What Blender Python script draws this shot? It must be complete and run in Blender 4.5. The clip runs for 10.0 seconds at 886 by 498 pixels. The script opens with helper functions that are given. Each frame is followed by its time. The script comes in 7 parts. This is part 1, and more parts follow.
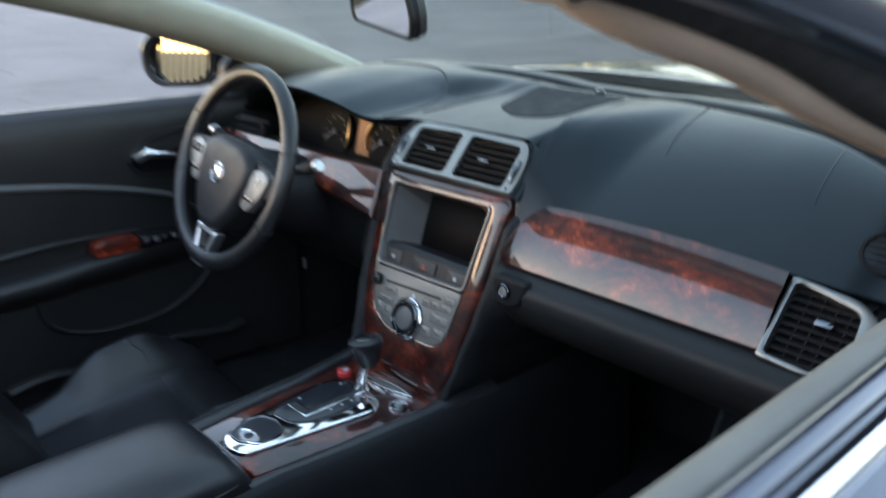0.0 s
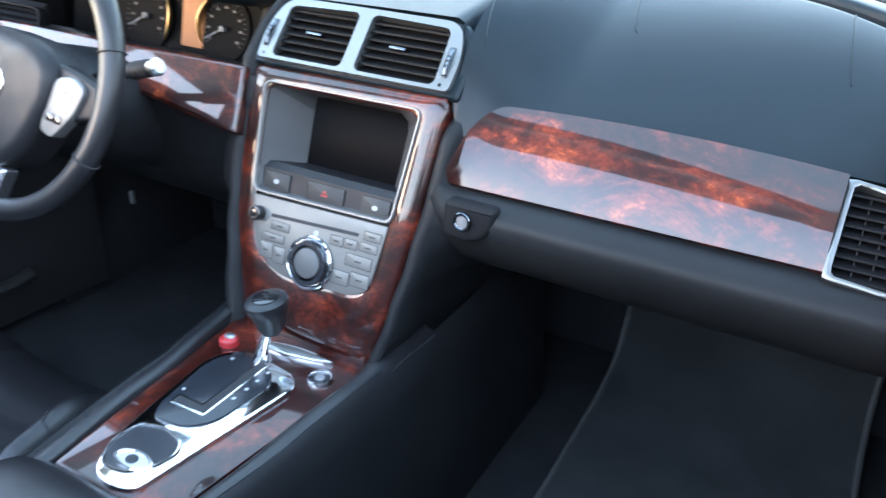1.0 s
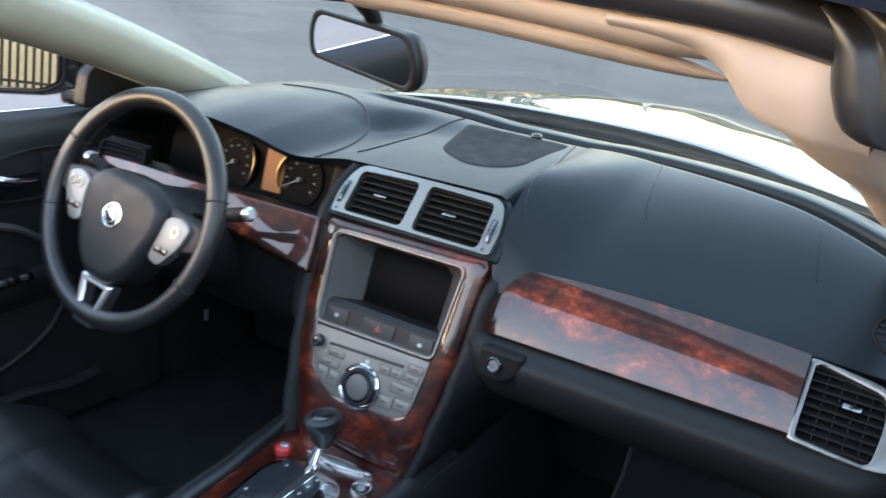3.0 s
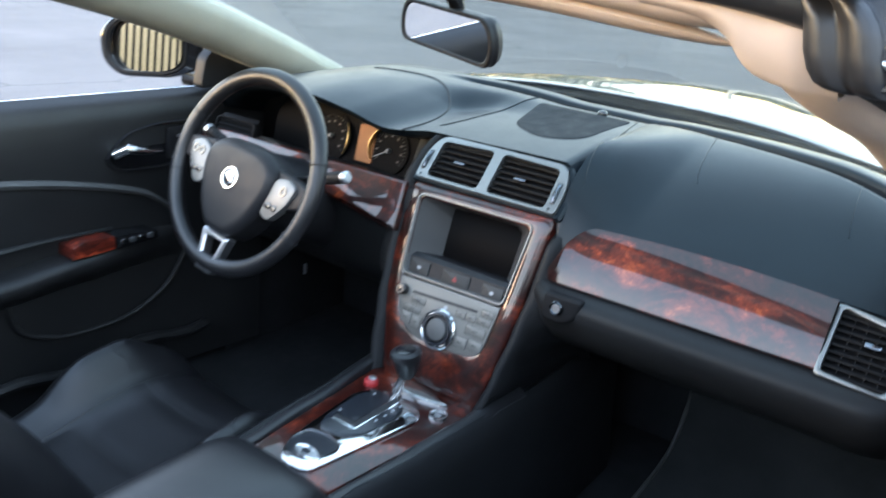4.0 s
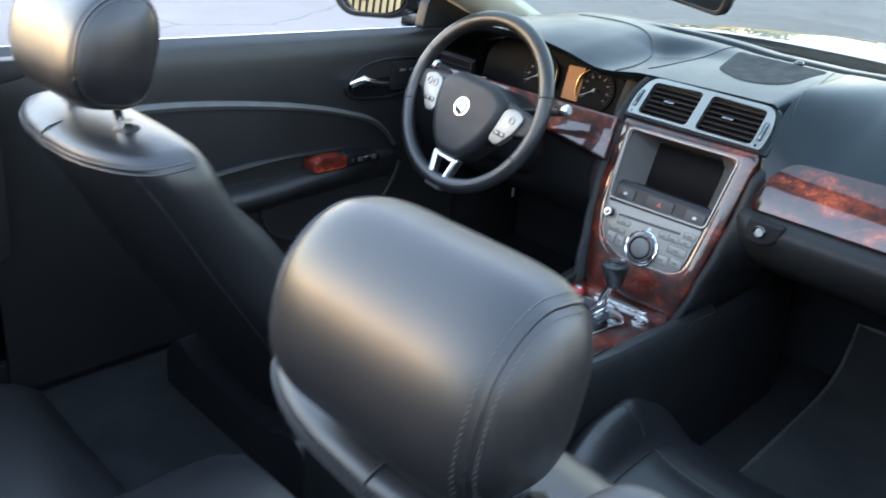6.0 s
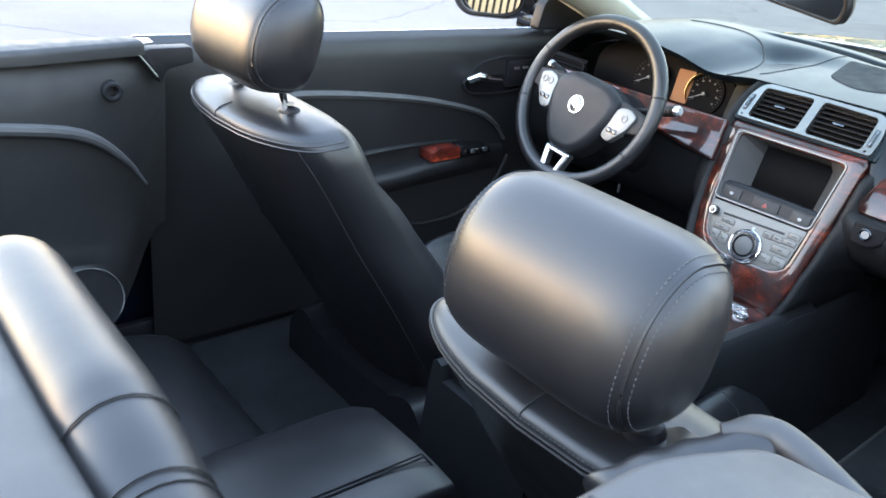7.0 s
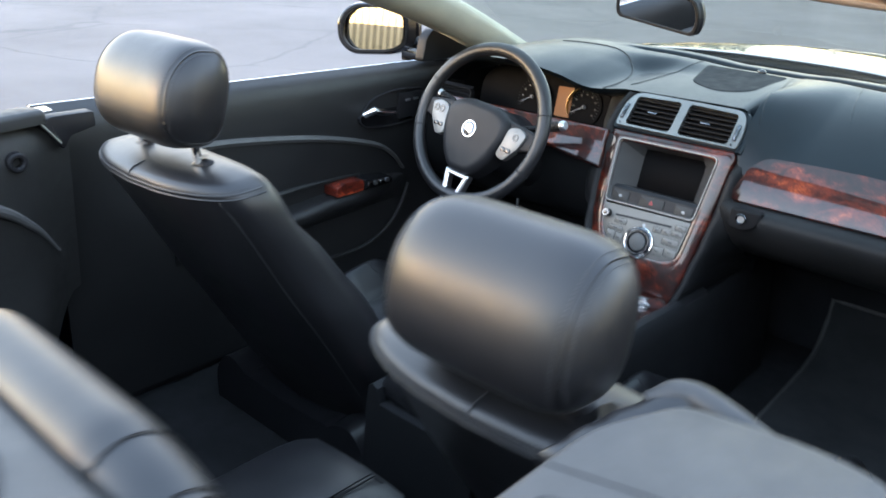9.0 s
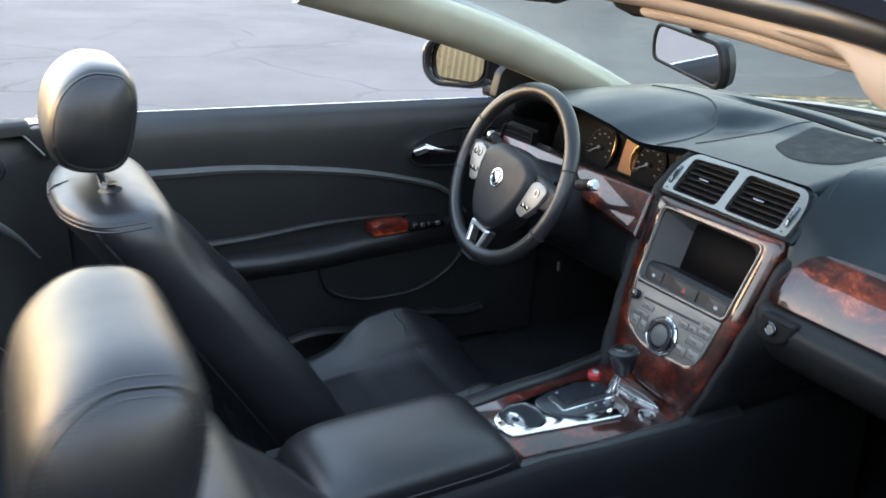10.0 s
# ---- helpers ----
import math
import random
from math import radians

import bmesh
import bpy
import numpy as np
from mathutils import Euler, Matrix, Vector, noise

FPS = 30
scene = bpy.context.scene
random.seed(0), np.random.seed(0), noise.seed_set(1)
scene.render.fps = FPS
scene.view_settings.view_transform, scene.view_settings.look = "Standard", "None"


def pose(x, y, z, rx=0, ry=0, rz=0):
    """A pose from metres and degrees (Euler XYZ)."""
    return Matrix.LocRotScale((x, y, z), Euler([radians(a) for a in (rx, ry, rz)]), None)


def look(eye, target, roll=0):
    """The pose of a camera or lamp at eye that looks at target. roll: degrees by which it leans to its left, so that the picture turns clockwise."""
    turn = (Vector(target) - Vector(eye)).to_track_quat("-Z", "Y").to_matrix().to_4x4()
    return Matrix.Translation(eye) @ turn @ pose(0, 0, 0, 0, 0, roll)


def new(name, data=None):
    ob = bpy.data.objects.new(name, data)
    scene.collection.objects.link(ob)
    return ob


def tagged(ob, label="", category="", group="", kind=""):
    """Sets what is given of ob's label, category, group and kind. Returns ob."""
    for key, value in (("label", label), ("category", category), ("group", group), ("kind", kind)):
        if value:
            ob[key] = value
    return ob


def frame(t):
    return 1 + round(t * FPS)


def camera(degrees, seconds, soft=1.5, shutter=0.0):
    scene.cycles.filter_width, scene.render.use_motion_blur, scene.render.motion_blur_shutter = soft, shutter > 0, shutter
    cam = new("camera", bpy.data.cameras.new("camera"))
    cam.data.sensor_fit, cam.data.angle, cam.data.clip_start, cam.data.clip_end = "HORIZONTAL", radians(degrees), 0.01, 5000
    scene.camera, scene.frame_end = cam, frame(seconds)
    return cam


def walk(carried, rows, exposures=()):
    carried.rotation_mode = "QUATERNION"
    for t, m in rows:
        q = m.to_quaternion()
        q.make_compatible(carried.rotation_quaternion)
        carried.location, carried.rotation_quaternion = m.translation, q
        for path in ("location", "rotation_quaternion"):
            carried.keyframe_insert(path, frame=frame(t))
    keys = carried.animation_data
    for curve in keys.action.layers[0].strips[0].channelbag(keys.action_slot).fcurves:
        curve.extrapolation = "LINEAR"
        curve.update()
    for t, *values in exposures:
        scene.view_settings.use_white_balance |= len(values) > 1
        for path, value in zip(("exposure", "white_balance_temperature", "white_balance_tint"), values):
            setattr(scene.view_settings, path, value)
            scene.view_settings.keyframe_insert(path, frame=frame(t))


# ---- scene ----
cam = camera(57.0, 10.0, 1.5, 0.7)
PATH = [
    (0, (0.916, 0.017, 1.145), (-0.481, 1.282, 0.475), -0.4),
    (0.5, (0.707, 0.079, 1.117), (-0.436, 1.47, 0.246), -0.4),
    (1, (0.561, 0.081, 1.089), (-0.289, 1.635, 0.162), 1.8),
    (1.5, (0.506, 0.075, 1.099), (-0.179, 1.7, 0.156), 4.6),
    (2, (0.549, 0.075, 1.16), (-0.159, 1.808, 0.459), 8.4),
    (2.5, (0.595, 0.036, 1.19), (-0.277, 1.711, 0.53), 7.0),
    (2.7, (0.594, -0.012, 1.197), (-0.308, 1.642, 0.526), 6.2),
    (3.8, (0.673, -0.181, 1.203), (-0.386, 1.372, 0.519), 5.3),
    (4, (0.699, -0.21, 1.203), (-0.392, 1.31, 0.496), 4.8),
    (4.5, (0.722, -0.269, 1.21), (-0.452, 1.16, 0.447), 5.1),
    (5, (0.724, -0.301, 1.22), (-0.558, 1.024, 0.443), 5.4),
    (5.2, (0.725, -0.334, 1.226), (-0.566, 0.978, 0.443), 4.5),
    (6.3, (0.684, -0.55, 1.196), (-0.557, 0.768, 0.346), 5.7),
    (6.5, (0.684, -0.573, 1.195), (-0.595, 0.701, 0.335), 5.7),
    (7, (0.725, -0.628, 1.213), (-0.645, 0.56, 0.37), 6.1),
    (7.5, (0.78, -0.678, 1.231), (-0.6, 0.524, 0.422), 6.1),
    (8, (0.715, -0.765, 1.227), (-0.541, 0.58, 0.443), 4.3),
    (8.5, (0.698, -0.815, 1.228), (-0.44, 0.638, 0.457), 3.3),
    (9, (0.755, -0.701, 1.237), (-0.471, 0.682, 0.473), 2.2),
    (9.5, (0.866, -0.43, 1.246), (-0.592, 0.72, 0.503), 3.0),
    (10, (0.91, -0.18, 1.24), (-0.715, 0.732, 0.514), 2.5),
]
walk(cam, [(t, look(eye, target, roll)) for t, eye, target, roll in PATH], exposures=[(0, 2.97, 6600, 8), (0.6, 4.2, 6200, 8), (1.0, 4.4, 6200, 10), (1.5, 4.85, 6250, 10), (2.0, 4.1, 6600, 11), (2.5, 3.45, 6800, 12), (4.0, 3.62, 6500, 8), (5.0, 3.75, 6700, 9), (6.5, 3.95, 6500, 8), (7.0, 4.1, 6700, 10), (7.5, 3.85, 6700, 10), (8.5, 3.57, 6700, 10), (9.5, 3.55, 6900, 9), (10, 3.4, 6900, 9)])

# ---- sky, sun ----
world = bpy.data.worlds.new("dusk_sky")
scene.world = world
world.use_nodes = True
wn, wl = world.node_tree.nodes, world.node_tree.links
wn.clear()
sky = wn.new("ShaderNodeTexSky")
sky.sky_type = 'NISHITA'
sky.sun_disc = False
sky.sun_elevation = radians(8.0)
sky.sun_rotation = radians(222.0)
sky.altitude = 100.0
sky.air_density, sky.dust_density, sky.ozone_density = 1.0, 0.4, 1.7
sky_bg = wn.new("ShaderNodeBackground")
sky_bg.inputs[1].default_value = 0.11
sky_out = wn.new("ShaderNodeOutputWorld")
wl.new(sky.outputs[0], sky_bg.inputs[0])
# thin high haze: a pale dome, a little deeper overhead
haze_at = wn.new("ShaderNodeTexCoord")
haze_up = wn.new("ShaderNodeSeparateXYZ")
haze_ramp = wn.new("ShaderNodeValToRGB")
haze_ramp.color_ramp.elements[0].position, haze_ramp.color_ramp.elements[0].color = 0.0, (1.46, 0.74, 0.40, 1)
haze_ramp.color_ramp.elements[1].position, haze_ramp.color_ramp.elements[1].color = 1.0, (0.35, 0.47, 0.67, 1)
haze_mid = haze_ramp.color_ramp.elements.new(0.5)
haze_mid.color = (0.60, 0.67, 0.80, 1)
haze_low = haze_ramp.color_ramp.elements.new(0.16)
haze_low.color = (0.87, 0.64, 0.50, 1)
haze_bg = wn.new("ShaderNodeBackground")
haze_bg.inputs[1].default_value = 0.30
haze_sum = wn.new("ShaderNodeAddShader")
wl.new(haze_at.outputs["Generated"], haze_up.inputs[0])
wl.new(haze_up.outputs[2], haze_ramp.inputs[0])
wl.new(haze_ramp.outputs[0], haze_bg.inputs[0])
wl.new(sky_bg.outputs[0], haze_sum.inputs[0])
wl.new(haze_bg.outputs[0], haze_sum.inputs[1])
wl.new(haze_sum.outputs[0], sky_out.inputs[0])

sun_data = bpy.data.lights.new("low_sun", 'SUN')
sun_data.energy, sun_data.angle, sun_data.color = 0.08, radians(14), (1.0, 0.50, 0.28)
sun = new("low_sun", sun_data)
sun.matrix_world = look((-6.69, -7.43, 2.30), (0, 0, 0.9))


# ---- materials ----
def mat(name, color=(0.5, 0.5, 0.5), rough=0.5, metal=0.0, coat=0.0, coat_rough=0.05, spec=0.5):
    m = bpy.data.materials.new(name)
    m.use_nodes = True
    b = m.node_tree.nodes["Principled BSDF"]
    b.inputs["Base Color"].default_value = (*color, 1)
    b.inputs["Roughness"].default_value = rough
    b.inputs["Metallic"].default_value = metal
    b.inputs["Coat Weight"].default_value = coat
    b.inputs["Coat Roughness"].default_value = coat_rough
    b.inputs["Specular IOR Level"].default_value = spec
    return m


def coords(m, scale=(1, 1, 1)):
    n, l = m.node_tree.nodes, m.node_tree.links
    geo = n.new("ShaderNodeNewGeometry")
    mp = n.new("ShaderNodeMapping")
    mp.inputs["Scale"].default_value = scale
    l.new(geo.outputs["Position"], mp.inputs["Vector"])
    return mp.outputs[0]


def noise_tex(m, vec, scale, detail=4.0, rough=0.55, distort=0.0):
    n, l = m.node_tree.nodes, m.node_tree.links
    t = n.new("ShaderNodeTexNoise")
    t.inputs["Scale"].default_value = scale
    t.inputs["Detail"].default_value = detail
    t.inputs["Roughness"].default_value = rough
    t.inputs["Distortion"].default_value = distort
    l.new(vec, t.inputs["Vector"])
    return t.outputs[0]


def ramp(m, fac, stops):
    n, l = m.node_tree.nodes, m.node_tree.links
    r = n.new("ShaderNodeValToRGB")
    e = r.color_ramp.elements
    while len(e) < len(stops):
        e.new(0.5)
    for k, (p, c) in enumerate(stops):
        e[k].position, e[k].color = p, (*c, 1) if len(c) == 3 else c
    l.new(fac, r.inputs[0])
    return r.outputs[0]


def grey(v):
    return (v, v, v)


def bump(m, height, strength, dist, chain=None):
    n, l = m.node_tree.nodes, m.node_tree.links
    b = n.new("ShaderNodeBump")
    b.inputs["Strength"].default_value, b.inputs["Distance"].default_value = strength, dist
    l.new(height, b.inputs["Height"])
    if chain:
        l.new(chain, b.inputs["Normal"])
    return b.outputs[0]


def into(m, socket, name):
    m.node_tree.links.new(socket, m.node_tree.nodes["Principled BSDF"].inputs[name])


def leather(name, dark, light, rough_lo, rough_hi, grain=900.0, strength=0.25, wrinkle=0.2, spec=0.5):
    m = mat(name, dark, 0.4, spec=spec)
    v = coords(m)
    n, l = m.node_tree.nodes, m.node_tree.links
    cells = n.new("ShaderNodeTexVoronoi")
    cells.feature = 'DISTANCE_TO_EDGE'
    cells.inputs["Scale"].default_value = grain
    l.new(v, cells.inputs["Vector"])
    cell_h = ramp(m, cells.outputs[0], [(0.0, grey(0)), (0.25, grey(1))])
    into(m, ramp(m, noise_tex(m, v, 7.0, 5), [(0.3, dark), (0.75, light)]), "Base Color")
    into(m, ramp(m, noise_tex(m, v, 22.0, 6, 0.65), [(0.3, grey(rough_lo)), (0.75, grey(rough_hi))]), "Roughness")
    soft = bump(m, noise_tex(m, v, 26.0, 3), wrinkle, 0.004)
    into(m, bump(m, cell_h, strength, 0.0006, soft), "Normal")
    return m


def plastic(name, color, rough, grain=1200.0, strength=0.15, vary=1.35):
    m = mat(name, color, rough)
    v = coords(m)
    hi = tuple(min(1, c * vary) for c in color)
    into(m, ramp(m, noise_tex(m, v, 9.0, 5), [(0.3, color), (0.8, hi)]), "Base Color")
    into(m, ramp(m, noise_tex(m, v, 40.0, 5), [(0.3, grey(rough * 0.85)), (0.75, grey(min(1, rough * 1.2)))]), "Roughness")
    into(m, bump(m, noise_tex(m, v, grain, 2), strength, 0.0005), "Normal")
    return m


def burl(name, gain=1.0):
    """Lacquered burl veneer: dark red-brown with orange flames and eyes."""
    m = mat(name, (0.1, 0.02, 0.01), 0.35, coat=1.0, coat_rough=0.03, spec=0.2)
    v = coords(m, (1.0, 1.0, 1.7))
    n, l = m.node_tree.nodes, m.node_tree.links
    clouds = noise_tex(m, v, 13.0, 9, 0.70, 0.7)
    flame = noise_tex(m, v, 75.0, 6, 0.72, 0.3)
    mix = n.new("ShaderNodeMath")
    mix.operation = 'MULTIPLY_ADD'
    l.new(flame, mix.inputs[0])
    mix.inputs[1].default_value = 0.30
    l.new(clouds, mix.inputs[2])
    tones = [(0.53, (0.008, 0.0015, 0.0010)), (0.66, (0.026, 0.0038, 0.0022)), (0.78, (0.115, 0.017, 0.007)), (0.91, (0.43, 0.094, 0.027))]
    into(m, ramp(m, mix.outputs[0], [(p, tuple(min(0.5, gain * q) for q in c)) for p, c in tones]), "Base Color")
    into(m, bump(m, noise_tex(m, v, 30.0, 2), 0.03, 0.001), "Coat Normal")
    n["Principled BSDF"].inputs["Coat IOR"].default_value = 1.48
    return m


SEAT = leather("seat_leather", (0.008, 0.008, 0.009), (0.012, 0.012, 0.0135), 0.35, 0.43, 850, 0.03, 0.06, 0.5)
# black dash leather; the blue-green of the reflected sky is put into its base
DASH = leather("dash_leather", (0.0045, 0.0078, 0.0110), (0.007, 0.0120, 0.0160), 0.30, 0.36, 1100, 0.05, 0.04, 0.22)
DOOR = leather("door_leather", (0.012, 0.012, 0.0125), (0.019, 0.019, 0.0195), 0.36, 0.44, 1000, 0.2, 0.05, 0.42)
PLASTIC = plastic("black_plastic", (0.012, 0.012, 0.0135), 0.45)
PLASTIC.node_tree.nodes["Principled BSDF"].inputs["Specular IOR Level"].default_value = 0.25
SOFT = plastic("soft_black_trim", (0.0145, 0.0145, 0.0142), 0.55)
GREIGE = plastic("grey_beige_trim", (0.125, 0.121, 0.105), 0.7)
GREIGE.node_tree.nodes["Principled BSDF"].inputs["Specular IOR Level"].default_value = 0.12
GREYTRIM = plastic("grey_moulded_trim", (0.045, 0.045, 0.0455), 0.5, 700, 0.3)
GREYTRIM.node_tree.nodes["Principled BSDF"].inputs["Specular IOR Level"].default_value = 0.3
CLOTH = plastic("speaker_cloth", (0.017, 0.019, 0.021), 0.85, 2600, 0.5, 1.3)
CLOTH.node_tree.nodes["Principled BSDF"].inputs["Specular IOR Level"].default_value = 0.2
STRIP = plastic("grey_accent_trim", (0.055, 0.055, 0.055), 0.55)
GUIDE = plastic("charcoal_moulded_trim", (0.022, 0.022, 0.0225), 0.5)
LOWER = leather("lower_dash_leather", (0.011, 0.0115, 0.0125), (0.016, 0.0165, 0.0175), 0.38, 0.46, 1100, 0.15, 0.04, 0.13)
VENT = mat("vent_black", (0.008, 0.008, 0.009), 0.6, spec=0.12)
GATE = mat("gate_black", (0.016, 0.018, 0.022), 0.26, spec=0.5)
SMOKE = mat("smoked_chrome", (0.17, 0.18, 0.20), 0.16, 1.0)
GLOSS = mat("gloss_black", (0.008, 0.008, 0.009), 0.12, coat=0.6)
SCREEN = mat("screen_glass", (0.0025, 0.0025, 0.003), 0.42, spec=0.03)
WOOD = burl("burl_veneer")
ORANGE = burl("orange_burl_veneer", 4.5)
CARPET = plastic("dark_carpet", (0.0155, 0.0163, 0.0175), 0.95, 2500, 0.9, 1.8)
CARPET.node_tree.nodes["Principled BSDF"].inputs["Specular IOR Level"].default_value = 0.1
MATTING = plastic("floor_matting", (0.023, 0.0245, 0.0255), 0.95, 1800, 0.9, 1.7)
MATTING.node_tree.nodes["Principled BSDF"].inputs["Specular IOR Level"].default_value = 0.1
RUBBER = plastic("black_rubber", (0.013, 0.013, 0.0145), 0.7, 900, 0.2)
SATINRUB = plastic("satin_black_rubber", (0.015, 0.015, 0.0165), 0.36, 900, 0.1)
THREAD = mat("stitching_thread", (0.065, 0.065, 0.068), 0.8)
CHROME = mat("chrome", (0.86, 0.87, 0.88), 0.07, 1.0)
RED = mat("red_plastic", (0.36, 0.022, 0.024), 0.4)
# amber of the display: the sunset's reflection put into its base colour
AMBER = mat("sunset_toned_display", (0.10, 0.041, 0.0125), 0.42, 0.6)
GOLD = mat("gold_dial_rim", (0.80, 0.56, 0.26), 0.30, 1.0)
# dial marks and faces: shade under the instrument hood is put into these dark colours
SHADED_MARK = mat("shaded_dial_marking", (0.035, 0.035, 0.034), 0.5)
DIAL = mat("dial_face", (0.003, 0.003, 0.0035), 0.5, spec=0.03)
BADGE = mat("badge_metal", (0.62, 0.63, 0.65), 0.34, 1.0)
PLATE = mat("brushed_plate", (0.17, 0.174, 0.182), 0.5, 0.6)
MARK = mat("marking_grey", (0.30, 0.31, 0.32), 0.5)
MARKDARK = mat("engraved_grey", (0.12, 0.122, 0.127), 0.5)
CREAM = mat("beige_webbing", (0.17, 0.16, 0.145), 0.75)

SILVER = mat("satin_silver", (0.205, 0.205, 0.20), 0.36, 0.85)
_v = coords(SILVER)
into(SILVER, ramp(SILVER, noise_tex(SILVER, _v, 60.0, 5), [(0.3, grey(0.30)), (0.7, grey(0.44))]), "Roughness")
into(SILVER, bump(SILVER, noise_tex(SILVER, _v, 1800.0, 2), 0.08, 0.0003), "Normal")
SATIN = mat("satin_switch_plate", (0.20, 0.198, 0.193), 0.45, 0.6)
FASCIA = mat("satin_grey_fascia", (0.150, 0.144, 0.133), 0.46, 0.35, spec=0.35)
_v = coords(FASCIA)
into(FASCIA, ramp(FASCIA, noise_tex(FASCIA, _v, 45.0, 5), [(0.3, grey(0.36)), (0.7, grey(0.5))]), "Roughness")

BEIGE = mat("beige_fabric", (0.53, 0.43, 0.35), 0.85)
_v = coords(BEIGE)
into(BEIGE, ramp(BEIGE, noise_tex(BEIGE, _v, 12.0, 5), [(0.3, (0.43, 0.345, 0.29)), (0.75, (0.53, 0.43, 0.365))]), "Base Color")
into(BEIGE, bump(BEIGE, noise_tex(BEIGE, _v, 1500.0, 2), 0.5, 0.0006), "Normal")
IVORY = mat("ivory_pillar_trim", (0.46, 0.43, 0.34), 0.6)
_v = coords(IVORY)
into(IVORY, ramp(IVORY, noise_tex(IVORY, _v, 10.0, 5), [(0.3, (0.345, 0.325, 0.255)), (0.75, (0.43, 0.40, 0.315))]), "Base Color")
into(IVORY, bump(IVORY, noise_tex(IVORY, _v, 1400.0, 2), 0.4, 0.0005), "Normal")

PAINT = mat("dark_blue_paint", (0.012, 0.017, 0.032), 0.35, 0.35, coat=1.0, coat_rough=0.02)
_v = coords(PAINT)
into(PAINT, ramp(PAINT, noise_tex(PAINT, _v, 900.0, 2), [(0.35, (0.010, 0.014, 0.027)), (0.8, (0.022, 0.030, 0.052))]), "Base Color")

MIRROR = mat("mirror_glass", (0.88, 0.89, 0.90), 0.012, 1.0)
# side mirror: the golden evening light it reflects is put into a dimmer, warm colour
GLOWTINT = mat("warm_glow_mirror_glass", (0.52, 0.48, 0.42), 0.012, 1.0)

GLASS = bpy.data.materials.new("tinted_glass")
GLASS.use_nodes = True
_n, _l = GLASS.node_tree.nodes, GLASS.node_tree.links
_n.clear()
_o = _n.new("ShaderNodeOutputMaterial")
_t = _n.new("ShaderNodeBsdfTransparent")
_t.inputs[0].default_value = (0.84, 0.91, 0.85, 1)
_g = _n.new("ShaderNodeBsdfGlossy")
_g.inputs["Roughness"].default_value = 0.02
_f = _n.new("ShaderNodeFresnel")
_f.inputs[0].default_value = 1.48
_m = _n.new("ShaderNodeMixShader")
_l.new(_f.outputs[0], _m.inputs[0])
_l.new(_t.outputs[0], _m.inputs[1])
_l.new(_g.outputs[0], _m.inputs[2])
# pale green diffuse share paints the veil of reflections and dirt on the glass
_d = _n.new("ShaderNodeBsdfDiffuse")
_d.inputs[0].default_value = (0.62, 0.69, 0.62, 1)
_m2 = _n.new("ShaderNodeMixShader")
_m2.inputs[0].default_value = 0.125
_l.new(_m.outputs[0], _m2.inputs[1])
_l.new(_d.outputs[0], _m2.inputs[2])
_l.new(_m2.outputs[0], _o.inputs[0])


def asphalt():
    m = mat("worn_asphalt", (0.1, 0.1, 0.1), 0.85)
    v = coords(m)
    n, l = m.node_tree.nodes, m.node_tree.links
    big = ramp(m, noise_tex(m, v, 0.55, 6, 0.6), [(0.3, (0.122, 0.107, 0.104)), (0.72, (0.196, 0.173, 0.167))])
    fine = ramp(m, noise_tex(m, v, 130.0, 3, 0.7), [(0.3, grey(0.62)), (0.75, grey(1.25))])
    mul = n.new("ShaderNodeMix")
    mul.data_type, mul.blend_type = 'RGBA', 'MULTIPLY'
    mul.inputs[0].default_value = 1.0
    l.new(big, mul.inputs[6])
    l.new(fine, mul.inputs[7])
    bent = n.new("ShaderNodeVectorMath")
    bent.operation = 'ADD'
    warp = n.new("ShaderNodeTexNoise")
    warp.inputs["Scale"].default_value, warp.inputs["Detail"].default_value = 1.3, 5.0
    l.new(v, warp.inputs["Vector"])
    l.new(v, bent.inputs[0])
    half = n.new("ShaderNodeVectorMath")
    half.operation = 'SCALE'
    half.inputs["Scale"].default_value = 0.45
    l.new(warp.outputs[1], half.inputs[0])
    l.new(half.outputs[0], bent.inputs[1])
    cr = n.new("ShaderNodeTexVoronoi")
    cr.feature = 'DISTANCE_TO_EDGE'
    cr.inputs["Scale"].default_value = 0.42
    l.new(bent.outputs[0], cr.inputs["Vector"])
    line = ramp(m, cr.outputs[0], [(0.0, grey(0.0)), (0.009, grey(1.0))])
    gate = ramp(m, noise_tex(m, v, 0.8, 3), [(0.42, grey(1.0)), (0.52, grey(0.0))])
    keep = n.new("ShaderNodeMath")
    keep.operation = 'MAXIMUM'
    l.new(line, keep.inputs[0])
    l.new(gate, keep.inputs[1])
    dark = n.new("ShaderNodeMix")
    dark.data_type = 'RGBA'
    l.new(keep.outputs[0], dark.inputs[0])
    dark.inputs[6].default_value = (0.085, 0.080, 0.079, 1)
    l.new(mul.outputs[2], dark.inputs[7])
    into(m, dark.outputs[2], "Base Color")
    b1 = bump(m, noise_tex(m, v, 160.0, 3, 0.7), 0.7, 0.006)
    into(m, bump(m, keep.outputs[0], 0.5, 0.01, b1), "Normal")
    return m


ASPHALT = asphalt()
CONCRETE = plastic("pale_concrete", (0.62, 0.59, 0.54), 0.85, 60, 0.5, 1.25)
IRON = mat("dark_painted_iron", (0.02, 0.018, 0.016), 0.5)
LEAF = plastic("hedge_leaf", (0.035, 0.055, 0.018), 0.6, 50, 0.2, 2.0)
SUNLIT_EARTH = plastic("sunlit_dry_earth", (0.46, 0.33, 0.17), 0.9, 30, 0.6, 1.3)


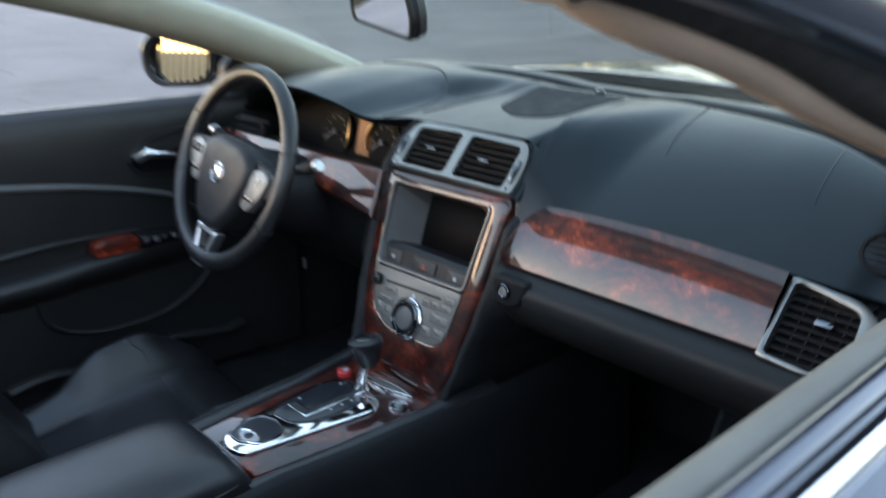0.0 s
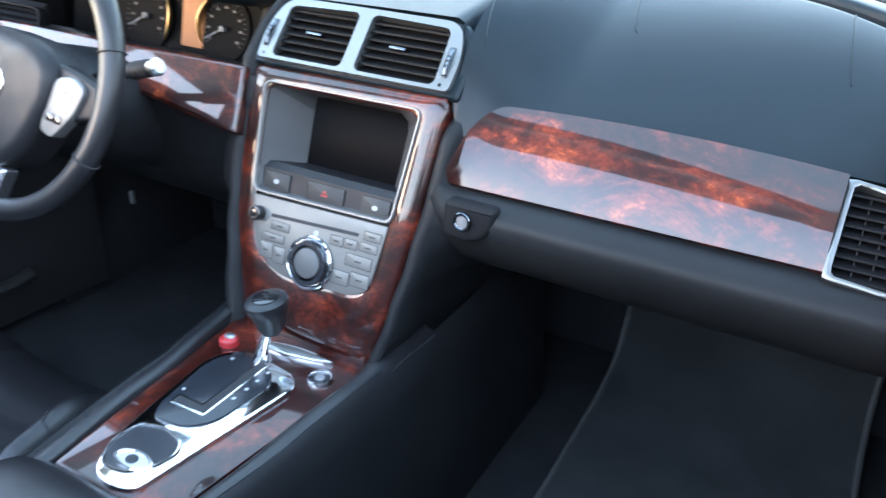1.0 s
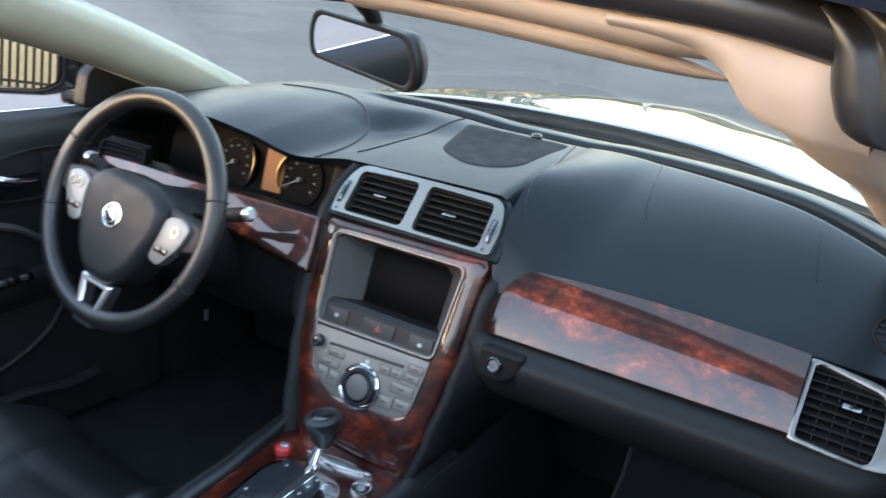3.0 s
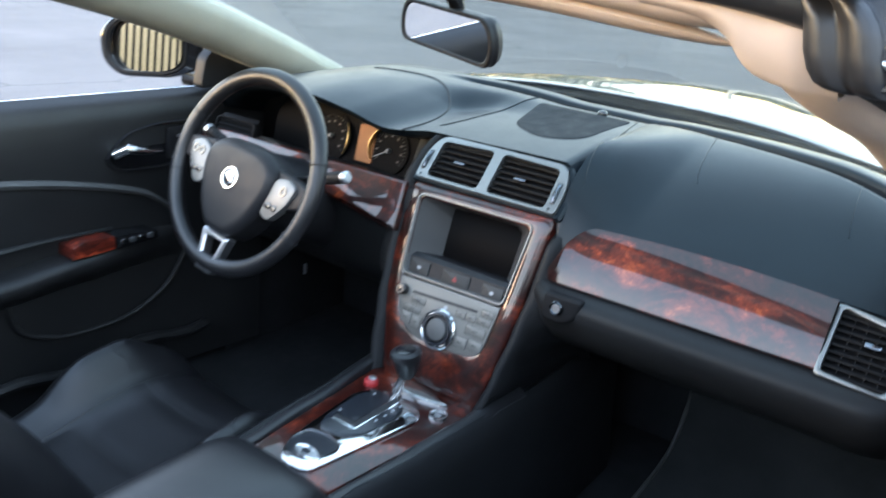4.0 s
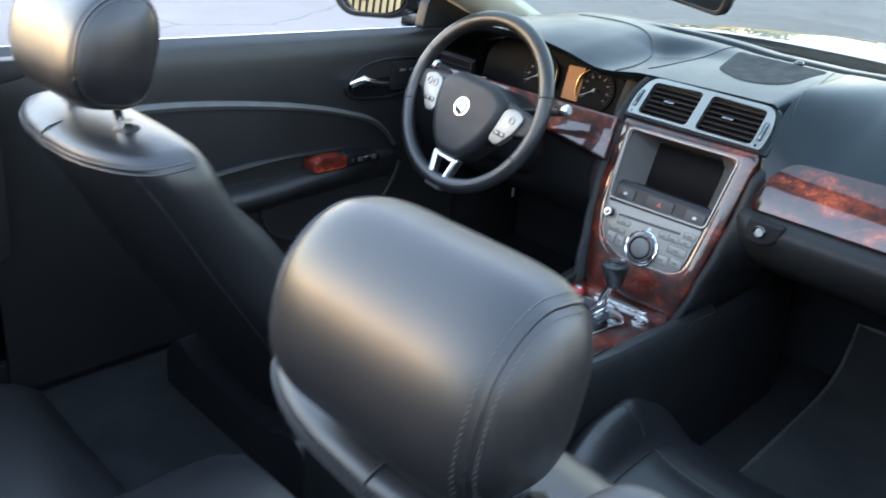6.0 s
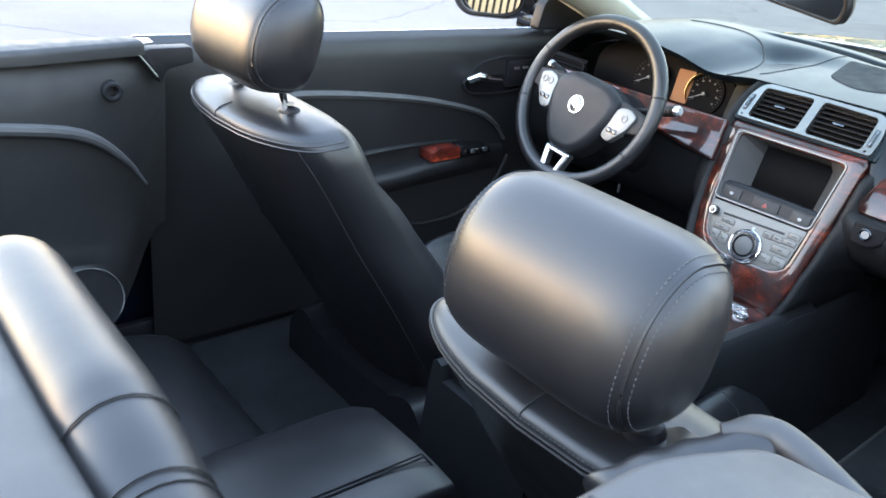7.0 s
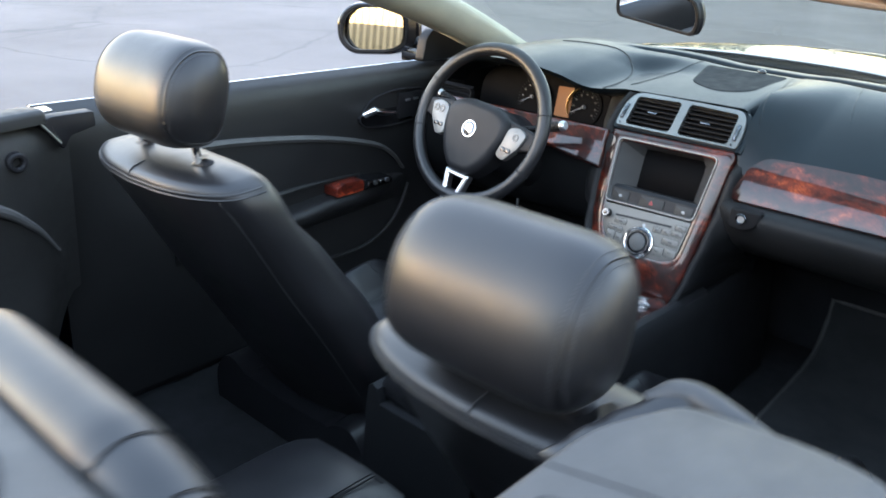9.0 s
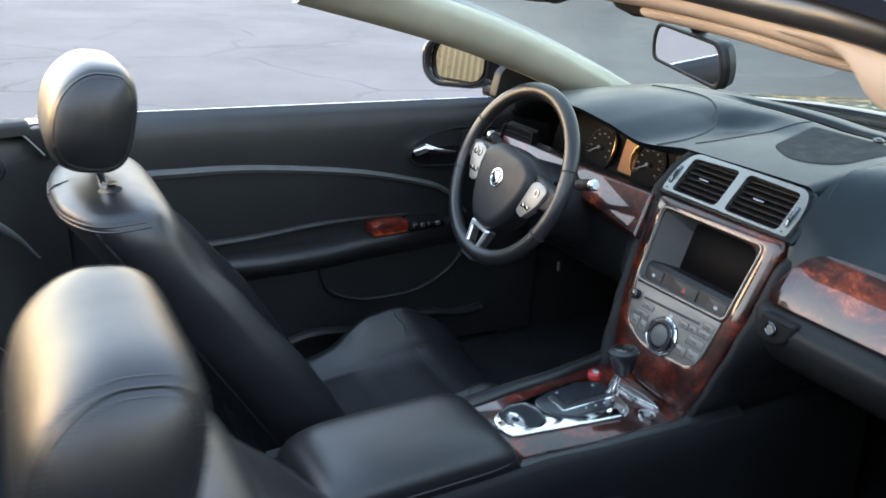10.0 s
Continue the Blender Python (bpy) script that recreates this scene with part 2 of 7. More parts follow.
# ---- mesh helpers ----
def obj(name, bm, material, smooth=True, angle=35):
    bm.normal_update()
    me = bpy.data.meshes.new(name)
    bm.to_mesh(me)
    bm.free()
    if smooth:
        me.polygons.foreach_set("use_smooth", [True] * len(me.polygons))
        me.set_sharp_from_angle(angle=radians(angle))
    me.materials.append(material)
    return new(name, me)


def thing(name, label, category, group="", kind="", at=(0, 0, 0)):
    e = new(name)
    e.location = at
    e.empty_display_size = 0.05
    bpy.context.view_layer.update()
    return tagged(e, label, category, group, kind)


def part(name, bm, material, parent, label="", smooth=True, angle=35):
    ob = obj(name, bm, material, smooth, angle)
    ob.parent = parent
    bpy.context.view_layer.update()
    ob.matrix_parent_inverse = parent.matrix_world.inverted()
    return tagged(ob, label)


def basis(o, v, n):
    """A plane's frame: x along world x or what v and n leave, y along v, z along the outward normal n."""
    v, n = Vector(v).normalized(), Vector(n).normalized()
    u = v.cross(n)
    m = Matrix.Identity(4)
    for k, a in enumerate((u, v, n)):
        for r in range(3):
            m[r][k] = a[r]
    m.translation = Vector(o)
    return m


def rpoly(pts, r=0.005, seg=4):
    """A polygon with rounded corners; r one radius or one a corner."""
    out, n = [], len(pts)
    rs = r if isinstance(r, (list, tuple)) else [r] * n
    for i in range(n):
        p, a, b = Vector(pts[i]), Vector(pts[i - 1]), Vector(pts[(i + 1) % n])
        da, db = (a - p), (b - p)
        k = min(rs[i], da.length * 0.48, db.length * 0.48)
        if k < 1e-5:
            out.append(tuple(p))
            continue
        s, e = p + da.normalized() * k, p + db.normalized() * k
        for j in range(seg + 1):
            t = j / seg
            q = s * (1 - t) ** 2 + p * 2 * t * (1 - t) + e * t * t
            out.append(tuple(q))
    return out


def ellipse(cx, cy, rx, ry, n=28, a0=0.0):
    return [(cx + rx * math.cos(a0 + 2 * math.pi * k / n), cy + ry * math.sin(a0 + 2 * math.pi * k / n)) for k in range(n)]


def prism(bm, pts, top, bottom, m, bevel=0.0, inset_steps=2):
    """Extrude a counter-clockwise outline from bottom to top along the frame's z; the top edge is rounded by bevel."""
    n = len(pts)
    c = Vector((sum(p[0] for p in pts) / n, sum(p[1] for p in pts) / n))
    nrm = []
    for i in range(n):
        a, b, p = Vector(pts[i - 1]), Vector(pts[(i + 1) % n]), Vector(pts[i])
        t = (b - a)
        q = Vector((-t.y, t.x))
        nrm.append(q.normalized() if q.length > 1e-9 else (c - p).normalized())
    levels = [(bottom, 0.0)]
    if bevel > 0:
        for k in range(inset_steps + 1):
            a = math.pi / 2 * k / inset_steps
            levels.append((top - bevel + bevel * math.sin(a), bevel * (1 - math.cos(a))))
    else:
        levels.append((top, 0.0))
    rings = [[bm.verts.new(m @ Vector((p[0] + nrm[i].x * ins, p[1] + nrm[i].y * ins, z))) for i, p in enumerate(pts)] for z, ins in levels]
    for a, b in zip(rings, rings[1:]):
        for i in range(n):
            j = (i + 1) % n
            bm.faces.new((a[i], a[j], b[j], b[i]))
    bm.faces.new(rings[-1])
    bm.faces.new(rings[0][::-1])
    return bm


def ring(bm, outer, inner, top, bottom, m, bevel=0.0, lip=0.25):
    """A flat frame between two outlines of equal count."""
    n = len(outer)

    def row(pts, z, pull=0.0, other=None):
        return [bm.verts.new(m @ Vector((p[0] + (o[0] - p[0]) * pull, p[1] + (o[1] - p[1]) * pull, z))) for p, o in zip(pts, other or pts)]
    if bevel > 0:
        rows = [row(outer, bottom), row(outer, top - bevel), row(outer, top, lip, inner), row(inner, top, lip, outer), row(inner, top - bevel), row(inner, bottom)]
    else:
        rows = [row(outer, bottom), row(outer, top), row(inner, top), row(inner, bottom)]
    for a, b in zip(rows, rows[1:] + rows[:1]):
        for i in range(n):
            j = (i + 1) % n
            bm.faces.new((a[i], a[j], b[j], b[i]))
    return bm


def loft(bm, rings, closed=True, cap=True):
    """Skin a list of point rings."""
    rows = [[bm.verts.new(p) for p in r] for r in rings]
    n = len(rows[0])
    for a, b in zip(rows, rows[1:]):
        for i in range(n if closed else n - 1):
            j = (i + 1) % n
            bm.faces.new((a[i], a[j], b[j], b[i]))
    if cap and closed:
        bm.faces.new(rows[0][::-1])
        bm.faces.new(rows[-1])
    bmesh.ops.recalc_face_normals(bm, faces=bm.faces)
    return bm


def tube(bm, path, r, n=8, closed=False, squash=1.0, up=(0, 0, 1)):
    """A round bar along a path; r one radius or one a point."""
    pts = [Vector(p) for p in path]
    k = len(pts)
    rs = r if isinstance(r, (list, tuple)) else [r] * k
    rings = []
    for i, p in enumerate(pts):
        a = pts[i - 1] if (i or closed) else pts[0]
        b = pts[(i + 1) % k] if (i < k - 1 or closed) else pts[-1]
        t = (b - a).normalized()
        s = t.cross(Vector(up))
        s = s.normalized() if s.length > 1e-4 else t.orthogonal().normalized()
        w = s.cross(t)
        rings.append([p + (s * math.cos(2 * math.pi * j / n) + w * math.sin(2 * math.pi * j / n) * squash) * rs[i] for j in range(n)])
    if closed:
        rings.append(rings[0])
        loft(bm, rings, True, False)
        bmesh.ops.remove_doubles(bm, verts=bm.verts, dist=1e-6)
    else:
        loft(bm, rings)
    return bm


def box(bm, centre, size, bevel=0.003, m=None, seg=2):
    r = bmesh.ops.create_cube(bm, size=1.0)
    vs = r["verts"]
    for v in vs:
        v.co = Vector((v.co.x * size[0], v.co.y * size[1], v.co.z * size[2])) + Vector(centre)
        if m is not None:
            v.co = m @ v.co
    if bevel > 0:
        es = list({e for v in vs for e in v.link_edges})
        bmesh.ops.bevel(bm, geom=es, offset=bevel, segments=seg, affect='EDGES', profile=0.5)
    return bm


def sheet(bm, rows, thick=0.0):
    """A grid of points, with thickness away from its normals."""
    vs = [[bm.verts.new(p) for p in r] for r in rows]
    for a, b in zip(vs, vs[1:]):
        for i in range(len(a) - 1):
            bm.faces.new((a[i], a[i + 1], b[i + 1], b[i]))
    bm.normal_update()
    if thick:
        bmesh.ops.solidify(bm, geom=list(bm.faces), thickness=thick)
    return bm


def lerp(a, b, t):
    return a + (b - a) * t


def smooth(t):
    t = max(0.0, min(1.0, t))
    return t * t * (3 - 2 * t)


def table(x, pts):
    """Piecewise smooth interpolation in a small table of (x, value)."""
    if x <= pts[0][0]:
        return pts[0][1]
    for (a, va), (b, vb) in zip(pts, pts[1:]):
        if x <= b:
            return lerp(va, vb, smooth((x - a) / (b - a)))
    return pts[-1][1]


def spline(x, pts):
    """Monotone cubic interpolation in a small table, with no flat steps between its points."""
    if x <= pts[0][0]:
        return pts[0][1]
    if x >= pts[-1][0]:
        return pts[-1][1]
    d = [(b[1] - a[1]) / (b[0] - a[0]) for a, b in zip(pts, pts[1:])]
    k = next(i for i in range(len(d)) if x <= pts[i + 1][0])

    def slope(i):
        if i == 0 or i == len(d):
            return d[min(i, len(d) - 1)]
        return 0.0 if d[i - 1] * d[i] <= 0 else 2 * d[i - 1] * d[i] / (d[i - 1] + d[i])
    (x0, y0), (x1, y1) = pts[k], pts[k + 1]
    h = x1 - x0
    t = (x - x0) / h
    return (2 * t ** 3 - 3 * t * t + 1) * y0 + (t ** 3 - 2 * t * t + t) * h * slope(k) + (3 * t * t - 2 * t ** 3) * y1 + (t ** 3 - t * t) * h * slope(k + 1)


def curve_pts(ctrl, n=24):
    """Catmull-Rom through a few points."""
    c = [Vector(p) for p in ctrl]
    c = [c[0] * 2 - c[1]] + c + [c[-1] * 2 - c[-2]]
    out = []
    per = max(2, n // (len(c) - 3))
    for i in range(1, len(c) - 2):
        for k in range(per):
            t = k / per
            p0, p1, p2, p3 = c[i - 1:i + 3]
            out.append(0.5 * ((2 * p1) + (p2 - p0) * t + (2 * p0 - 5 * p1 + 4 * p2 - p3) * t * t + (3 * p1 - p0 - 3 * p2 + p3) * t ** 3))
    out.append(c[-2])
    return out


def stitches(bm, path, normal, length=0.0045, gap=0.0022, r=0.0006, off=0.0004):
    """A row of small thread stitches along a path."""
    pts = [Vector(p) for p in path]
    d, acc, run = 0.0, [], [0.0]
    for a, b in zip(pts, pts[1:]):
        run.append(run[-1] + (b - a).length)

    def at(s):
        for i in range(len(run) - 1):
            if s <= run[i + 1]:
                t = (s - run[i]) / max(1e-9, run[i + 1] - run[i])
                return pts[i].lerp(pts[i + 1], t)
        return pts[-1]
    nv = [Vector(x) for x in normal] if isinstance(normal, list) else None
    s = 0.0
    while s + length < run[-1]:
        a, b = at(s), at(s + length)
        nn = nv[min(len(nv) - 1, int(s / run[-1] * len(nv)))] if nv else Vector(normal)
        a, b = a + nn * off, b + nn * off
        mid = (a + b) / 2 + nn * r * 0.7
        tube(bm, [a, mid, b], [r * 0.5, r, r * 0.5], 5)
        s += length + gap
    return bm


def label_text(body, size, m, material, parent, name="lettering"):
    cu = bpy.data.curves.new(name, 'FONT')
    cu.body, cu.size, cu.align_x, cu.align_y, cu.extrude = body, size, 'CENTER', 'CENTER', 0.0002
    ob = new(name, cu)
    bpy.context.view_layer.update()
    me = bpy.data.meshes.new_from_object(ob)
    bpy.data.objects.remove(ob)
    me.transform(m)
    me.materials.append(material)
    o = new(name, me)
    o.parent = parent
    o.matrix_parent_inverse = parent.matrix_world.inverted()
    return o


# ---- ground and surroundings ----
bm = bmesh.new()
sheet(bm, [[(x, y, 0.0) for x in (-600, -30, -8, 8, 30, 600)] for y in (-600, -30, -8, 8, 30, 600)])
ground = obj("ground", bm, ASPHALT, False)
tagged(ground, "worn grey asphalt lot with hairline cracks", "ground", kind="structure")


def kerb(name, x0, x1, y, h=0.13, w=0.16):
    bm = bmesh.new()
    box(bm, ((x0 + x1) / 2, y, h / 2), (x1 - x0, w, h), 0.02)
    return tagged(obj(name, bm, CONCRETE), "pale concrete kerb along the lot", "kerb", kind="structure")


k_ = kerb("kerb_front", -6.0, 9.0, 0.0, 0.24, 0.22)
k_.matrix_world = pose(-4.0, 22.5, 0, 0, 0, -54)

# fence behind the car
fence = thing("fence", "tall dark iron bar fence behind the lot", "fence", at=(-3, -13, 0))
for z in (0.25, 1.9, 3.3):
    bm = bmesh.new()
    box(bm, (-3.0, -13.0, z), (26.0, 0.04, 0.05), 0.004)
    part("rail", bm, IRON, fence)
bm = bmesh.new()
box(bm, (0, 0, 0), (0.050, 0.028, 3.5), 0.004)
bar_mesh = None
for k in range(200):
    x = -16.0 + 0.13 * k
    if bar_mesh is None:
        o = part("bar", bm, IRON, fence)
        bar_mesh = o.data
    else:
        o = new("bar", bar_mesh)
        o.parent = fence
        o.matrix_parent_inverse = fence.matrix_world.inverted()
    o.location = (x, -13.0, 1.78)

# dry bank beyond the fence; its golden sunlight is put into the earth colour
bm = bmesh.new()
sheet(bm, [[(x, y + 0.6 * math.sin(x * 0.7), z + 0.12 * math.sin(x * 1.3 + y)) for x in range(-40, 41, 2)] for y, z in ((-16, -0.2), (-18, 0.5), (-21, 1.1), (-26, 1.4), (-60, 1.3))][::-1])
tagged(obj("bank", bm, SUNLIT_EARTH), "dry earth bank beyond the fence, coloured golden as if sunlit", "bank", kind="structure")

# unseen belt of trees added behind the fence to block the low bright sky
rng = random.Random(5)
trees = thing("sky_screen_trees", "belt of dusty green trees added behind the fence to screen the low sky", "trees", kind="stuff", at=(0, -22, 0))
bm = bmesh.new()
for k in range(26):
    x, y, h = 0.5 + 1.7 * k + rng.uniform(-0.8, 0.8), -22 + rng.uniform(-1.5, 1.5), rng.uniform(6.0, 8.5)
    tube(bm, [(x, y, 0), (x + rng.uniform(-0.1, 0.1), y, h * 0.4), (x + rng.uniform(-0.3, 0.3), y, h * 0.8)], [0.13, 0.10, 0.03], 7)
part("trunk", bm, IRON, trees)


def foliage(parent, count, spot, size):
    """Many small leaf clumps at the places that spot() gives, as one mesh."""
    verts, faces = [], []
    for k in range(count):
        c = Vector(spot())
        u = Vector((rng.uniform(-1, 1), rng.uniform(-1, 1), rng.uniform(-1, 1))).normalized()
        w = u.orthogonal().normalized()
        r_ = rng.uniform(*size)
        i = len(verts)
        verts += [c + u * r_, c + w * r_ * 0.6, c - u * r_, c - w * r_ * 0.6]
        faces.append((i, i + 1, i + 2, i + 3))
    me = bpy.data.meshes.new("foliage")
    me.from_pydata(verts, [], faces)
    me.materials.append(LEAF)
    o = new("foliage", me)
    o.parent = parent
    o.matrix_parent_inverse = parent.matrix_world.inverted()


def belt_spot():
    x = rng.uniform(-6, 42)
    top = (7.4 if x > -1.2 else 0.8) + 0.9 * math.sin(x * 0.9) + 0.6 * math.sin(x * 2.3 + 1)
    return x, -22 + rng.gauss(0, 0.9), top * (1 - rng.random() ** 1.6 * 0.95)


foliage(trees, 14000, belt_spot, (0.10, 0.24))

# row of trees added along the near side of the lot, out of view
side_trees = thing("unseen_tree_row", "row of dark green trees added out of view beside the lot", "trees", kind="stuff", at=(26, 5, 0))
bm = bmesh.new()
for k in range(18):
    y, h = -18 + 3.2 * k + rng.uniform(-0.8, 0.8), rng.uniform(6.0, 8.5)
    x = 26 + rng.uniform(-1.2, 1.2)
    tube(bm, [(x, y, 0), (x, y + rng.uniform(-0.1, 0.1), h * 0.4), (x, y + rng.uniform(-0.3, 0.3), h * 0.8)], [0.14, 0.10, 0.03], 7)
part("trunk", bm, IRON, side_trees)


def side_spot():
    y = rng.uniform(-22, 42)
    top = 7.8 + 1.1 * math.sin(y * 0.7) + 0.6 * math.sin(y * 1.9 + 1)
    return 26 + rng.gauss(0, 1.2), y, top * (1 - rng.random() ** 1.3 * 0.98)


foliage(side_trees, 16000, side_spot, (0.14, 0.34))

# woods and a low hedge far ahead of the car, with an opening to the bright sky
woods = thing("far_woods", "dark woods far ahead beyond the lot", "trees", kind="stuff", at=(0, 44, 0))


def woods_top(x):
    gap = smooth((x + 19) / 3) * smooth((1.0 - x) / 4)
    tall = 7.6 + 1.3 * math.sin(x * 0.33) + 0.8 * math.sin(x * 0.9 + 1) + 0.5 * math.sin(x * 2.1)
    return lerp(tall, 1.6 + 0.4 * math.sin(x * 1.4), gap)


bm = bmesh.new()
for k in range(34):
    x, y = -62 + 3.0 * k + rng.uniform(-1, 1), 44 + rng.uniform(-2, 2)
    if woods_top(x) > 4:
        tube(bm, [(x, y, 0), (x + rng.uniform(-0.2, 0.2), y, 2.6), (x + rng.uniform(-0.5, 0.5), y, 5.2)], [0.20, 0.15, 0.05], 7)
part("trunk", bm, IRON, woods)


def woods_spot():
    x = rng.uniform(-64, 42)
    return x, 44 + rng.gauss(0, 1.5), woods_top(x) * (1 - rng.random() ** 1.3 * 0.99)


foliage(woods, 26000, woods_spot, (0.16, 0.42))
post = thing("street_post", "tall tan post standing before the woods", "post", at=(-11.5, 40, 0))
bm = bmesh.new()
tube(bm, [(-11.5, 40, 0), (-11.5, 40, 3.5), (-11.45, 40, 7.0)], [0.30, 0.24, 0.20], 12)
part("shaft", bm, CONCRETE, post, "tan shaft")

# ---- car body ----
car = thing("convertible_car", "open convertible car body in glossy dark blue paint", "car", at=(0, 0, 0))


def base_y(x):
    return 1.395 - 0.50 * x * x


def hood_z(x, y):
    return 0.935 - 0.011 * math.exp(-(x / 0.30) ** 2) * (1 - smooth((y - 1.46) / 0.22)) - 0.10 * (abs(x) / 0.8) ** 2.2 - 0.19 * max(0.0, (y - 1.42) / 1.3) ** 1.6 + 0.018 * math.exp(-(x / 0.20) ** 4) * smooth((y - 1.40) / 0.9)


def build_hood():
    bm = bmesh.new()
    rows = []
    for j in range(25):
        v = j / 24
        u = v ** 1.5
        rows.append([(lerp(-0.80, 0.80, i / 32) * (1 - 0.12 * u * u), base_y(lerp(-0.8, 0.8, i / 32)) + 0.035 + 1.245 * u,
                      hood_z(lerp(-0.8, 0.8, i / 32), base_y(lerp(-0.8, 0.8, i / 32)) + 0.035 + 1.245 * u) - 0.002 * max(0.0, 1 - u / 0.006) ** 2) for i in range(33)])
    sheet(bm, rows, 0.004)
    part("hood", bm, PAINT, car, "dark blue bonnet mirroring the sky")
    # cowl grille between glass and hood
    bm = bmesh.new()
    rows = []
    for j in range(7):
        v = j / 6
        rows.append([(lerp(-0.74, 0.74, i / 32), base_y(lerp(-0.74, 0.74, i / 32)) + lerp(-0.01, 0.16, v),
                      min(0.880 + 0.06 * smooth(v / 0.34), hood_z(lerp(-0.74, 0.74, i / 32), 1.4) - 0.009) - 0.02 * abs(lerp(-0.74, 0.74, i / 32)) ** 2 * (1 - v)) for i in range(33)])
    sheet(bm, rows, 0.004)
    part("cowl_panel", bm, VENT, car, "black plastic cowl below the windscreen")
    for s in (-1, 1):
        bm = bmesh.new()
        rows = []
        for j in range(25):
            v = j / 24
            y = lerp(0.95, 2.36, v)
            side = 0.80 * (1 - 0.12 * max(0.0, (y - 1.205) / 1.15) ** 2)
            prof = []
            for k in range(9):
                a = k / 8 * math.pi / 2
                prof.append((s * (side + 0.145 * math.sin(a)), y, hood_z(0.8, y) - 0.002 - 0.22 * (1 - math.cos(a))))
            prof.append((prof[-1][0], y, 0.24))
            rows.append(prof if s > 0 else prof[::-1])
        sheet(bm, rows, 0.003)
        part("fender", bm, PAINT, car, "dark blue front wing")
    # wiper arms
    for x0, x1 in ((-0.52, 0.02), (0.05, 0.58)):
        bm = bmesh.new()
        pts = [(lerp(x0, x1, k / 10), base_y(lerp(x0, x1, k / 10)) + 0.022 - 0.012 * k / 10, 0.900 + 0.008 * math.sin(k / 10 * math.pi)) for k in range(11)]
        tube(bm, pts, 0.006, 6)
        part("wiper", bm, VENT, car, "black wiper blade")
    # tub: floor, sides, front and rear closing walls
    bm = bmesh.new()
    box(bm, (0, 0.1, 0.205), (1.80, 2.62, 0.03), 0.004)
    part("floor_pan", bm, CARPET, car, "dark carpeted floor")
    bm = bmesh.new()
    box(bm, (0, 1.36, 0.52), (1.56, 0.03, 0.66), 0.004)
    part("bulkhead", bm, CARPET, car, "dark carpeted bulkhead")
    bm = bmesh.new()
    box(bm, (0, -0.80, 0.52), (1.5, 0.03, 0.62), 0.004)
    part("rear_bulkhead", bm, CARPET, car, "dark trim behind the rear seat")
    for s in (-1, 1):
        bm = bmesh.new()
        box(bm, (s * 0.885, 0.1, 0.35), (0.05, 2.5, 0.32), 0.01)
        part("sill", bm, PAINT, car, "dark blue sill")
        bm = bmesh.new()
        box(bm, (s * 0.765, 1.15, 0.53), (0.03, 0.44, 0.66), 0.006)
        part("kick_panel", bm, CARPET, car, "dark carpeted footwell side")
        bm = bmesh.new()
        box(bm, (s * 0.775, -0.1, 0.25), (0.02, 1.5, 0.10), 0.006)
        part("sill_trim", bm, PLASTIC, car, "black sill trim")
    # tail deck behind the cabin
    bm = bmesh.new()
    rows = []
    for j in range(13):
        v = j / 12
        rows.append([(lerp(-0.92, 0.92, i / 20), -0.90 - 0.95 * v, 0.945 - 0.10 * v * v - 0.10 * abs(lerp(-1, 1, i / 20)) ** 4) for i in range(21)][::-1])
    sheet(bm, rows, 0.004)
    part("boot_lid", bm, PAINT, car, "dark blue tail deck")
    # closed nose and tail
    bm = bmesh.new()
    cols = []
    for i in range(41):
        x = lerp(-0.84, 0.84, i / 40)
        y = base_y(min(0.8, abs(x) / 0.88)) + 1.28 - 0.10 * smooth((abs(x) - 0.70) / 0.14)
        z = hood_z(min(0.8, abs(x) / 0.88), y)
        cols.append([(x, y, z), (x, y + 0.06, z - 0.05), (x, y + 0.11, z - 0.16), (x, y + 0.12, 0.45), (x, y + 0.06, 0.22)])
    sheet(bm, [list(r_) for r_ in zip(*cols)], 0.003)
    part("nose", bm, PAINT, car, "dark blue nose")
    bm = bmesh.new()
    cols = []
    for i in range(41):
        x = lerp(-0.93, 0.93, i / 40)
        z = 0.845 - 0.10 * abs(x / 0.92) ** 4
        y = -1.85 + 0.05 * abs(x / 0.93) ** 4
        cols.append([(x, y, z), (x, y - 0.05, z - 0.04), (x, y - 0.09, z - 0.20), (x, y - 0.10, 0.45), (x, y - 0.05, 0.22)][::-1])
    sheet(bm, [list(r_) for r_ in zip(*cols)], 0.003)
    part("tail", bm, PAINT, car, "dark blue tail")
    for sx in (-1, 1):
        for wy in (1.72, -1.10):
            m = basis((sx * 0.84, wy, 0.32), (0, 0, 1), (sx, 0, 0))
            bm = bmesh.new()
            ring(bm, ellipse(0, 0, 0.32, 0.32, 48), ellipse(0, 0, 0.23, 0.23, 48), 0.115, -0.08, m, 0.02)
            w_ = part("wheel", bm, RUBBER, car, "black tyre")
            bm = bmesh.new()
            prism(bm, ellipse(0, 0, 0.232, 0.232, 40), 0.095, -0.05, m, 0.012)
            part("rim", bm, SILVER, w_, "silver rim")


build_hood()


def pillar_line(s, t, inner=0.0):
    """Centre of a windscreen pillar from its foot (t = 0) to the header (t = 1)."""
    return Vector((s * (lerp(0.675, 0.565, t) + 0.012 * math.sin(math.pi * t)), lerp(1.20, 0.43, t), lerp(0.875, 1.135, t) + 0.022 * math.sin(math.pi * t)))


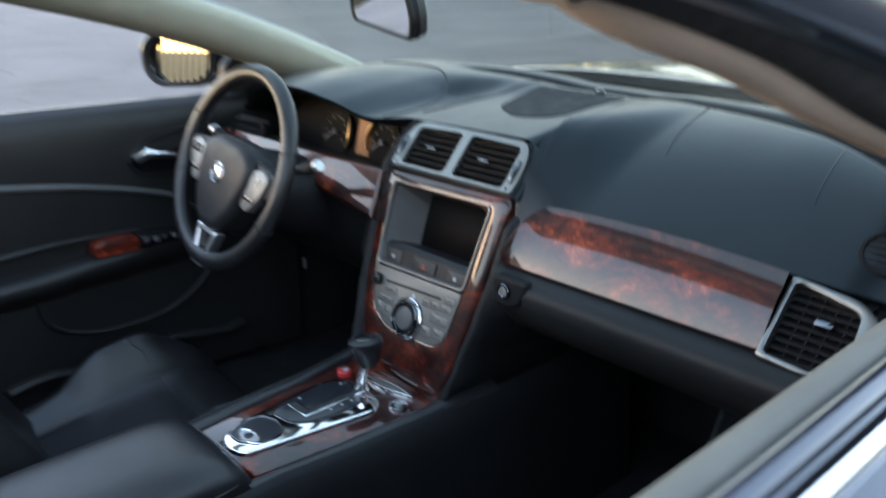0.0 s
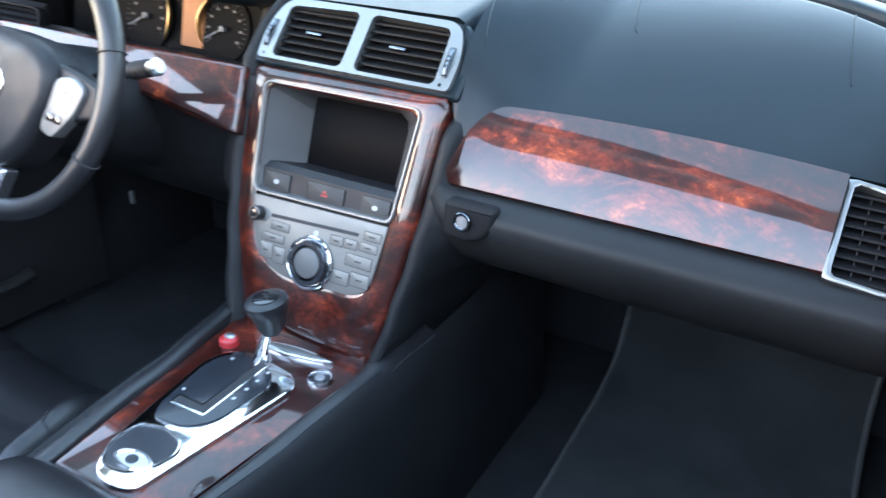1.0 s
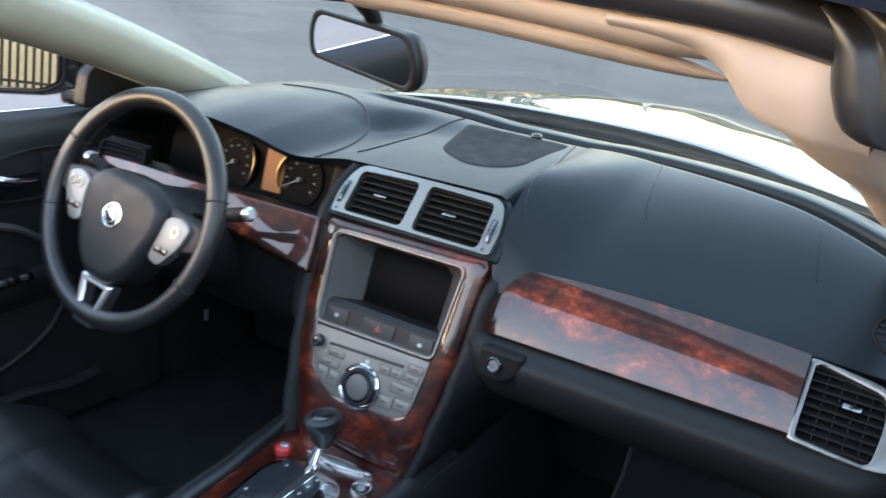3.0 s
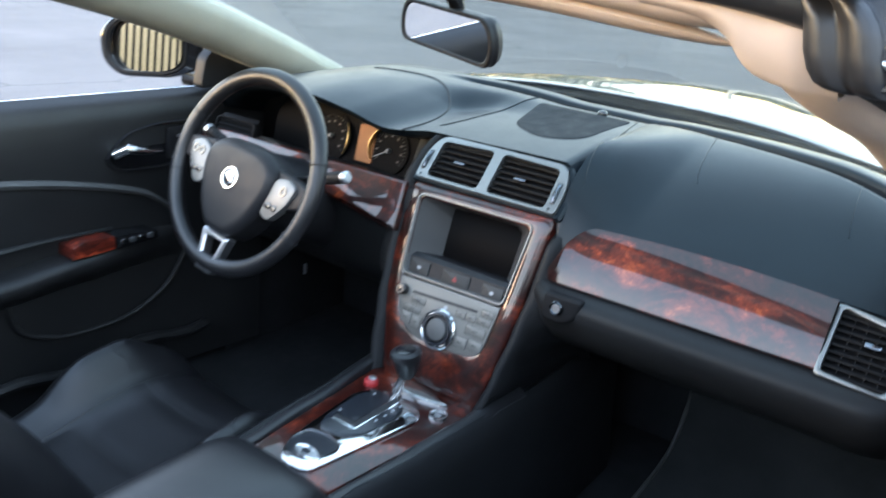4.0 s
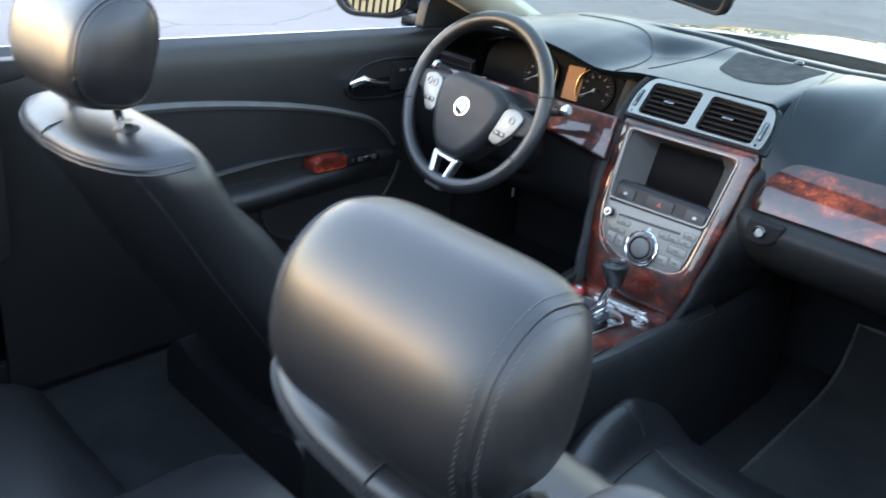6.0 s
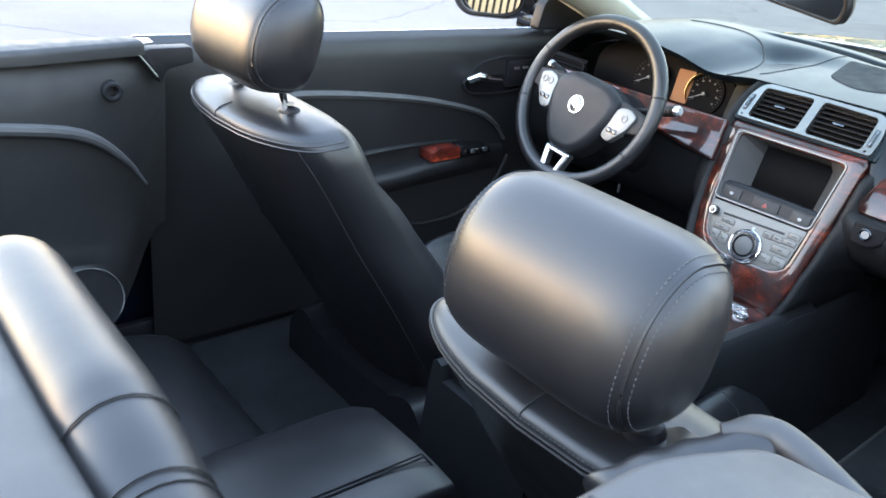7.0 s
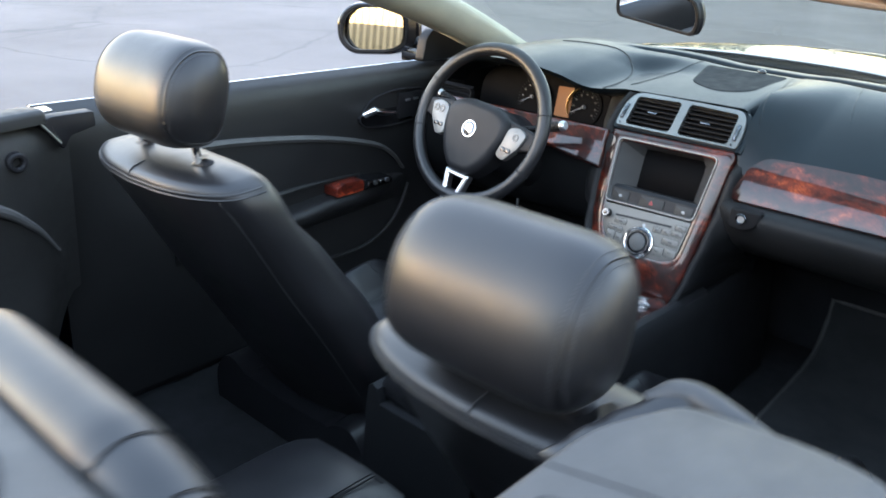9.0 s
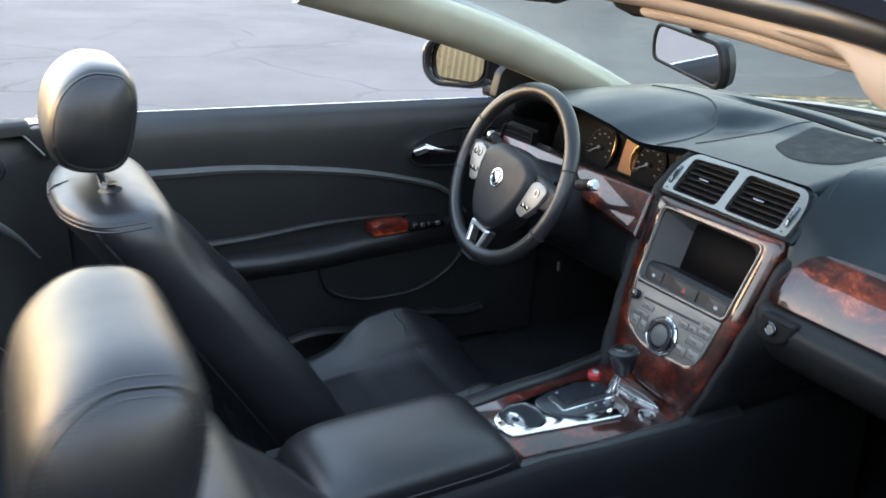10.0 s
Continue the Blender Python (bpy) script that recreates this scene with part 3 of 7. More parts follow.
def right_pillar():
    """Passenger pillar: trim sweeping out of the header, broad seal, painted outside."""
    low = [pillar_line(1, t) + Vector((-0.024, 0.0, -0.026)) for t in (0.60, 0.42, 0.22, 0.0)]
    path = curve_pts([Vector((0.40, 0.470, 1.178)), Vector((0.47, 0.462, 1.170)), Vector((0.512, 0.462, 1.154)), Vector((0.539, 0.476, 1.133)), Vector((0.562, 0.53, 1.105)), Vector((0.585, 0.62, 1.078))] + low, 44)
    for _ in range(8):
        path = [path[0]] + [(path[k - 1] + path[k] * 2 + path[k + 1]) / 4 for k in range(1, len(path) - 1)] + [path[-1]]
    bm = bmesh.new()
    n = len(path) - 1
    tube(bm, path, [table(k / n, [(0.0, 0.012), (0.12, 0.020), (0.23, 0.028), (0.32, 0.036), (0.45, 0.036), (0.62, 0.030), (1.0, 0.028)]) for k in range(n + 1)], 20, squash=0.62)
    part("pillar_trim", bm, BEIGE, car, "tan cloth-lined windscreen pillar", angle=80)
    # broad moulded cover where header and pillar meet
    bm = bmesh.new()
    rows = []
    for i in range(33):
        x = lerp(0.415, 0.574, i / 32)
        hi = spline(x, [(0.415, 1.176), (0.50, 1.177), (0.574, 1.170)])
        lo = spline(x, [(0.415, 1.166), (0.470, 1.160), (0.490, 1.150), (0.503, 1.135), (0.515, 1.127), (0.535, 1.1215), (0.552, 1.1185), (0.574, 1.116)])
        y0 = spline(x, [(0.415, 0.418), (0.50, 0.404), (0.54, 0.404), (0.574, 0.416)])
        row = []
        for k in range(13):
            v = k / 12
            row.append((x, y0 + 0.020 * v * v - 0.004 * math.sin(math.pi * v), lerp(hi, lo, v)))
        row.append((x, y0 + 0.028, lo - 0.0010))
        row.append((x + 0.002, y0 + 0.050, lo + 0.004))
        row.append((x + 0.003, y0 + 0.062, lo + 0.010))
        rows.append(row)
    sheet(bm, rows, 0.003)
    part("pillar_cover", bm, BEIGE, car, "tan moulded cover at the windscreen corner", angle=70)
    bm = bmesh.new()
    tube(bm, [pillar_line(1, k / 24) + Vector((0.010, -0.004, 0.002)) + smooth((k / 24 - 0.45) / 0.3) * Vector((0.010, 0.0, 0.011)) for k in range(25)], [lerp(0.034, 0.022, smooth((k / 24 - 0.55) / 0.4)) for k in range(25)], 16)
    part("pillar_seal", bm, RUBBER, car, "broad black rubber door seal", angle=80)
    bm = bmesh.new()
    tube(bm, [pillar_line(1, k / 24) + Vector((0.060, 0.004, 0.026)) for k in range(25)], 0.030, 16)
    part("pillar_outer", bm, PAINT, car, "dark blue outer pillar", angle=80)


def build_frame():
    for s in (-1, 1):
        # cloth-covered inner side
        if s > 0:
            right_pillar()
            continue
        bm = bmesh.new()
        rings_ = []
        for k in range(21):
            t = k / 18
            c = pillar_line(s, t)
            w = lerp(0.042, 0.030, t)
            rings_.append([(c.x + s * dx * w, c.y + dy * 0.02, c.z + dz * 0.03) for dx, dy, dz in
                           ((-1.0, 0.9, 0.55), (-1.15, 0.2, 0.0), (-0.95, -0.9, -0.8), (-0.35, -1.5, -1.55), (0.5, -1.6, -1.6), (0.85, -0.6, 0.0), (0.6, 0.5, 0.75), (-0.2, 1.1, 0.95))])
        loft(bm, rings_)
        part("pillar_trim", bm, IVORY, car, "pale cloth-lined windscreen pillar", angle=80)
        # rubber seal and painted outer pillar
        bm = bmesh.new()
        tube(bm, [pillar_line(s, k / 18) + Vector((s * 0.036, -0.012, 0.004)) for k in range(19)], 0.017, 8)
        part("pillar_seal", bm, RUBBER, car, "black rubber door seal")
        bm = bmesh.new()
        tube(bm, [pillar_line(s, k / 18) + Vector((s * 0.062, 0.004, 0.022)) for k in range(19)], 0.027, 10)
        part("pillar_outer", bm, PAINT, car, "dark blue outer pillar")
    # header rail over the glass
    def head(x):
        return 0.535 - 0.34 * x * x, 1.182 - 0.022 * (abs(x) / 0.55) ** 2.5
    bm = bmesh.new()
    rings_ = []
    for k in range(33):
        x = lerp(-0.535, 0.535, k / 32)
        y, z = head(x)
        f_ = lerp(1.0, 0.25, smooth((abs(x) - 0.44) / 0.095))
        rings_.append([(x, y + dy * f_, z + dz * f_) for dy, dz in ((0.035, 0.012), (0.030, -0.004), (0.018, -0.014), (0.0, -0.017), (-0.024, -0.015), (-0.044, -0.008), (-0.054, 0.002), (-0.050, 0.016), (0.0, 0.026), (0.03, 0.022))])
    loft(bm, rings_)
    part("header_trim", bm, BEIGE, car, "tan cloth-lined windscreen header", angle=80)
    bm = bmesh.new()
    rings_ = []
    for k in range(33):
        x = lerp(-0.585, 0.585, k / 32)
        y, z = head(x)
        rings_.append([(x, y + dy, z + dz) for dy, dz in ((-0.046, 0.036), (-0.080, 0.036), (-0.086, 0.050), (-0.04, 0.064), (0.02, 0.058), (0.05, 0.034), (0.03, 0.036), (-0.02, 0.042))])
    loft(bm, rings_)
    part("header_rail", bm, PAINT, car, "dark blue windscreen header")
    # thick roof seal along the header's rear edge, turning down at the corners into moulded caps
    mid = [Vector((x, head(x)[0] - 0.060, head(x)[1] + 0.021)) for x in [lerp(-0.44, 0.44, k / 24) for k in range(25)]]
    turn = [(0.485, 0.390, 1.196), (0.522, 0.392, 1.188), (0.556, 0.402, 1.178), (0.585, 0.420, 1.170)]
    path = [Vector((-x, y, z)) for x, y, z in turn[::-1]] + mid + [Vector(p) for p in turn]
    for _ in range(3):
        path = [path[0]] + [(path[k - 1] + path[k] * 2 + path[k + 1]) / 4 for k in range(1, len(path) - 1)] + [path[-1]]
    bm = bmesh.new()
    tube(bm, path, [0.0155] * len(path), 14)
    part("header_seal", bm, SATINRUB, car, "thick black roof seal", angle=80)
    # moulded rubber block that takes the roof's corner: ribbed face and a socket with a lug
    for s in (-1, 1):
        bm = bmesh.new()
        rings_ = []
        for z, xl, pull, wide in ((1.126, 0.575, 0.016, 0.70), (1.128, 0.566, 0.008, 0.84), (1.132, 0.559, 0.003, 0.93), (1.139, 0.554, 0.0, 1.0), (1.152, 0.549, -0.001, 1.0), (1.165, 0.546, 0.0, 1.0),
                                  (1.174, 0.543, 0.0, 0.98), (1.184, 0.536, 0.002, 0.95), (1.193, 0.526, 0.006, 0.90), (1.200, 0.518, 0.014, 0.82), (1.204, 0.515, 0.026, 0.72)):
            face = [(0.0, 0.455), (0.0, 0.420), (0.001, 0.404), (0.005, 0.392), (0.012, 0.386), (0.019, 0.3865), (0.0245, 0.391), (0.029, 0.392), (0.034, 0.386), (0.042, 0.3825), (0.050, 0.385), (0.054, 0.394), (0.058, 0.398), (0.066, 0.396), (0.076, 0.404), (0.084, 0.425), (0.084, 0.460), (0.045, 0.470)]
            rings_.append([(s * (xl + wide * x), y + pull, z) for x, y in face])
        loft(bm, rings_)
        cap = part("latch_cap", bm, SATINRUB, car, "black moulded roof seal block", angle=75)
        bm = bmesh.new()
        ms = basis((s * 0.606, 0.397, 1.147), (0, 0.1, 1), (0, -1, 0.1))
        ring(bm, ellipse(0, 0, 0.013, 0.016, 24), ellipse(0, 0, 0.009, 0.011, 24), 0.004, -0.010, ms, 0.002)
        part("cap_rib", bm, SATINRUB, cap, "rubber lip round the socket")
        bm = bmesh.new()
        prism(bm, ellipse(0, 0, 0.0095, 0.0115, 20), -0.002, -0.012, ms)
        part("socket", bm, VENT, cap, "dark socket")
        bm = bmesh.new()
        tube(bm, [ms @ Vector((-0.010, 0.004, 0.001)), ms @ Vector((0.0, 0.002, 0.003)), ms @ Vector((0.012, -0.004, 0.002))], [0.0022, 0.0030, 0.0024], 8)
        part("lug", bm, BADGE, cap, "grey metal lug")
    # glass
    bm = bmesh.new()
    rows = []
    for j in range(9):
        v = j / 8
        row = []
        for i in range(33):
            xb = lerp(-0.70, 0.70, i / 32)
            xt = xb * 0.57 / 0.70
            yt, zt = head(xt)
            row.append((lerp(xb, xt, v), lerp(base_y(xb) - 0.01, yt + 0.03, v), lerp(0.882, zt + 0.012, v) + 0.022 * math.sin(math.pi * v)))
        rows.append(row)
    sheet(bm, rows)
    ob = part("windscreen", bm, GLASS, car, "curved tinted windscreen glass")
    ob.visible_shadow = False
    # black printed band along the foot of the glass
    bm = bmesh.new()
    rows = []
    for j in range(4):
        v = 0.075 * j / 3
        row = []
        for i in range(33):
            xb = lerp(-0.69, 0.69, i / 32)
            xt = xb * 0.57 / 0.70
            yt, zt = head(xt)
            row.append((lerp(xb, xt, v), lerp(base_y(xb) - 0.010, yt + 0.03, v) - 0.003, lerp(0.882, zt + 0.012, v) + 0.022 * math.sin(math.pi * v) - 0.003))
        rows.append(row)
    sheet(bm, rows, 0.001)
    part("glass_band", bm, VENT, car, "black printed band at the foot of the windscreen")
    # dark seal along the foot of the glass
    bm = bmesh.new()
    tube(bm, [(lerp(-0.70, 0.70, k / 32), base_y(lerp(-0.7, 0.7, k / 32)) - 0.022, 0.896) for k in range(33)], 0.010, 6)
    part("glass_seal", bm, VENT, car, "black seal at the foot of the windscreen")


build_frame()


# ---- dashboard ----
M_STACK = basis((0, 0.796, 0.67), (0, 0.355, 0.935), (0, -0.935, 0.355))
M_VENT = basis((0, 0.853, 0.82), (0, 0.656, 0.754), (0, -0.754, 0.656))
M_WOOD = basis((0, 0.81, 0.737), (0, 0.696, 0.718), (0, -0.718, 0.696))
dash = thing("dashboard", "black leather dashboard with burl wood trim and silver vents", "dashboard", at=(0, 1.0, 0.6))


def zs(z):
    """Height above the floor to the stack panel's own y."""
    return (z - 0.67) / 0.935


def lead(x):
    """The dashboard's rear edge: y and z."""
    y = spline(x, [(-0.70, 0.90), (-0.60, 0.845), (-0.45, 0.825), (-0.30, 0.850), (-0.20, 0.880), (-0.145, 0.911), (0.128, 0.911), (0.1395, 0.858), (0.168, 0.850), (0.187, 0.864), (0.210, 0.874), (0.25, 0.879), (0.60, 0.876), (0.70, 0.91)])
    z = spline(x, [(-0.71, 0.845), (-0.62, 0.895), (-0.50, 0.924), (-0.40, 0.926), (-0.30, 0.909), (-0.215, 0.886), (-0.15, 0.889), (0.124, 0.893), (0.1395, 0.808), (0.168, 0.776), (0.187, 0.800), (0.210, 0.809), (0.25, 0.8125), (0.56, 0.810), (0.63, 0.806), (0.71, 0.770)])
    return y, z


def top_z(x, v):
    y0, z0 = lead(x)
    crest = spline(x, [(-0.70, 0.885), (-0.60, 0.915), (-0.42, 0.946), (-0.30, 0.938), (-0.245, 0.926), (-0.195, 0.905), (-0.12, 0.917), (0.10, 0.921), (0.19, 0.926), (0.45, 0.930), (0.60, 0.912), (0.70, 0.872)])
    back = spline(x, [(-0.70, 0.885), (-0.60, 0.915), (-0.42, 0.944), (-0.30, 0.940), (-0.20, 0.936), (-0.12, 0.930), (-0.03, 0.922), (0.10, 0.921), (0.19, 0.926), (0.45, 0.930), (0.60, 0.912), (0.70, 0.872)])
    crest = lerp(crest, back, smooth((v - 0.38) / 0.20))
    p = spline(x, [(-0.2, 2.0), (0.131, 2.0), (0.1395, 8.5), (0.168, 6.5), (0.26, 2.5), (0.7, 2.4)])
    s = 1 - (1 - min(1, v / 0.8)) ** p
    z = lerp(z0, crest, s)
    return z - 0.035 * smooth((v - 0.80) / 0.20)


def dash_z(x, y):
    """Height of the dash top at a place."""
    y0, _ = lead(x)
    return top_z(x, (y - y0) / (base_y(x) - 0.028 - y0))


def pad_edge(x):
    """Where the padded top ends before the demister slot."""
    return base_y(x) - 0.195


def build_dash_top():
    bm = bmesh.new()
    xs = [lerp(-0.71, 0.71, i / 180) for i in range(181)]
    rows = []
    for k, (dy, dz) in enumerate(((0.11, -0.035), (0.05, -0.022), (0.010, -0.012))):
        row = []
        for x in xs:
            y, z = lead(x)
            row.append((x, y + dy, z + dz))
        rows.append(row)
    for j in range(49):
        v = (j / 48) ** 1.2
        row = []
        for x in xs:
            y0, _ = lead(x)
            y = lerp(y0, pad_edge(x), v)
            row.append((x, y, dash_z(x, y)))
        rows.append(row)
    # the pad rolls into a slot, and a ledge runs on to the glass
    for d, sink in ((0.003, 0.0012), (0.006, 0.005), (0.008, 0.012), (0.012, 0.016), (0.024, 0.017), (0.036, 0.016), (0.039, 0.011), (0.041, 0.004), (0.044, 0.0012), (0.048, 0.0), (0.060, 0.0), (0.074, 0.0), (0.085, 0.001), (0.100, 0.003), (0.125, 0.0), (0.150, 0.0), (0.166, 0.0)):
        rows.append([(x, pad_edge(x) + d, dash_z(x, pad_edge(x) + d) - sink * smooth((x + 0.34) / 0.16)) for x in xs])
    sheet(bm, rows, 0.003)
    part("dash_top", bm, DASH, dash, "black grained leather dash top, tinted blue for the sky it reflects", angle=60)
    # edge of the padded instrument hood
    bm = bmesh.new()
    pts = curve_pts([(-0.195, 0.885, 0), (-0.190, 0.94, 0), (-0.200, 1.00, 0), (-0.222, 1.055, 0), (-0.27, 1.10, 0), (-0.34, 1.125, 0), (-0.45, 1.092, 0)], 36)
    tube(bm, [(p.x, p.y, dash_z(p.x, p.y) - 0.0002) for p in pts], 0.0022, 6)
    part("hood_seam", bm, RUBBER, dash, "dark seam round the instrument hood")
    # seams on the pad
    for x0, x1 in ((0.160, 0.105), (0.300, 0.262), (0.530, 0.512), (-0.160, -0.110)):
        pts = []
        for k in range(41):
            t = k / 40
            x = lerp(x0, x1, t ** 0.7)
            y = lerp(lead(x)[0], pad_edge(x) + 0.001, lerp(0.14 if x0 < 0.3 else 0.42, 1.0, t))
            pts.append((x, y, dash_z(x, y) + 0.0006))
        bm = bmesh.new()
        tube(bm, pts, 0.0008, 5)
        part("seam", bm, DASH, dash)
    # speaker grille
    out = rpoly([(-0.060, 1.030), (0.02, 0.985), (0.085, 1.018), (0.100, 1.186), (-0.090, 1.176)], [0.03, 0.06, 0.04, 0.02, 0.02], 6)
    bm = bmesh.new()
    gc = Vector((0.01, 1.10))
    rings_ = [[(gc.x + (x - gc.x) * f, gc.y + (y - gc.y) * f, dash_z(gc.x + (x - gc.x) * f, gc.y + (y - gc.y) * f) + dz) for x, y in out] for f, dz in ((1.0, -0.006), (1.0, 0.0004), (0.985, 0.0012), (0.9, 0.0012), (0.8, 0.0012), (0.7, 0.0012), (0.6, 0.0012), (0.5, 0.0012), (0.4, 0.0012), (0.2, 0.0012), (0.02, 0.0012))]
    loft(bm, rings_, True, True)
    part("speaker_grille", bm, CLOTH, dash, "dark speaker grille let into the dash top", angle=60)
    # light sensor dome
    bm = bmesh.new()
    bmesh.ops.create_uvsphere(bm, u_segments=16, v_segments=10, radius=0.008)
    for v in bm.verts:
        v.co = Vector((v.co.x * 1.3, v.co.y, v.co.z * 0.8)) + Vector((0.034, 1.190, dash_z(0.034, 1.190) + 0.003))
    part("light_sensor", bm, GLOSS, dash, "small dark sensor dome")
    # dark floor of the demister slot
    bm = bmesh.new()
    wide = [lerp(-0.18, 0.64, k / 40) for k in range(41)]
    sheet(bm, [[(x, pad_edge(x) + d, dash_z(x, pad_edge(x) + d) - sink) for x in wide] for d, sink in ((0.0085, 0.009), (0.012, 0.0125), (0.024, 0.0135), (0.035, 0.0125), (0.0385, 0.008))])
    part("defroster_slot", bm, VENT, dash, "long dark demister slot")


build_dash_top()


def slats(parent, m, x0, x1, y0, y1, n, depth, tilt=0.75):
    """Dark air-vent louvres inside a frame."""
    bm = bmesh.new()
    prism(bm, [(x0, y0), (x1, y0), (x1, y1), (x0, y1)], -depth + 0.001, -depth - 0.003, m)
    part("vent_back", bm, RUBBER, parent)
    for k in range(n):
        y = lerp(y0, y1, (k + 0.5) / n)
        bm = bmesh.new()
        h = (y1 - y0) / n
        loft(bm, [[m @ Vector((x, y + dy, dz)) for dy, dz in ((-0.20 * h, -0.003), (-0.02 * h, -0.002), (tilt * depth, -depth * 0.9), (tilt * depth - 0.12 * h, -depth * 0.9))] for x in (x0, x1)])
        part("slat", bm, VENT, parent)


def centre_vents():
    outer = rpoly([(-0.134, 0.003), (0.138, 0.003), (0.140, 0.045), (0.127, 0.088), (-0.121, 0.088), (-0.137, 0.045)], [0.006, 0.006, 0.03, 0.024, 0.024, 0.03], 5)
    bm = bmesh.new()
    # one frame with two openings: base plate, then raised borders
    holes = [[(-0.114, 0.0075), (-0.010, 0.0075), (-0.010, 0.0815), (-0.113, 0.0775)], [(0.008, 0.0075), (0.118, 0.0075), (0.116, 0.0785), (0.008, 0.0815)]]
    holes = [rpoly(h, 0.010, 5) for h in holes]
    prism(bm, outer, -0.034, -0.05, M_VENT)
    body = part("vent_housing", bm, RUBBER, dash)
    bm = bmesh.new()
    ring(bm, [(x * 1.08, (y - 0.044) * 1.12 + 0.044) for x, y in outer], [(x * 0.97, (y - 0.04) * 0.94 + 0.04) for x, y in outer], -0.003, -0.07, M_VENT, 0.003)
    part("vent_shroud", bm, DASH, dash)
    bezel = bmesh.new()
    # split the bezel at the middle bar so that each half is a ring round its opening
    lo = rpoly([(-0.134, 0.003), (-0.001, 0.003), (-0.001, 0.0885), (-0.121, 0.088), (-0.137, 0.045)], [0.006, 0.0, 0.0, 0.024, 0.03], 5)
    ro = rpoly([(-0.001, 0.003), (0.138, 0.003), (0.140, 0.045), (0.127, 0.088), (-0.001, 0.0885)], [0.0, 0.006, 0.03, 0.024, 0.0], 5)
    for o, h in ((lo, holes[0]), (ro, holes[1])):
        c = Vector((sum(p[0] for p in h) / len(h), sum(p[1] for p in h) / len(h)))

        def resample(poly, n=240):
            pts = []
            for k in range(n):
                a = 2 * math.pi * k / n
                d = Vector((math.cos(a), math.sin(a)))
                best = None
                for i in range(len(poly)):
                    p, q = Vector(poly[i]) - c, Vector(poly[(i + 1) % len(poly)]) - c
                    e = q - p
                    den = d.x * e.y - d.y * e.x
                    if abs(den) < 1e-9:
                        continue
                    t = (p.x * e.y - p.y * e.x) / den
                    w = (p.x * d.y - p.y * d.x) / den
                    if t > 0 and -1e-6 <= w <= 1 + 1e-6 and (best is None or t > best):
                        best = t
                pts.append(tuple(c + d * (best or 0.01)))
            return pts
        ring(bezel, resample(o), resample(h), 0.004, -0.02, M_VENT)
    part("bezel", bezel, SILVER, dash, "satin silver surround of the centre vents", angle=40)
    slats(dash, M_VENT, -0.113, -0.010, 0.005, 0.080, 7, 0.030)
    slats(dash, M_VENT, 0.008, 0.117, 0.005, 0.080, 7, 0.030)
    for x in (-0.064, 0.056):
        bm = bmesh.new()
        box(bm, (x, 0.044, 0.0), (0.022, 0.0032, 0.010), 0.0010, M_VENT)
        part("vent_tab", bm, SMOKE, dash, "small chrome vane tab")
    for s in (-1, 1):
        bm = bmesh.new()
        prism(bm, rpoly([(s * 0.1275 - 0.0045, 0.018), (s * 0.1275 + 0.0045, 0.018), (s * 0.126 + 0.0045, 0.056), (s * 0.126 - 0.0045, 0.056)], 0.003), 0.0055, 0.0, M_VENT, 0.001)
        w = part("thumbwheel_slot", bm, GLOSS, dash)
        bm = bmesh.new()
        tube(bm, [M_VENT @ Vector((s * 0.127, 0.022 + 0.030 * k / 8, 0.0045 + 0.003 * math.sin(math.pi * k / 8))) for k in range(9)], [0.0026] * 9, 10)
        wheel = part("thumbwheel", bm, SMOKE, w, "chrome vent wheel")
        bm = bmesh.new()
        for k in range(3):
            box(bm, (s * 0.127, 0.031 + 0.006 * k, 0.0098), (0.0046, 0.0010, 0.0010), 0.0, M_VENT)
        part("rib", bm, RUBBER, wheel, smooth=False)
        bm = bmesh.new()
        prism(bm, ellipse(s * 0.126, 0.009, 0.0022, 0.0022, 10), 0.0046, 0.0, M_VENT)
        part("dot", bm, GLOSS, dash)


centre_vents()


def resampled(poly, c, n=96):
    pts = []
    c = Vector(c)
    for k in range(n):
        a = 2 * math.pi * k / n
        d = Vector((math.cos(a), math.sin(a)))
        best = 0.01
        for i in range(len(poly)):
            p, q = Vector(poly[i]) - c, Vector(poly[(i + 1) % len(poly)]) - c
            e = q - p
            den = d.x * e.y - d.y * e.x
            if abs(den) < 1e-9:
                continue
            t = (p.x * e.y - p.y * e.x) / den
            w = (p.x * d.y - p.y * d.x) / den
            if t > 0 and -1e-6 <= w <= 1 + 1e-6:
                best = max(best, t)
        pts.append(tuple(c + d * best))
    return pts


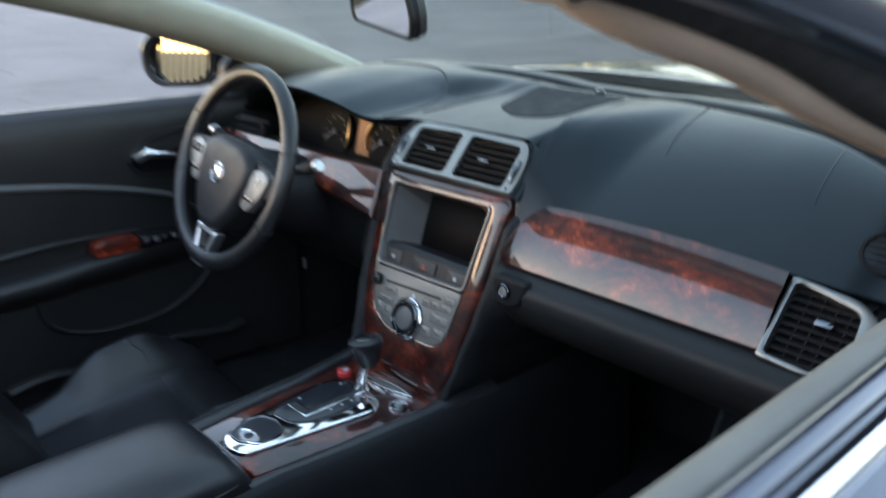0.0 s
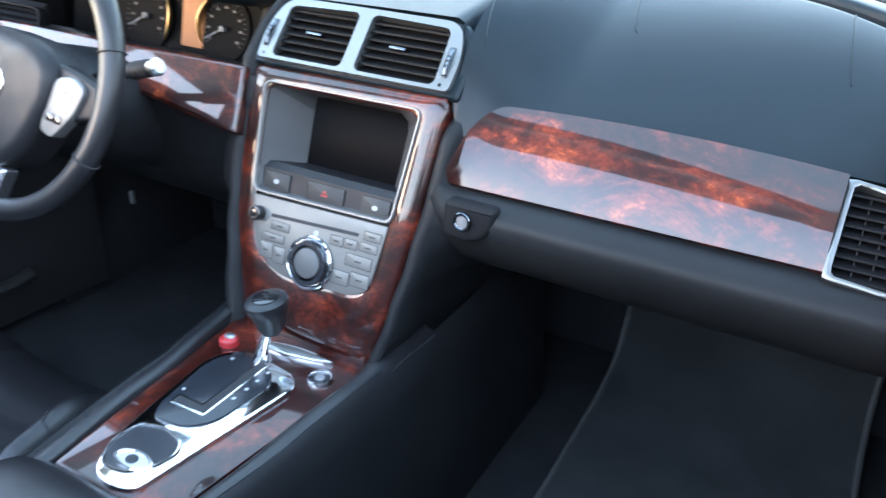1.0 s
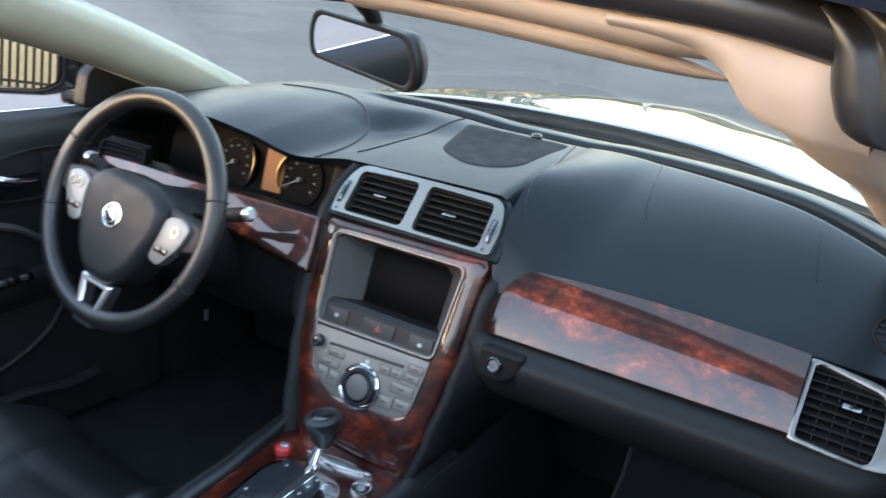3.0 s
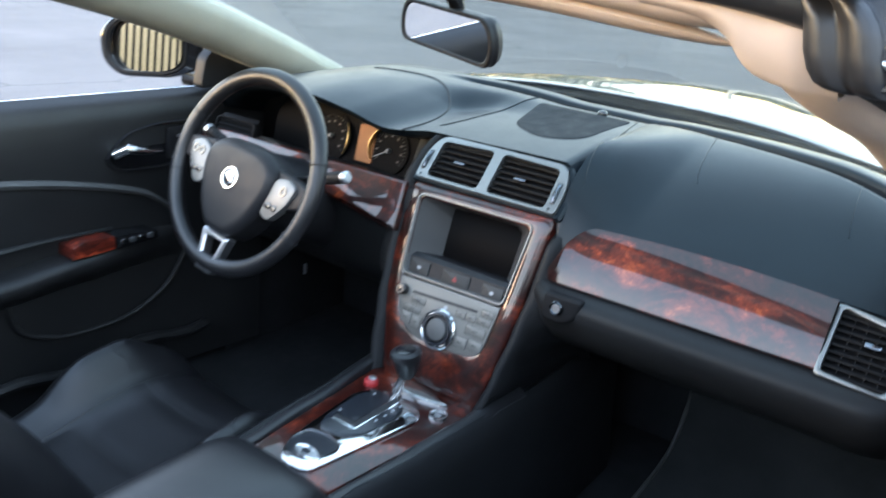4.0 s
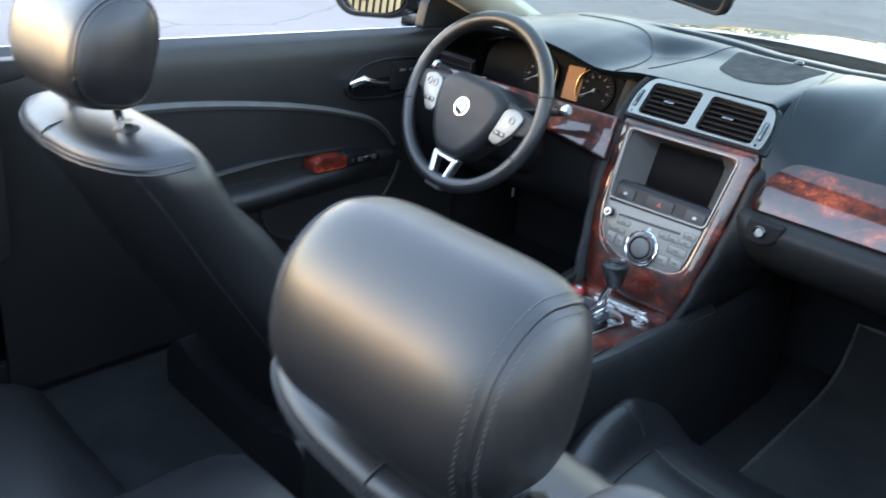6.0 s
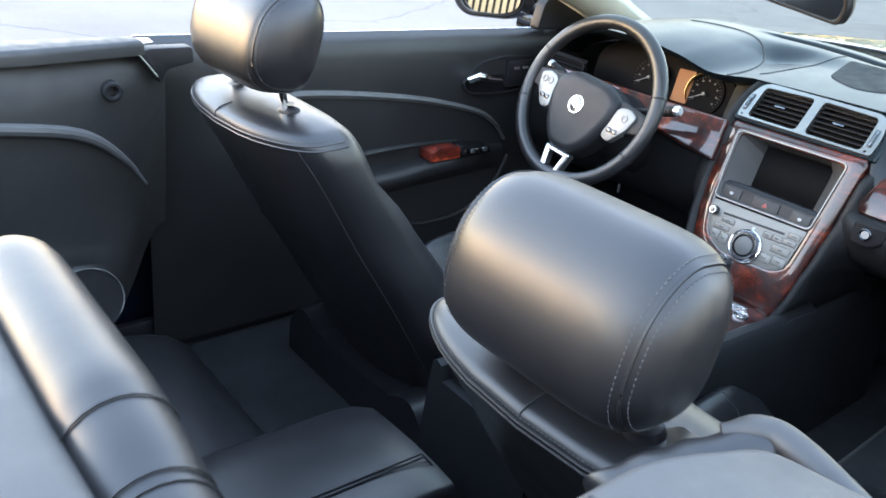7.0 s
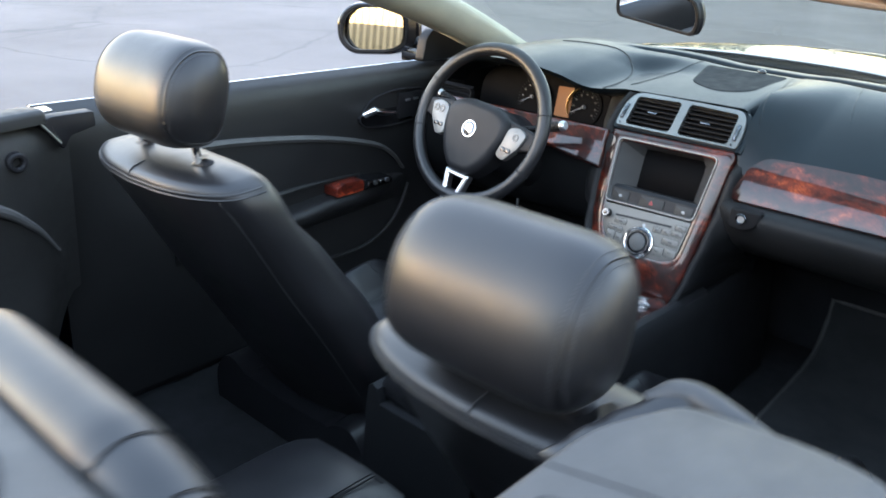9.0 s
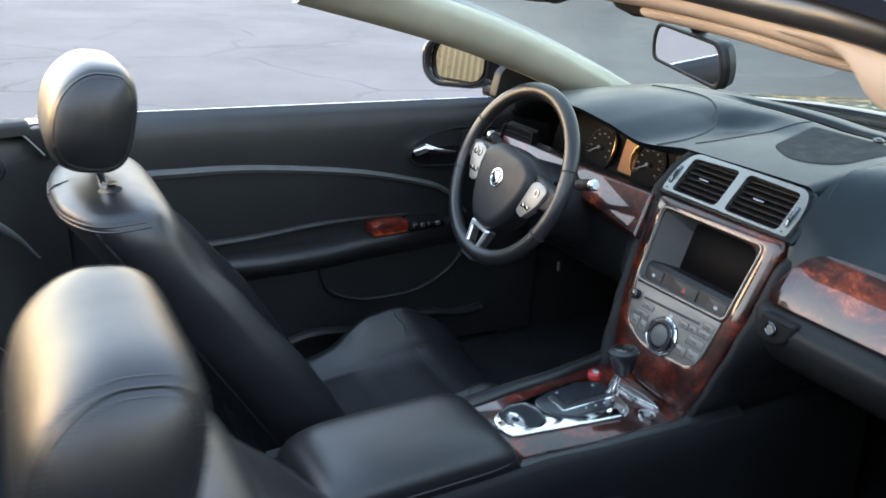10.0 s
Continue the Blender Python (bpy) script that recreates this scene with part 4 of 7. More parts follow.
def centre_stack():
    # leather-covered pod behind the veneer
    bm = bmesh.new()
    pod = rpoly([(-0.104, zs(0.49)), (0.118, zs(0.49)), (0.133, zs(0.60)), (0.150, zs(0.70)), (0.162, zs(0.82)), (0.165, zs(0.855)), (-0.160, zs(0.855)), (-0.157, zs(0.82)), (-0.148, zs(0.70)), (-0.124, zs(0.58))], 0.02, 4)
    prism(bm, pod, -0.066, -0.30, M_STACK, 0.012, 4)
    part("stack_pod", bm, LOWER, dash, "black leather sides of the centre stack")
    # veneer surround
    wood = rpoly([(-0.088, zs(0.506)), (0.103, zs(0.506)), (0.117, zs(0.57)), (0.124, zs(0.63)), (0.134, zs(0.71)), (0.142, zs(0.818)), (-0.139, zs(0.815)), (-0.138, zs(0.71)), (-0.128, zs(0.63)), (-0.107, zs(0.57))], [0.003, 0.003, 0.03, 0.03, 0.03, 0.006, 0.006, 0.03, 0.03, 0.03], 4)
    hole = rpoly([(-0.040, zs(0.580)), (0.072, zs(0.585)), (0.090, zs(0.60)), (0.098, zs(0.66)), (0.109, zs(0.797)), (-0.109, zs(0.795)), (-0.100, zs(0.66)), (-0.086, zs(0.605))], [0.02, 0.015, 0.012, 0.03, 0.012, 0.012, 0.03, 0.015], 4)
    bm = bmesh.new()
    c = (0.0, zs(0.69))
    ow, iw = resampled(wood, c), resampled(hole, c)
    levels = [(0.0, -0.02), (0.0, -0.006), (0.05, -0.0032), (0.16, -0.0008), (0.36, 0.0014), (0.62, 0.0026), (0.93, 0.003), (1.0, 0.0018), (1.0, -0.02)]
    loft(bm, [[M_STACK @ Vector((lerp(p[0], q[0], f), lerp(p[1], q[1], f), lerp(min(z, 0.003 if f > 0.04 else 0.001), z, smooth((abs(p[0]) - 0.06) / 0.06)) if 0 < f < 1 else z)) for p, q in zip(ow, iw)] for f, z in levels], True, False)
    part("veneer_surround", bm, WOOD, dash, "lacquered red-brown burl surround", angle=45)
    # silver frame
    fo = rpoly([(-0.1040, zs(0.6695)), (0.1020, zs(0.6735)), (0.1140, zs(0.8020)), (-0.1140, zs(0.8000))], [0.012, 0.012, 0.014, 0.014], 6)
    fi = rpoly([(-0.1005, zs(0.6735)), (0.0985, zs(0.6775)), (0.1105, zs(0.799)), (-0.1105, zs(0.797))], [0.010, 0.010, 0.011, 0.011], 6)
    bm = bmesh.new()
    ring(bm, fo, fi, 0.006, -0.012, M_STACK, 0.0018)
    part("screen_frame", bm, SATIN, dash, "satin silver frame round the screen", angle=45)
    # recess walls and floor
    depth = 0.050
    bi = [(-0.062, zs(0.705)), (0.066, zs(0.707)), (0.070, zs(0.792)), (-0.066, zs(0.791))]
    bi = resampled(rpoly(bi, 0.002, 1), (0, zs(0.74)), 64)
    fr = resampled(fi, (0, zs(0.74)), 64)
    bm = bmesh.new()
    a = [bm.verts.new(M_STACK @ Vector((p[0], p[1], 0.0))) for p in fr]
    b = [bm.verts.new(M_STACK @ Vector((p[0], p[1], -depth))) for p in bi]
    for i in range(64):
        j = (i + 1) % 64
        bm.faces.new((b[i], b[j], a[j], a[i]))
    part("screen_recess", bm, GREYTRIM, dash, "grey recess around the screen", angle=25)
    bm = bmesh.new()
    prism(bm, [(-0.066, zs(0.702)), (0.070, zs(0.704)), (0.073, zs(0.795)), (-0.069, zs(0.794))], -depth + 0.004, -depth - 0.005, M_STACK, 0.001)
    part("touch_screen", bm, SCREEN, dash, "switched-off black touch screen")
    # shelf under the screen with three buttons
    bm = bmesh.new()
    loft(bm, [[M_STACK @ Vector(p) for p in ((x, zs(0.672), -0.004), (x, zs(0.700), -0.004), (x, zs(0.708), -0.010), (x, zs(0.712), -depth), (x, zs(0.672), -depth))] for x in (-0.101, -0.05, 0.0, 0.05, 0.100)])
    shelf = part("button_shelf", bm, PLASTIC, dash, "dark ledge below the screen")
    for x, w in ((-0.074, 0.040), (0.000, 0.056), (0.073, 0.040)):
        bm = bmesh.new()
        prism(bm, rpoly([(x - w / 2, zs(0.676)), (x + w / 2, zs(0.676)), (x + w / 2, zs(0.697)), (x - w / 2, zs(0.697))], 0.003), -0.0015, -0.006, M_STACK, 0.001)
        b_ = part("button", bm, SOFT, shelf)
        bm = bmesh.new()
        if abs(x) < 0.01:
            ring(bm, [(x + 0.0055 * math.cos(a), zs(0.686) + 0.0055 * math.sin(a)) for a in (1.571, 3.665, 5.76)], [(x + 0.003 * math.cos(a), zs(0.686) + 0.003 * math.sin(a)) for a in (1.571, 3.665, 5.76)], -0.0008, -0.003, M_STACK)
            tagged(part("hazard_sign", bm, RED, shelf, smooth=False), "red warning triangle")
        else:
            prism(bm, ellipse(x, zs(0.686), 0.004, 0.003, 10), -0.0008, -0.003, M_STACK)
            part("symbol", bm, MARK, shelf, smooth=False)
    # climate and audio fascia
    face = rpoly([(-0.046, zs(0.580)), (0.066, zs(0.584)), (0.088, zs(0.596)), (0.096, zs(0.650)), (0.099, zs(0.671)), (-0.101, zs(0.667)), (-0.098, zs(0.640)), (-0.086, zs(0.606))], [0.02, 0.02, 0.01, 0.02, 0.004, 0.004, 0.02, 0.02], 5)
    bm = bmesh.new()
    prism(bm, face, 0.004, -0.02, M_STACK, 0.002)
    fascia = part("control_fascia", bm, FASCIA, dash, "satin grey radio and climate panel")
    bm = bmesh.new()
    prism(bm, rpoly([(-0.068, zs(0.6455)), (0.062, zs(0.6515)), (0.062, zs(0.6555)), (-0.068, zs(0.6495))], 0.001), 0.0046, 0.002, M_STACK)
    part("disc_slot", bm, RUBBER, fascia, "narrow black disc slot")
    keys = [(-0.052, 0.637, 0.028, 0.010), (-0.068, 0.606, 0.020, 0.019), (-0.047, 0.604, 0.018, 0.020), (0.033, 0.640, 0.018, 0.011), (0.053, 0.6408, 0.018, 0.011), (0.078, 0.642, 0.024, 0.010), (0.081, 0.655, 0.023, 0.010), (0.046, 0.601, 0.026, 0.016), (0.074, 0.604, 0.026, 0.016), (0.068, 0.624, 0.036, 0.014), (-0.060, 0.622, 0.034, 0.009)]
    for x, z, w, h in keys:
        bm = bmesh.new()
        g = 0.0007
        prism(bm, rpoly([(x - w / 2 - g, zs(z) - h / 2 - g), (x + w / 2 + g, zs(z) - h / 2 - g), (x + w / 2 + g, zs(z) + h / 2 + g), (x - w / 2 - g, zs(z) + h / 2 + g)], 0.002), 0.0043, 0.002, M_STACK)
        k_ = part("key_gap", bm, RUBBER, fascia, "dark gap round a key")
        bm = bmesh.new()
        prism(bm, rpoly([(x - w / 2, zs(z) - h / 2), (x + w / 2, zs(z) - h / 2), (x + w / 2, zs(z) + h / 2), (x - w / 2, zs(z) + h / 2)], 0.002), 0.0050, 0.002, M_STACK, 0.0006)
        part("key", bm, FASCIA, k_)
        bm = bmesh.new()
        box(bm, (x, zs(z), 0.0051), (min(0.009, w * 0.4), 0.0016, 0.0003), 0.0, M_STACK)
        part("key_marking", bm, RUBBER, k_, smooth=False)
    # volume knob
    bm = bmesh.new()
    prism(bm, ellipse(-0.087, zs(0.646), 0.0095, 0.0095, 24), 0.016, 0.002, M_STACK, 0.002)
    vol = part("volume_knob", bm, GLOSS, fascia, "small black volume knob with chrome face")
    bm = bmesh.new()
    ring(bm, ellipse(-0.087, zs(0.646), 0.0075, 0.0075, 24), ellipse(-0.087, zs(0.646), 0.0045, 0.0045, 24), 0.017, 0.012, M_STACK)
    part("knob_ring", bm, SMOKE, vol)
    # large rotary knob
    kc = (0.002, zs(0.607))
    bm = bmesh.new()
    prism(bm, ellipse(*kc, 0.033, 0.033, 48), 0.006, 0.002, M_STACK, 0.001)
    big = part("rotary_base", bm, GLOSS, fascia, "gloss black rotary dial base")
    bm = bmesh.new()
    ring(bm, ellipse(*kc, 0.0290, 0.0290, 48), ellipse(*kc, 0.0195, 0.0195, 48), 0.014, 0.003, M_STACK, 0.004)
    part("rotary_ring", bm, SMOKE, big, "smoked chrome grip of the large dial", angle=50)
    bm = bmesh.new()
    tube(bm, [M_STACK @ Vector((x, y, 0.0075)) for x, y in ellipse(*kc, 0.0312, 0.0312, 48)], 0.0025, 8, True)
    part("rotary_trim", bm, CHROME, big, "chrome trim ring of the large dial")
    bm = bmesh.new()
    prism(bm, ellipse(*kc, 0.0190, 0.0190, 36), 0.0145, 0.003, M_STACK, 0.003)
    part("rotary_cap", bm, STRIP, big, "dark grey dial cap")
    bm = bmesh.new()
    prism(bm, ellipse(kc[0], kc[1] + 0.037, 0.0035, 0.0035, 10), 0.0046, 0.002, M_STACK)
    part("symbol", bm, MARK, fascia, smooth=False)
    # leather flanks that join the stack to the dash on both sides
    deep = [(0.49, 1.0), (0.56, 0.95), (0.59, 0.87), (0.62, 0.825), (0.66, 0.797), (0.70, 0.786), (0.735, 0.815), (0.81, 0.888), (0.85, 0.93), (0.885, 0.975)]
    for s in (-1, 1):
        rows = []
        for k in range(31):
            z = lerp(0.50, 0.886 if s < 0 else 0.815, k / 30)
            back = 0.0 if s < 0 else 0.030 * smooth((z - 0.772) / 0.043)
            edge = table(z, [(0.50, 0.100), (0.57, 0.116), (0.64, 0.128), (0.71, 0.137), (0.82, 0.143), (0.86, 0.140), (0.89, 0.125)])
            ys = 0.796 + 0.38 * (z - 0.67) if z < 0.82 else 0.853 + 0.87 * (z - 0.82)
            yd = table(z, deep)
            rows.append([(s * (edge - 0.006), ys + 0.012 + back, z), (s * (edge + 0.001), ys + 0.001 + back, z), (s * (edge + 0.008), ys - 0.003 + back, z), (s * (edge + 0.015), ys + 0.001 + back, z),
                         (s * (edge + 0.021), lerp(ys, yd, 0.25) + 0.006 + back, z), (s * (edge + 0.034), max(ys, yd) + 0.010 + back, z), (s * (edge + 0.055), max(ys, yd) + 0.045, z)])
        bm = bmesh.new()
        sheet(bm, [r[::s] for r in rows])
        part("stack_flank", bm, LOWER, dash, "black leather border beside the stack", angle=60)


centre_stack()


def passenger_side():
    # veneer panel: curls over below, nearly flat above
    def bow(v):
        w = min(v, 0.50)
        z = 0.036 * w - 0.0215 * w * w
        return z + (0.0145 * (v - 0.5) - 0.0065 * (v - 0.5) ** 2 if v > 0.5 else 0.0)
    bm = bmesh.new()
    rows = []
    for i in range(49):
        u = i / 48
        x = lerp(0.166, 0.551, u)
        lo = 0.001 + 0.003 * u
        hi = 0.101 - 0.022 * (abs(x - 0.37) / 0.19) ** 2 * 0.35 - 0.080 * (1 - math.sqrt(max(0.0, 1 - max(0.0, (0.212 - x) / 0.046) ** 2)))
        row = []
        for k in range(13):
            v = k / 12
            y = lerp(lo, hi, v)
            row.append(M_WOOD @ Vector((x, y, bow(v) - 0.0005)))
        row.insert(0, M_WOOD @ Vector((x, lo + 0.0005, -0.012)))
        row.append(M_WOOD @ Vector((x, hi - 0.0005, -0.012)))
        rows.append(row[::-1])
    sheet(bm, rows)
    panel = part("veneer_panel", bm, WOOD, dash, "long lacquered burl panel mirroring the sky")
    bm = bmesh.new()
    for k in range(7):
        box(bm, (0.502 + 0.0052 * k, 0.083, 0.0085), (0.0036, 0.004, 0.0080), 0.0, M_WOOD)
    part("marking", bm, BADGE, panel, "small raised silver lettering", smooth=False)
    # outer vent
    vo = rpoly([(0.551, -0.004), (0.632, -0.010), (0.668, 0.0), (0.672, 0.045), (0.640, 0.086), (0.551, 0.097)], [0.004, 0.02, 0.03, 0.03, 0.035, 0.004], 5)
    vi = rpoly([(0.5570, 0.0005), (0.634, -0.0055), (0.639, 0.04), (0.635, 0.077), (0.5570, 0.0925)], [0.006, 0.01, 0.02, 0.012, 0.006], 5)
    bm = bmesh.new()
    c = (0.596, 0.042)
    ring(bm, resampled(vo, c, 72), resampled(vi, c, 72), 0.006, -0.02, M_WOOD, 0.001)
    part("bezel", bm, SILVER, dash, "satin silver surround of the outer vent", angle=40)
    slats(dash, M_WOOD, 0.556, 0.640, -0.002, 0.090, 9, 0.026)
    bm = bmesh.new()
    for k in range(4):
        box(bm, (0.574 + 0.016 * k, 0.044, -0.014), (0.0015, 0.088, 0.012), 0.0, M_WOOD)
    part("vane", bm, PLASTIC, dash)
    bm = bmesh.new()
    box(bm, (0.604, 0.052, 0.002), (0.020, 0.006, 0.010), 0.0015, M_WOOD)
    part("vent_tab", bm, SMOKE, dash, "small chrome vane tab")
    bm = bmesh.new()
    prism(bm, rpoly([(0.648, 0.012), (0.657, 0.012), (0.657, 0.055), (0.648, 0.055)], 0.003), 0.0075, 0.0, M_WOOD, 0.001)
    w = part("thumbwheel_slot", bm, GLOSS, dash)
    bm = bmesh.new()
    tube(bm, [M_WOOD @ Vector((0.6525, 0.018 + 0.032 * k / 8, 0.0065 + 0.003 * math.sin(math.pi * k / 8))) for k in range(9)], [0.0026] * 9, 10)
    part("thumbwheel", bm, SMOKE, w, "chrome vent wheel")
    # round vent on the dash top
    m = basis((0.628, 0.922, 0.842), (0, 0.72, 0.69), (0.10, -0.69, 0.72))
    bm = bmesh.new()
    ring(bm, ellipse(0, 0, 0.028, 0.028, 40), ellipse(0, 0, 0.023, 0.023, 40), 0.006, -0.02, m, 0.002)
    part("round_bezel", bm, VENT, dash, "black ring of a round demister vent")
    bm = bmesh.new()
    prism(bm, ellipse(0, 0, 0.025, 0.025, 32), -0.010, -0.02, m)
    part("vent_back", bm, RUBBER, dash)
    for k in range(5):
        y = -0.016 + 0.008 * k
        w = math.sqrt(0.0235 ** 2 - y * y)
        bm = bmesh.new()
        box(bm, (0, y, -0.001), (2 * w, 0.003, 0.010), 0.0008, m)
        part("slat", bm, PLASTIC, dash)
    # lower roll and glovebox
    bm = bmesh.new()
    prof = [(0.90, 0.80), (0.86, 0.740), (0.815, 0.7325), (0.794, 0.732), (0.781, 0.724), (0.776, 0.713), (0.781, 0.697), (0.797, 0.672), (0.826, 0.643), (0.872, 0.614), (0.94, 0.592), (1.05, 0.575), (1.3, 0.57)]
    rows = []
    for i in range(41):
        x = lerp(0.120, 0.71, i / 40)
        pull = 0.05 * smooth((x - 0.62) / 0.09) + 0.045 * smooth((0.185 - x) / 0.06)
        rows.append([(x, y + pull, z) for y, z in prof])
    sheet(bm, [list(r) for r in zip(*rows)])
    part("glovebox_panel", bm, LOWER, dash, "black leather lower dash and glovebox", angle=60)
    # lock escutcheon
    ml = basis((0.204, 0.794, 0.712), (0, 0.12, 0.99), (0, -0.99, 0.12))
    bm = bmesh.new()
    prism(bm, rpoly([(-0.026, -0.022), (0.010, -0.025), (0.034, -0.008), (0.038, 0.020), (-0.026, 0.020)], [0.010, 0.02, 0.02, 0.008, 0.008], 6), 0.019, -0.02, ml, 0.007, 4)
    esc = part("lock_plate", bm, VENT, dash, "black moulded lock plate")
    bm = bmesh.new()
    ring(bm, ellipse(0, 0, 0.0105, 0.0105, 28), ellipse(0, 0, 0.007, 0.007, 28), 0.0235, 0.015, ml, 0.001)
    part("lock_ring", bm, SMOKE, esc, "chrome lock ring")
    bm = bmesh.new()
    prism(bm, ellipse(0, 0, 0.0068, 0.0068, 20), 0.0215, 0.015, ml)
    box(bm, (0, 0, 0.0218), (0.0016, 0.007, 0.0006), 0.0, ml)
    part("lock_barrel", bm, BADGE, esc, "silver lock barrel")


passenger_side()


def driver_side():
    # instrument binnacle: hood underside wall, back plate, dials
    mc = basis((-0.37, 0.95, 0.82), (0, 0.287, 0.958), (0, -0.958, 0.287))
    bm = bmesh.new()
    prism(bm, rpoly([(-0.22, -0.075), (0.16, -0.075), (0.165, 0.02), (0.10, 0.085), (-0.14, 0.095), (-0.23, 0.03)], 0.03, 5), -0.004, -0.03, mc)
    cl = part("instrument_panel", bm, DIAL, dash, "black instrument panel with two dials")
    for x, r in ((-0.060, 0.050), (0.092, 0.046)):
        bm = bmesh.new()
        prism(bm, ellipse(x, 0.0, r, r, 40), 0.0, -0.006, mc)
        d = part("dial", bm, DIAL, cl, "black dial face")
        bm = bmesh.new()
        a0, a1 = (-0.65, 0.75) if x < 0 else (1.65, 3.7)
        arc = [lerp(a0, a1, k / 24) for k in range(25)]
        tall = [0.0015 + 0.0075 * math.sin(math.pi * k / 24) ** 0.7 for k in range(25)]
        sheet(bm, [[mc @ Vector((x + (r + 0.10 * h * f) * math.cos(a), (r + 0.10 * h * f) * math.sin(a), 0.0005 + h * f)) for a, h in zip(arc, tall)] for f in (0.0, 0.5, 1.0)], 0.0008)
        part("dial_rim", bm, GOLD, d, "gold crescent rim of the dial")
        bm = bmesh.new()
        for k in range(25):
            a = lerp(-0.6, math.pi + 0.6, k / 24)
            ln = 0.007 if k % 3 == 0 else 0.004
            tube(bm, [mc @ Vector((x + q * math.cos(a), q * math.sin(a), 0.0008)) for q in (r - 0.006 - ln, r - 0.006)], 0.0006, 4)
        part("dial_ticks", bm, SHADED_MARK, d, "white scale marks darkened as if in shade", smooth=False)
        bm = bmesh.new()
        for k in range(9):
            a = lerp(-0.55, math.pi + 0.55, k / 8)
            box(bm, (x + 0.030 * math.cos(a), 0.030 * math.sin(a), 0.0008), (0.005, 0.0035, 0.0004), 0.0, mc)
        part("dial_figures", bm, SHADED_MARK, d, smooth=False)
        bm = bmesh.new()
        a = math.pi + 0.5
        tube(bm, [mc @ Vector((x, 0, 0.005)), mc @ Vector((x + 0.037 * math.cos(a), 0.037 * math.sin(a), 0.005))], [0.0010, 0.0005], 6)
        part("needle", bm, MARK, d, "white needle")
        bm = bmesh.new()
        prism(bm, ellipse(x, 0, 0.0042, 0.0042, 16), 0.008, 0.0, mc, 0.001)
        part("needle_hub", bm, MARKDARK, d)
    bm = bmesh.new()
    prism(bm, rpoly([(0.013, -0.033), (0.055, -0.033), (0.053, 0.040), (0.009, 0.038)], 0.003), 0.001, -0.006, mc)
    part("display", bm, AMBER, cl, "information display coloured amber for the sunset it reflects")
    # right-hand wall of the binnacle
    bm = bmesh.new()
    rows = []
    for k in range(9):
        t = k / 8
        rows.append([(lerp(-0.215, -0.165, t), 0.975 - 0.02 * t, 0.735 + 0.150 * 1.0 - 0.01 * t), (lerp(-0.215, -0.160, t), 0.94 - 0.09 * t, 0.80), (lerp(-0.215, -0.160, t), 0.93 - 0.09 * t, 0.735)])
    sheet(bm, rows, 0.004)
    part("binnacle_wall", bm, SOFT, dash)
    # lower dash below the dials
    bm = bmesh.new()
    prof = [(0.945, 0.775), (0.862, 0.800), (0.848, 0.797), (0.838, 0.775), (0.835, 0.735), (0.842, 0.700), (0.860, 0.640), (0.90, 0.58), (1.0, 0.53), (1.15, 0.50)]
    rows = [[(lerp(-0.71, -0.130, i / 30), y, z) for y, z in prof] for i in range(31)]
    sheet(bm, [list(r) for r in zip(*rows)], 0.004)
    part("lower_dash", bm, LOWER, dash, "black lower dash on the driver side")
    # veneer strip below the dials
    mw = basis((-0.4, 0.829, 0.767), (0, 0.40, 0.916), (0, -0.916, 0.40))
    bm = bmesh.new()
    prism(bm, rpoly([(-0.29, -0.014), (0.10, -0.018), (0.18, -0.032), (0.262, -0.040), (0.256, 0.047), (-0.29, 0.043)], [0.006, 0.03, 0.03, 0.004, 0.006, 0.006], 4), 0.008, -0.030, mw, 0.006, 4)
    ws = part("veneer_strip", bm, WOOD, dash, "lacquered burl strip under the dials")
    for k in range(4):
        bm = bmesh.new()
        box(bm, (0.199, -0.016 + 0.006 * k, 0.0065), (0.026, 0.003, 0.002), 0.0005, mw)
        part("grille_slat", bm, PLASTIC, ws)
    # end vent by the door
    ms = basis((-0.60, 0.84, 0.80), (0, 0.3, 0.95), (0.2, -0.95, 0.3))
    bm = bmesh.new()
    ring(bm, rpoly([(-0.050, -0.027), (0.050, -0.027), (0.050, 0.036), (-0.050, 0.036)], 0.015), rpoly([(-0.045, -0.022), (0.045, -0.022), (0.045, 0.032), (-0.045, 0.032)], 0.010), 0.001, -0.02, ms, 0.002)
    part("bezel", bm, VENT, dash, "black surround of the door-side vent")
    slats(dash, ms, -0.045, 0.045, -0.022, 0.032, 6, 0.02)


driver_side()


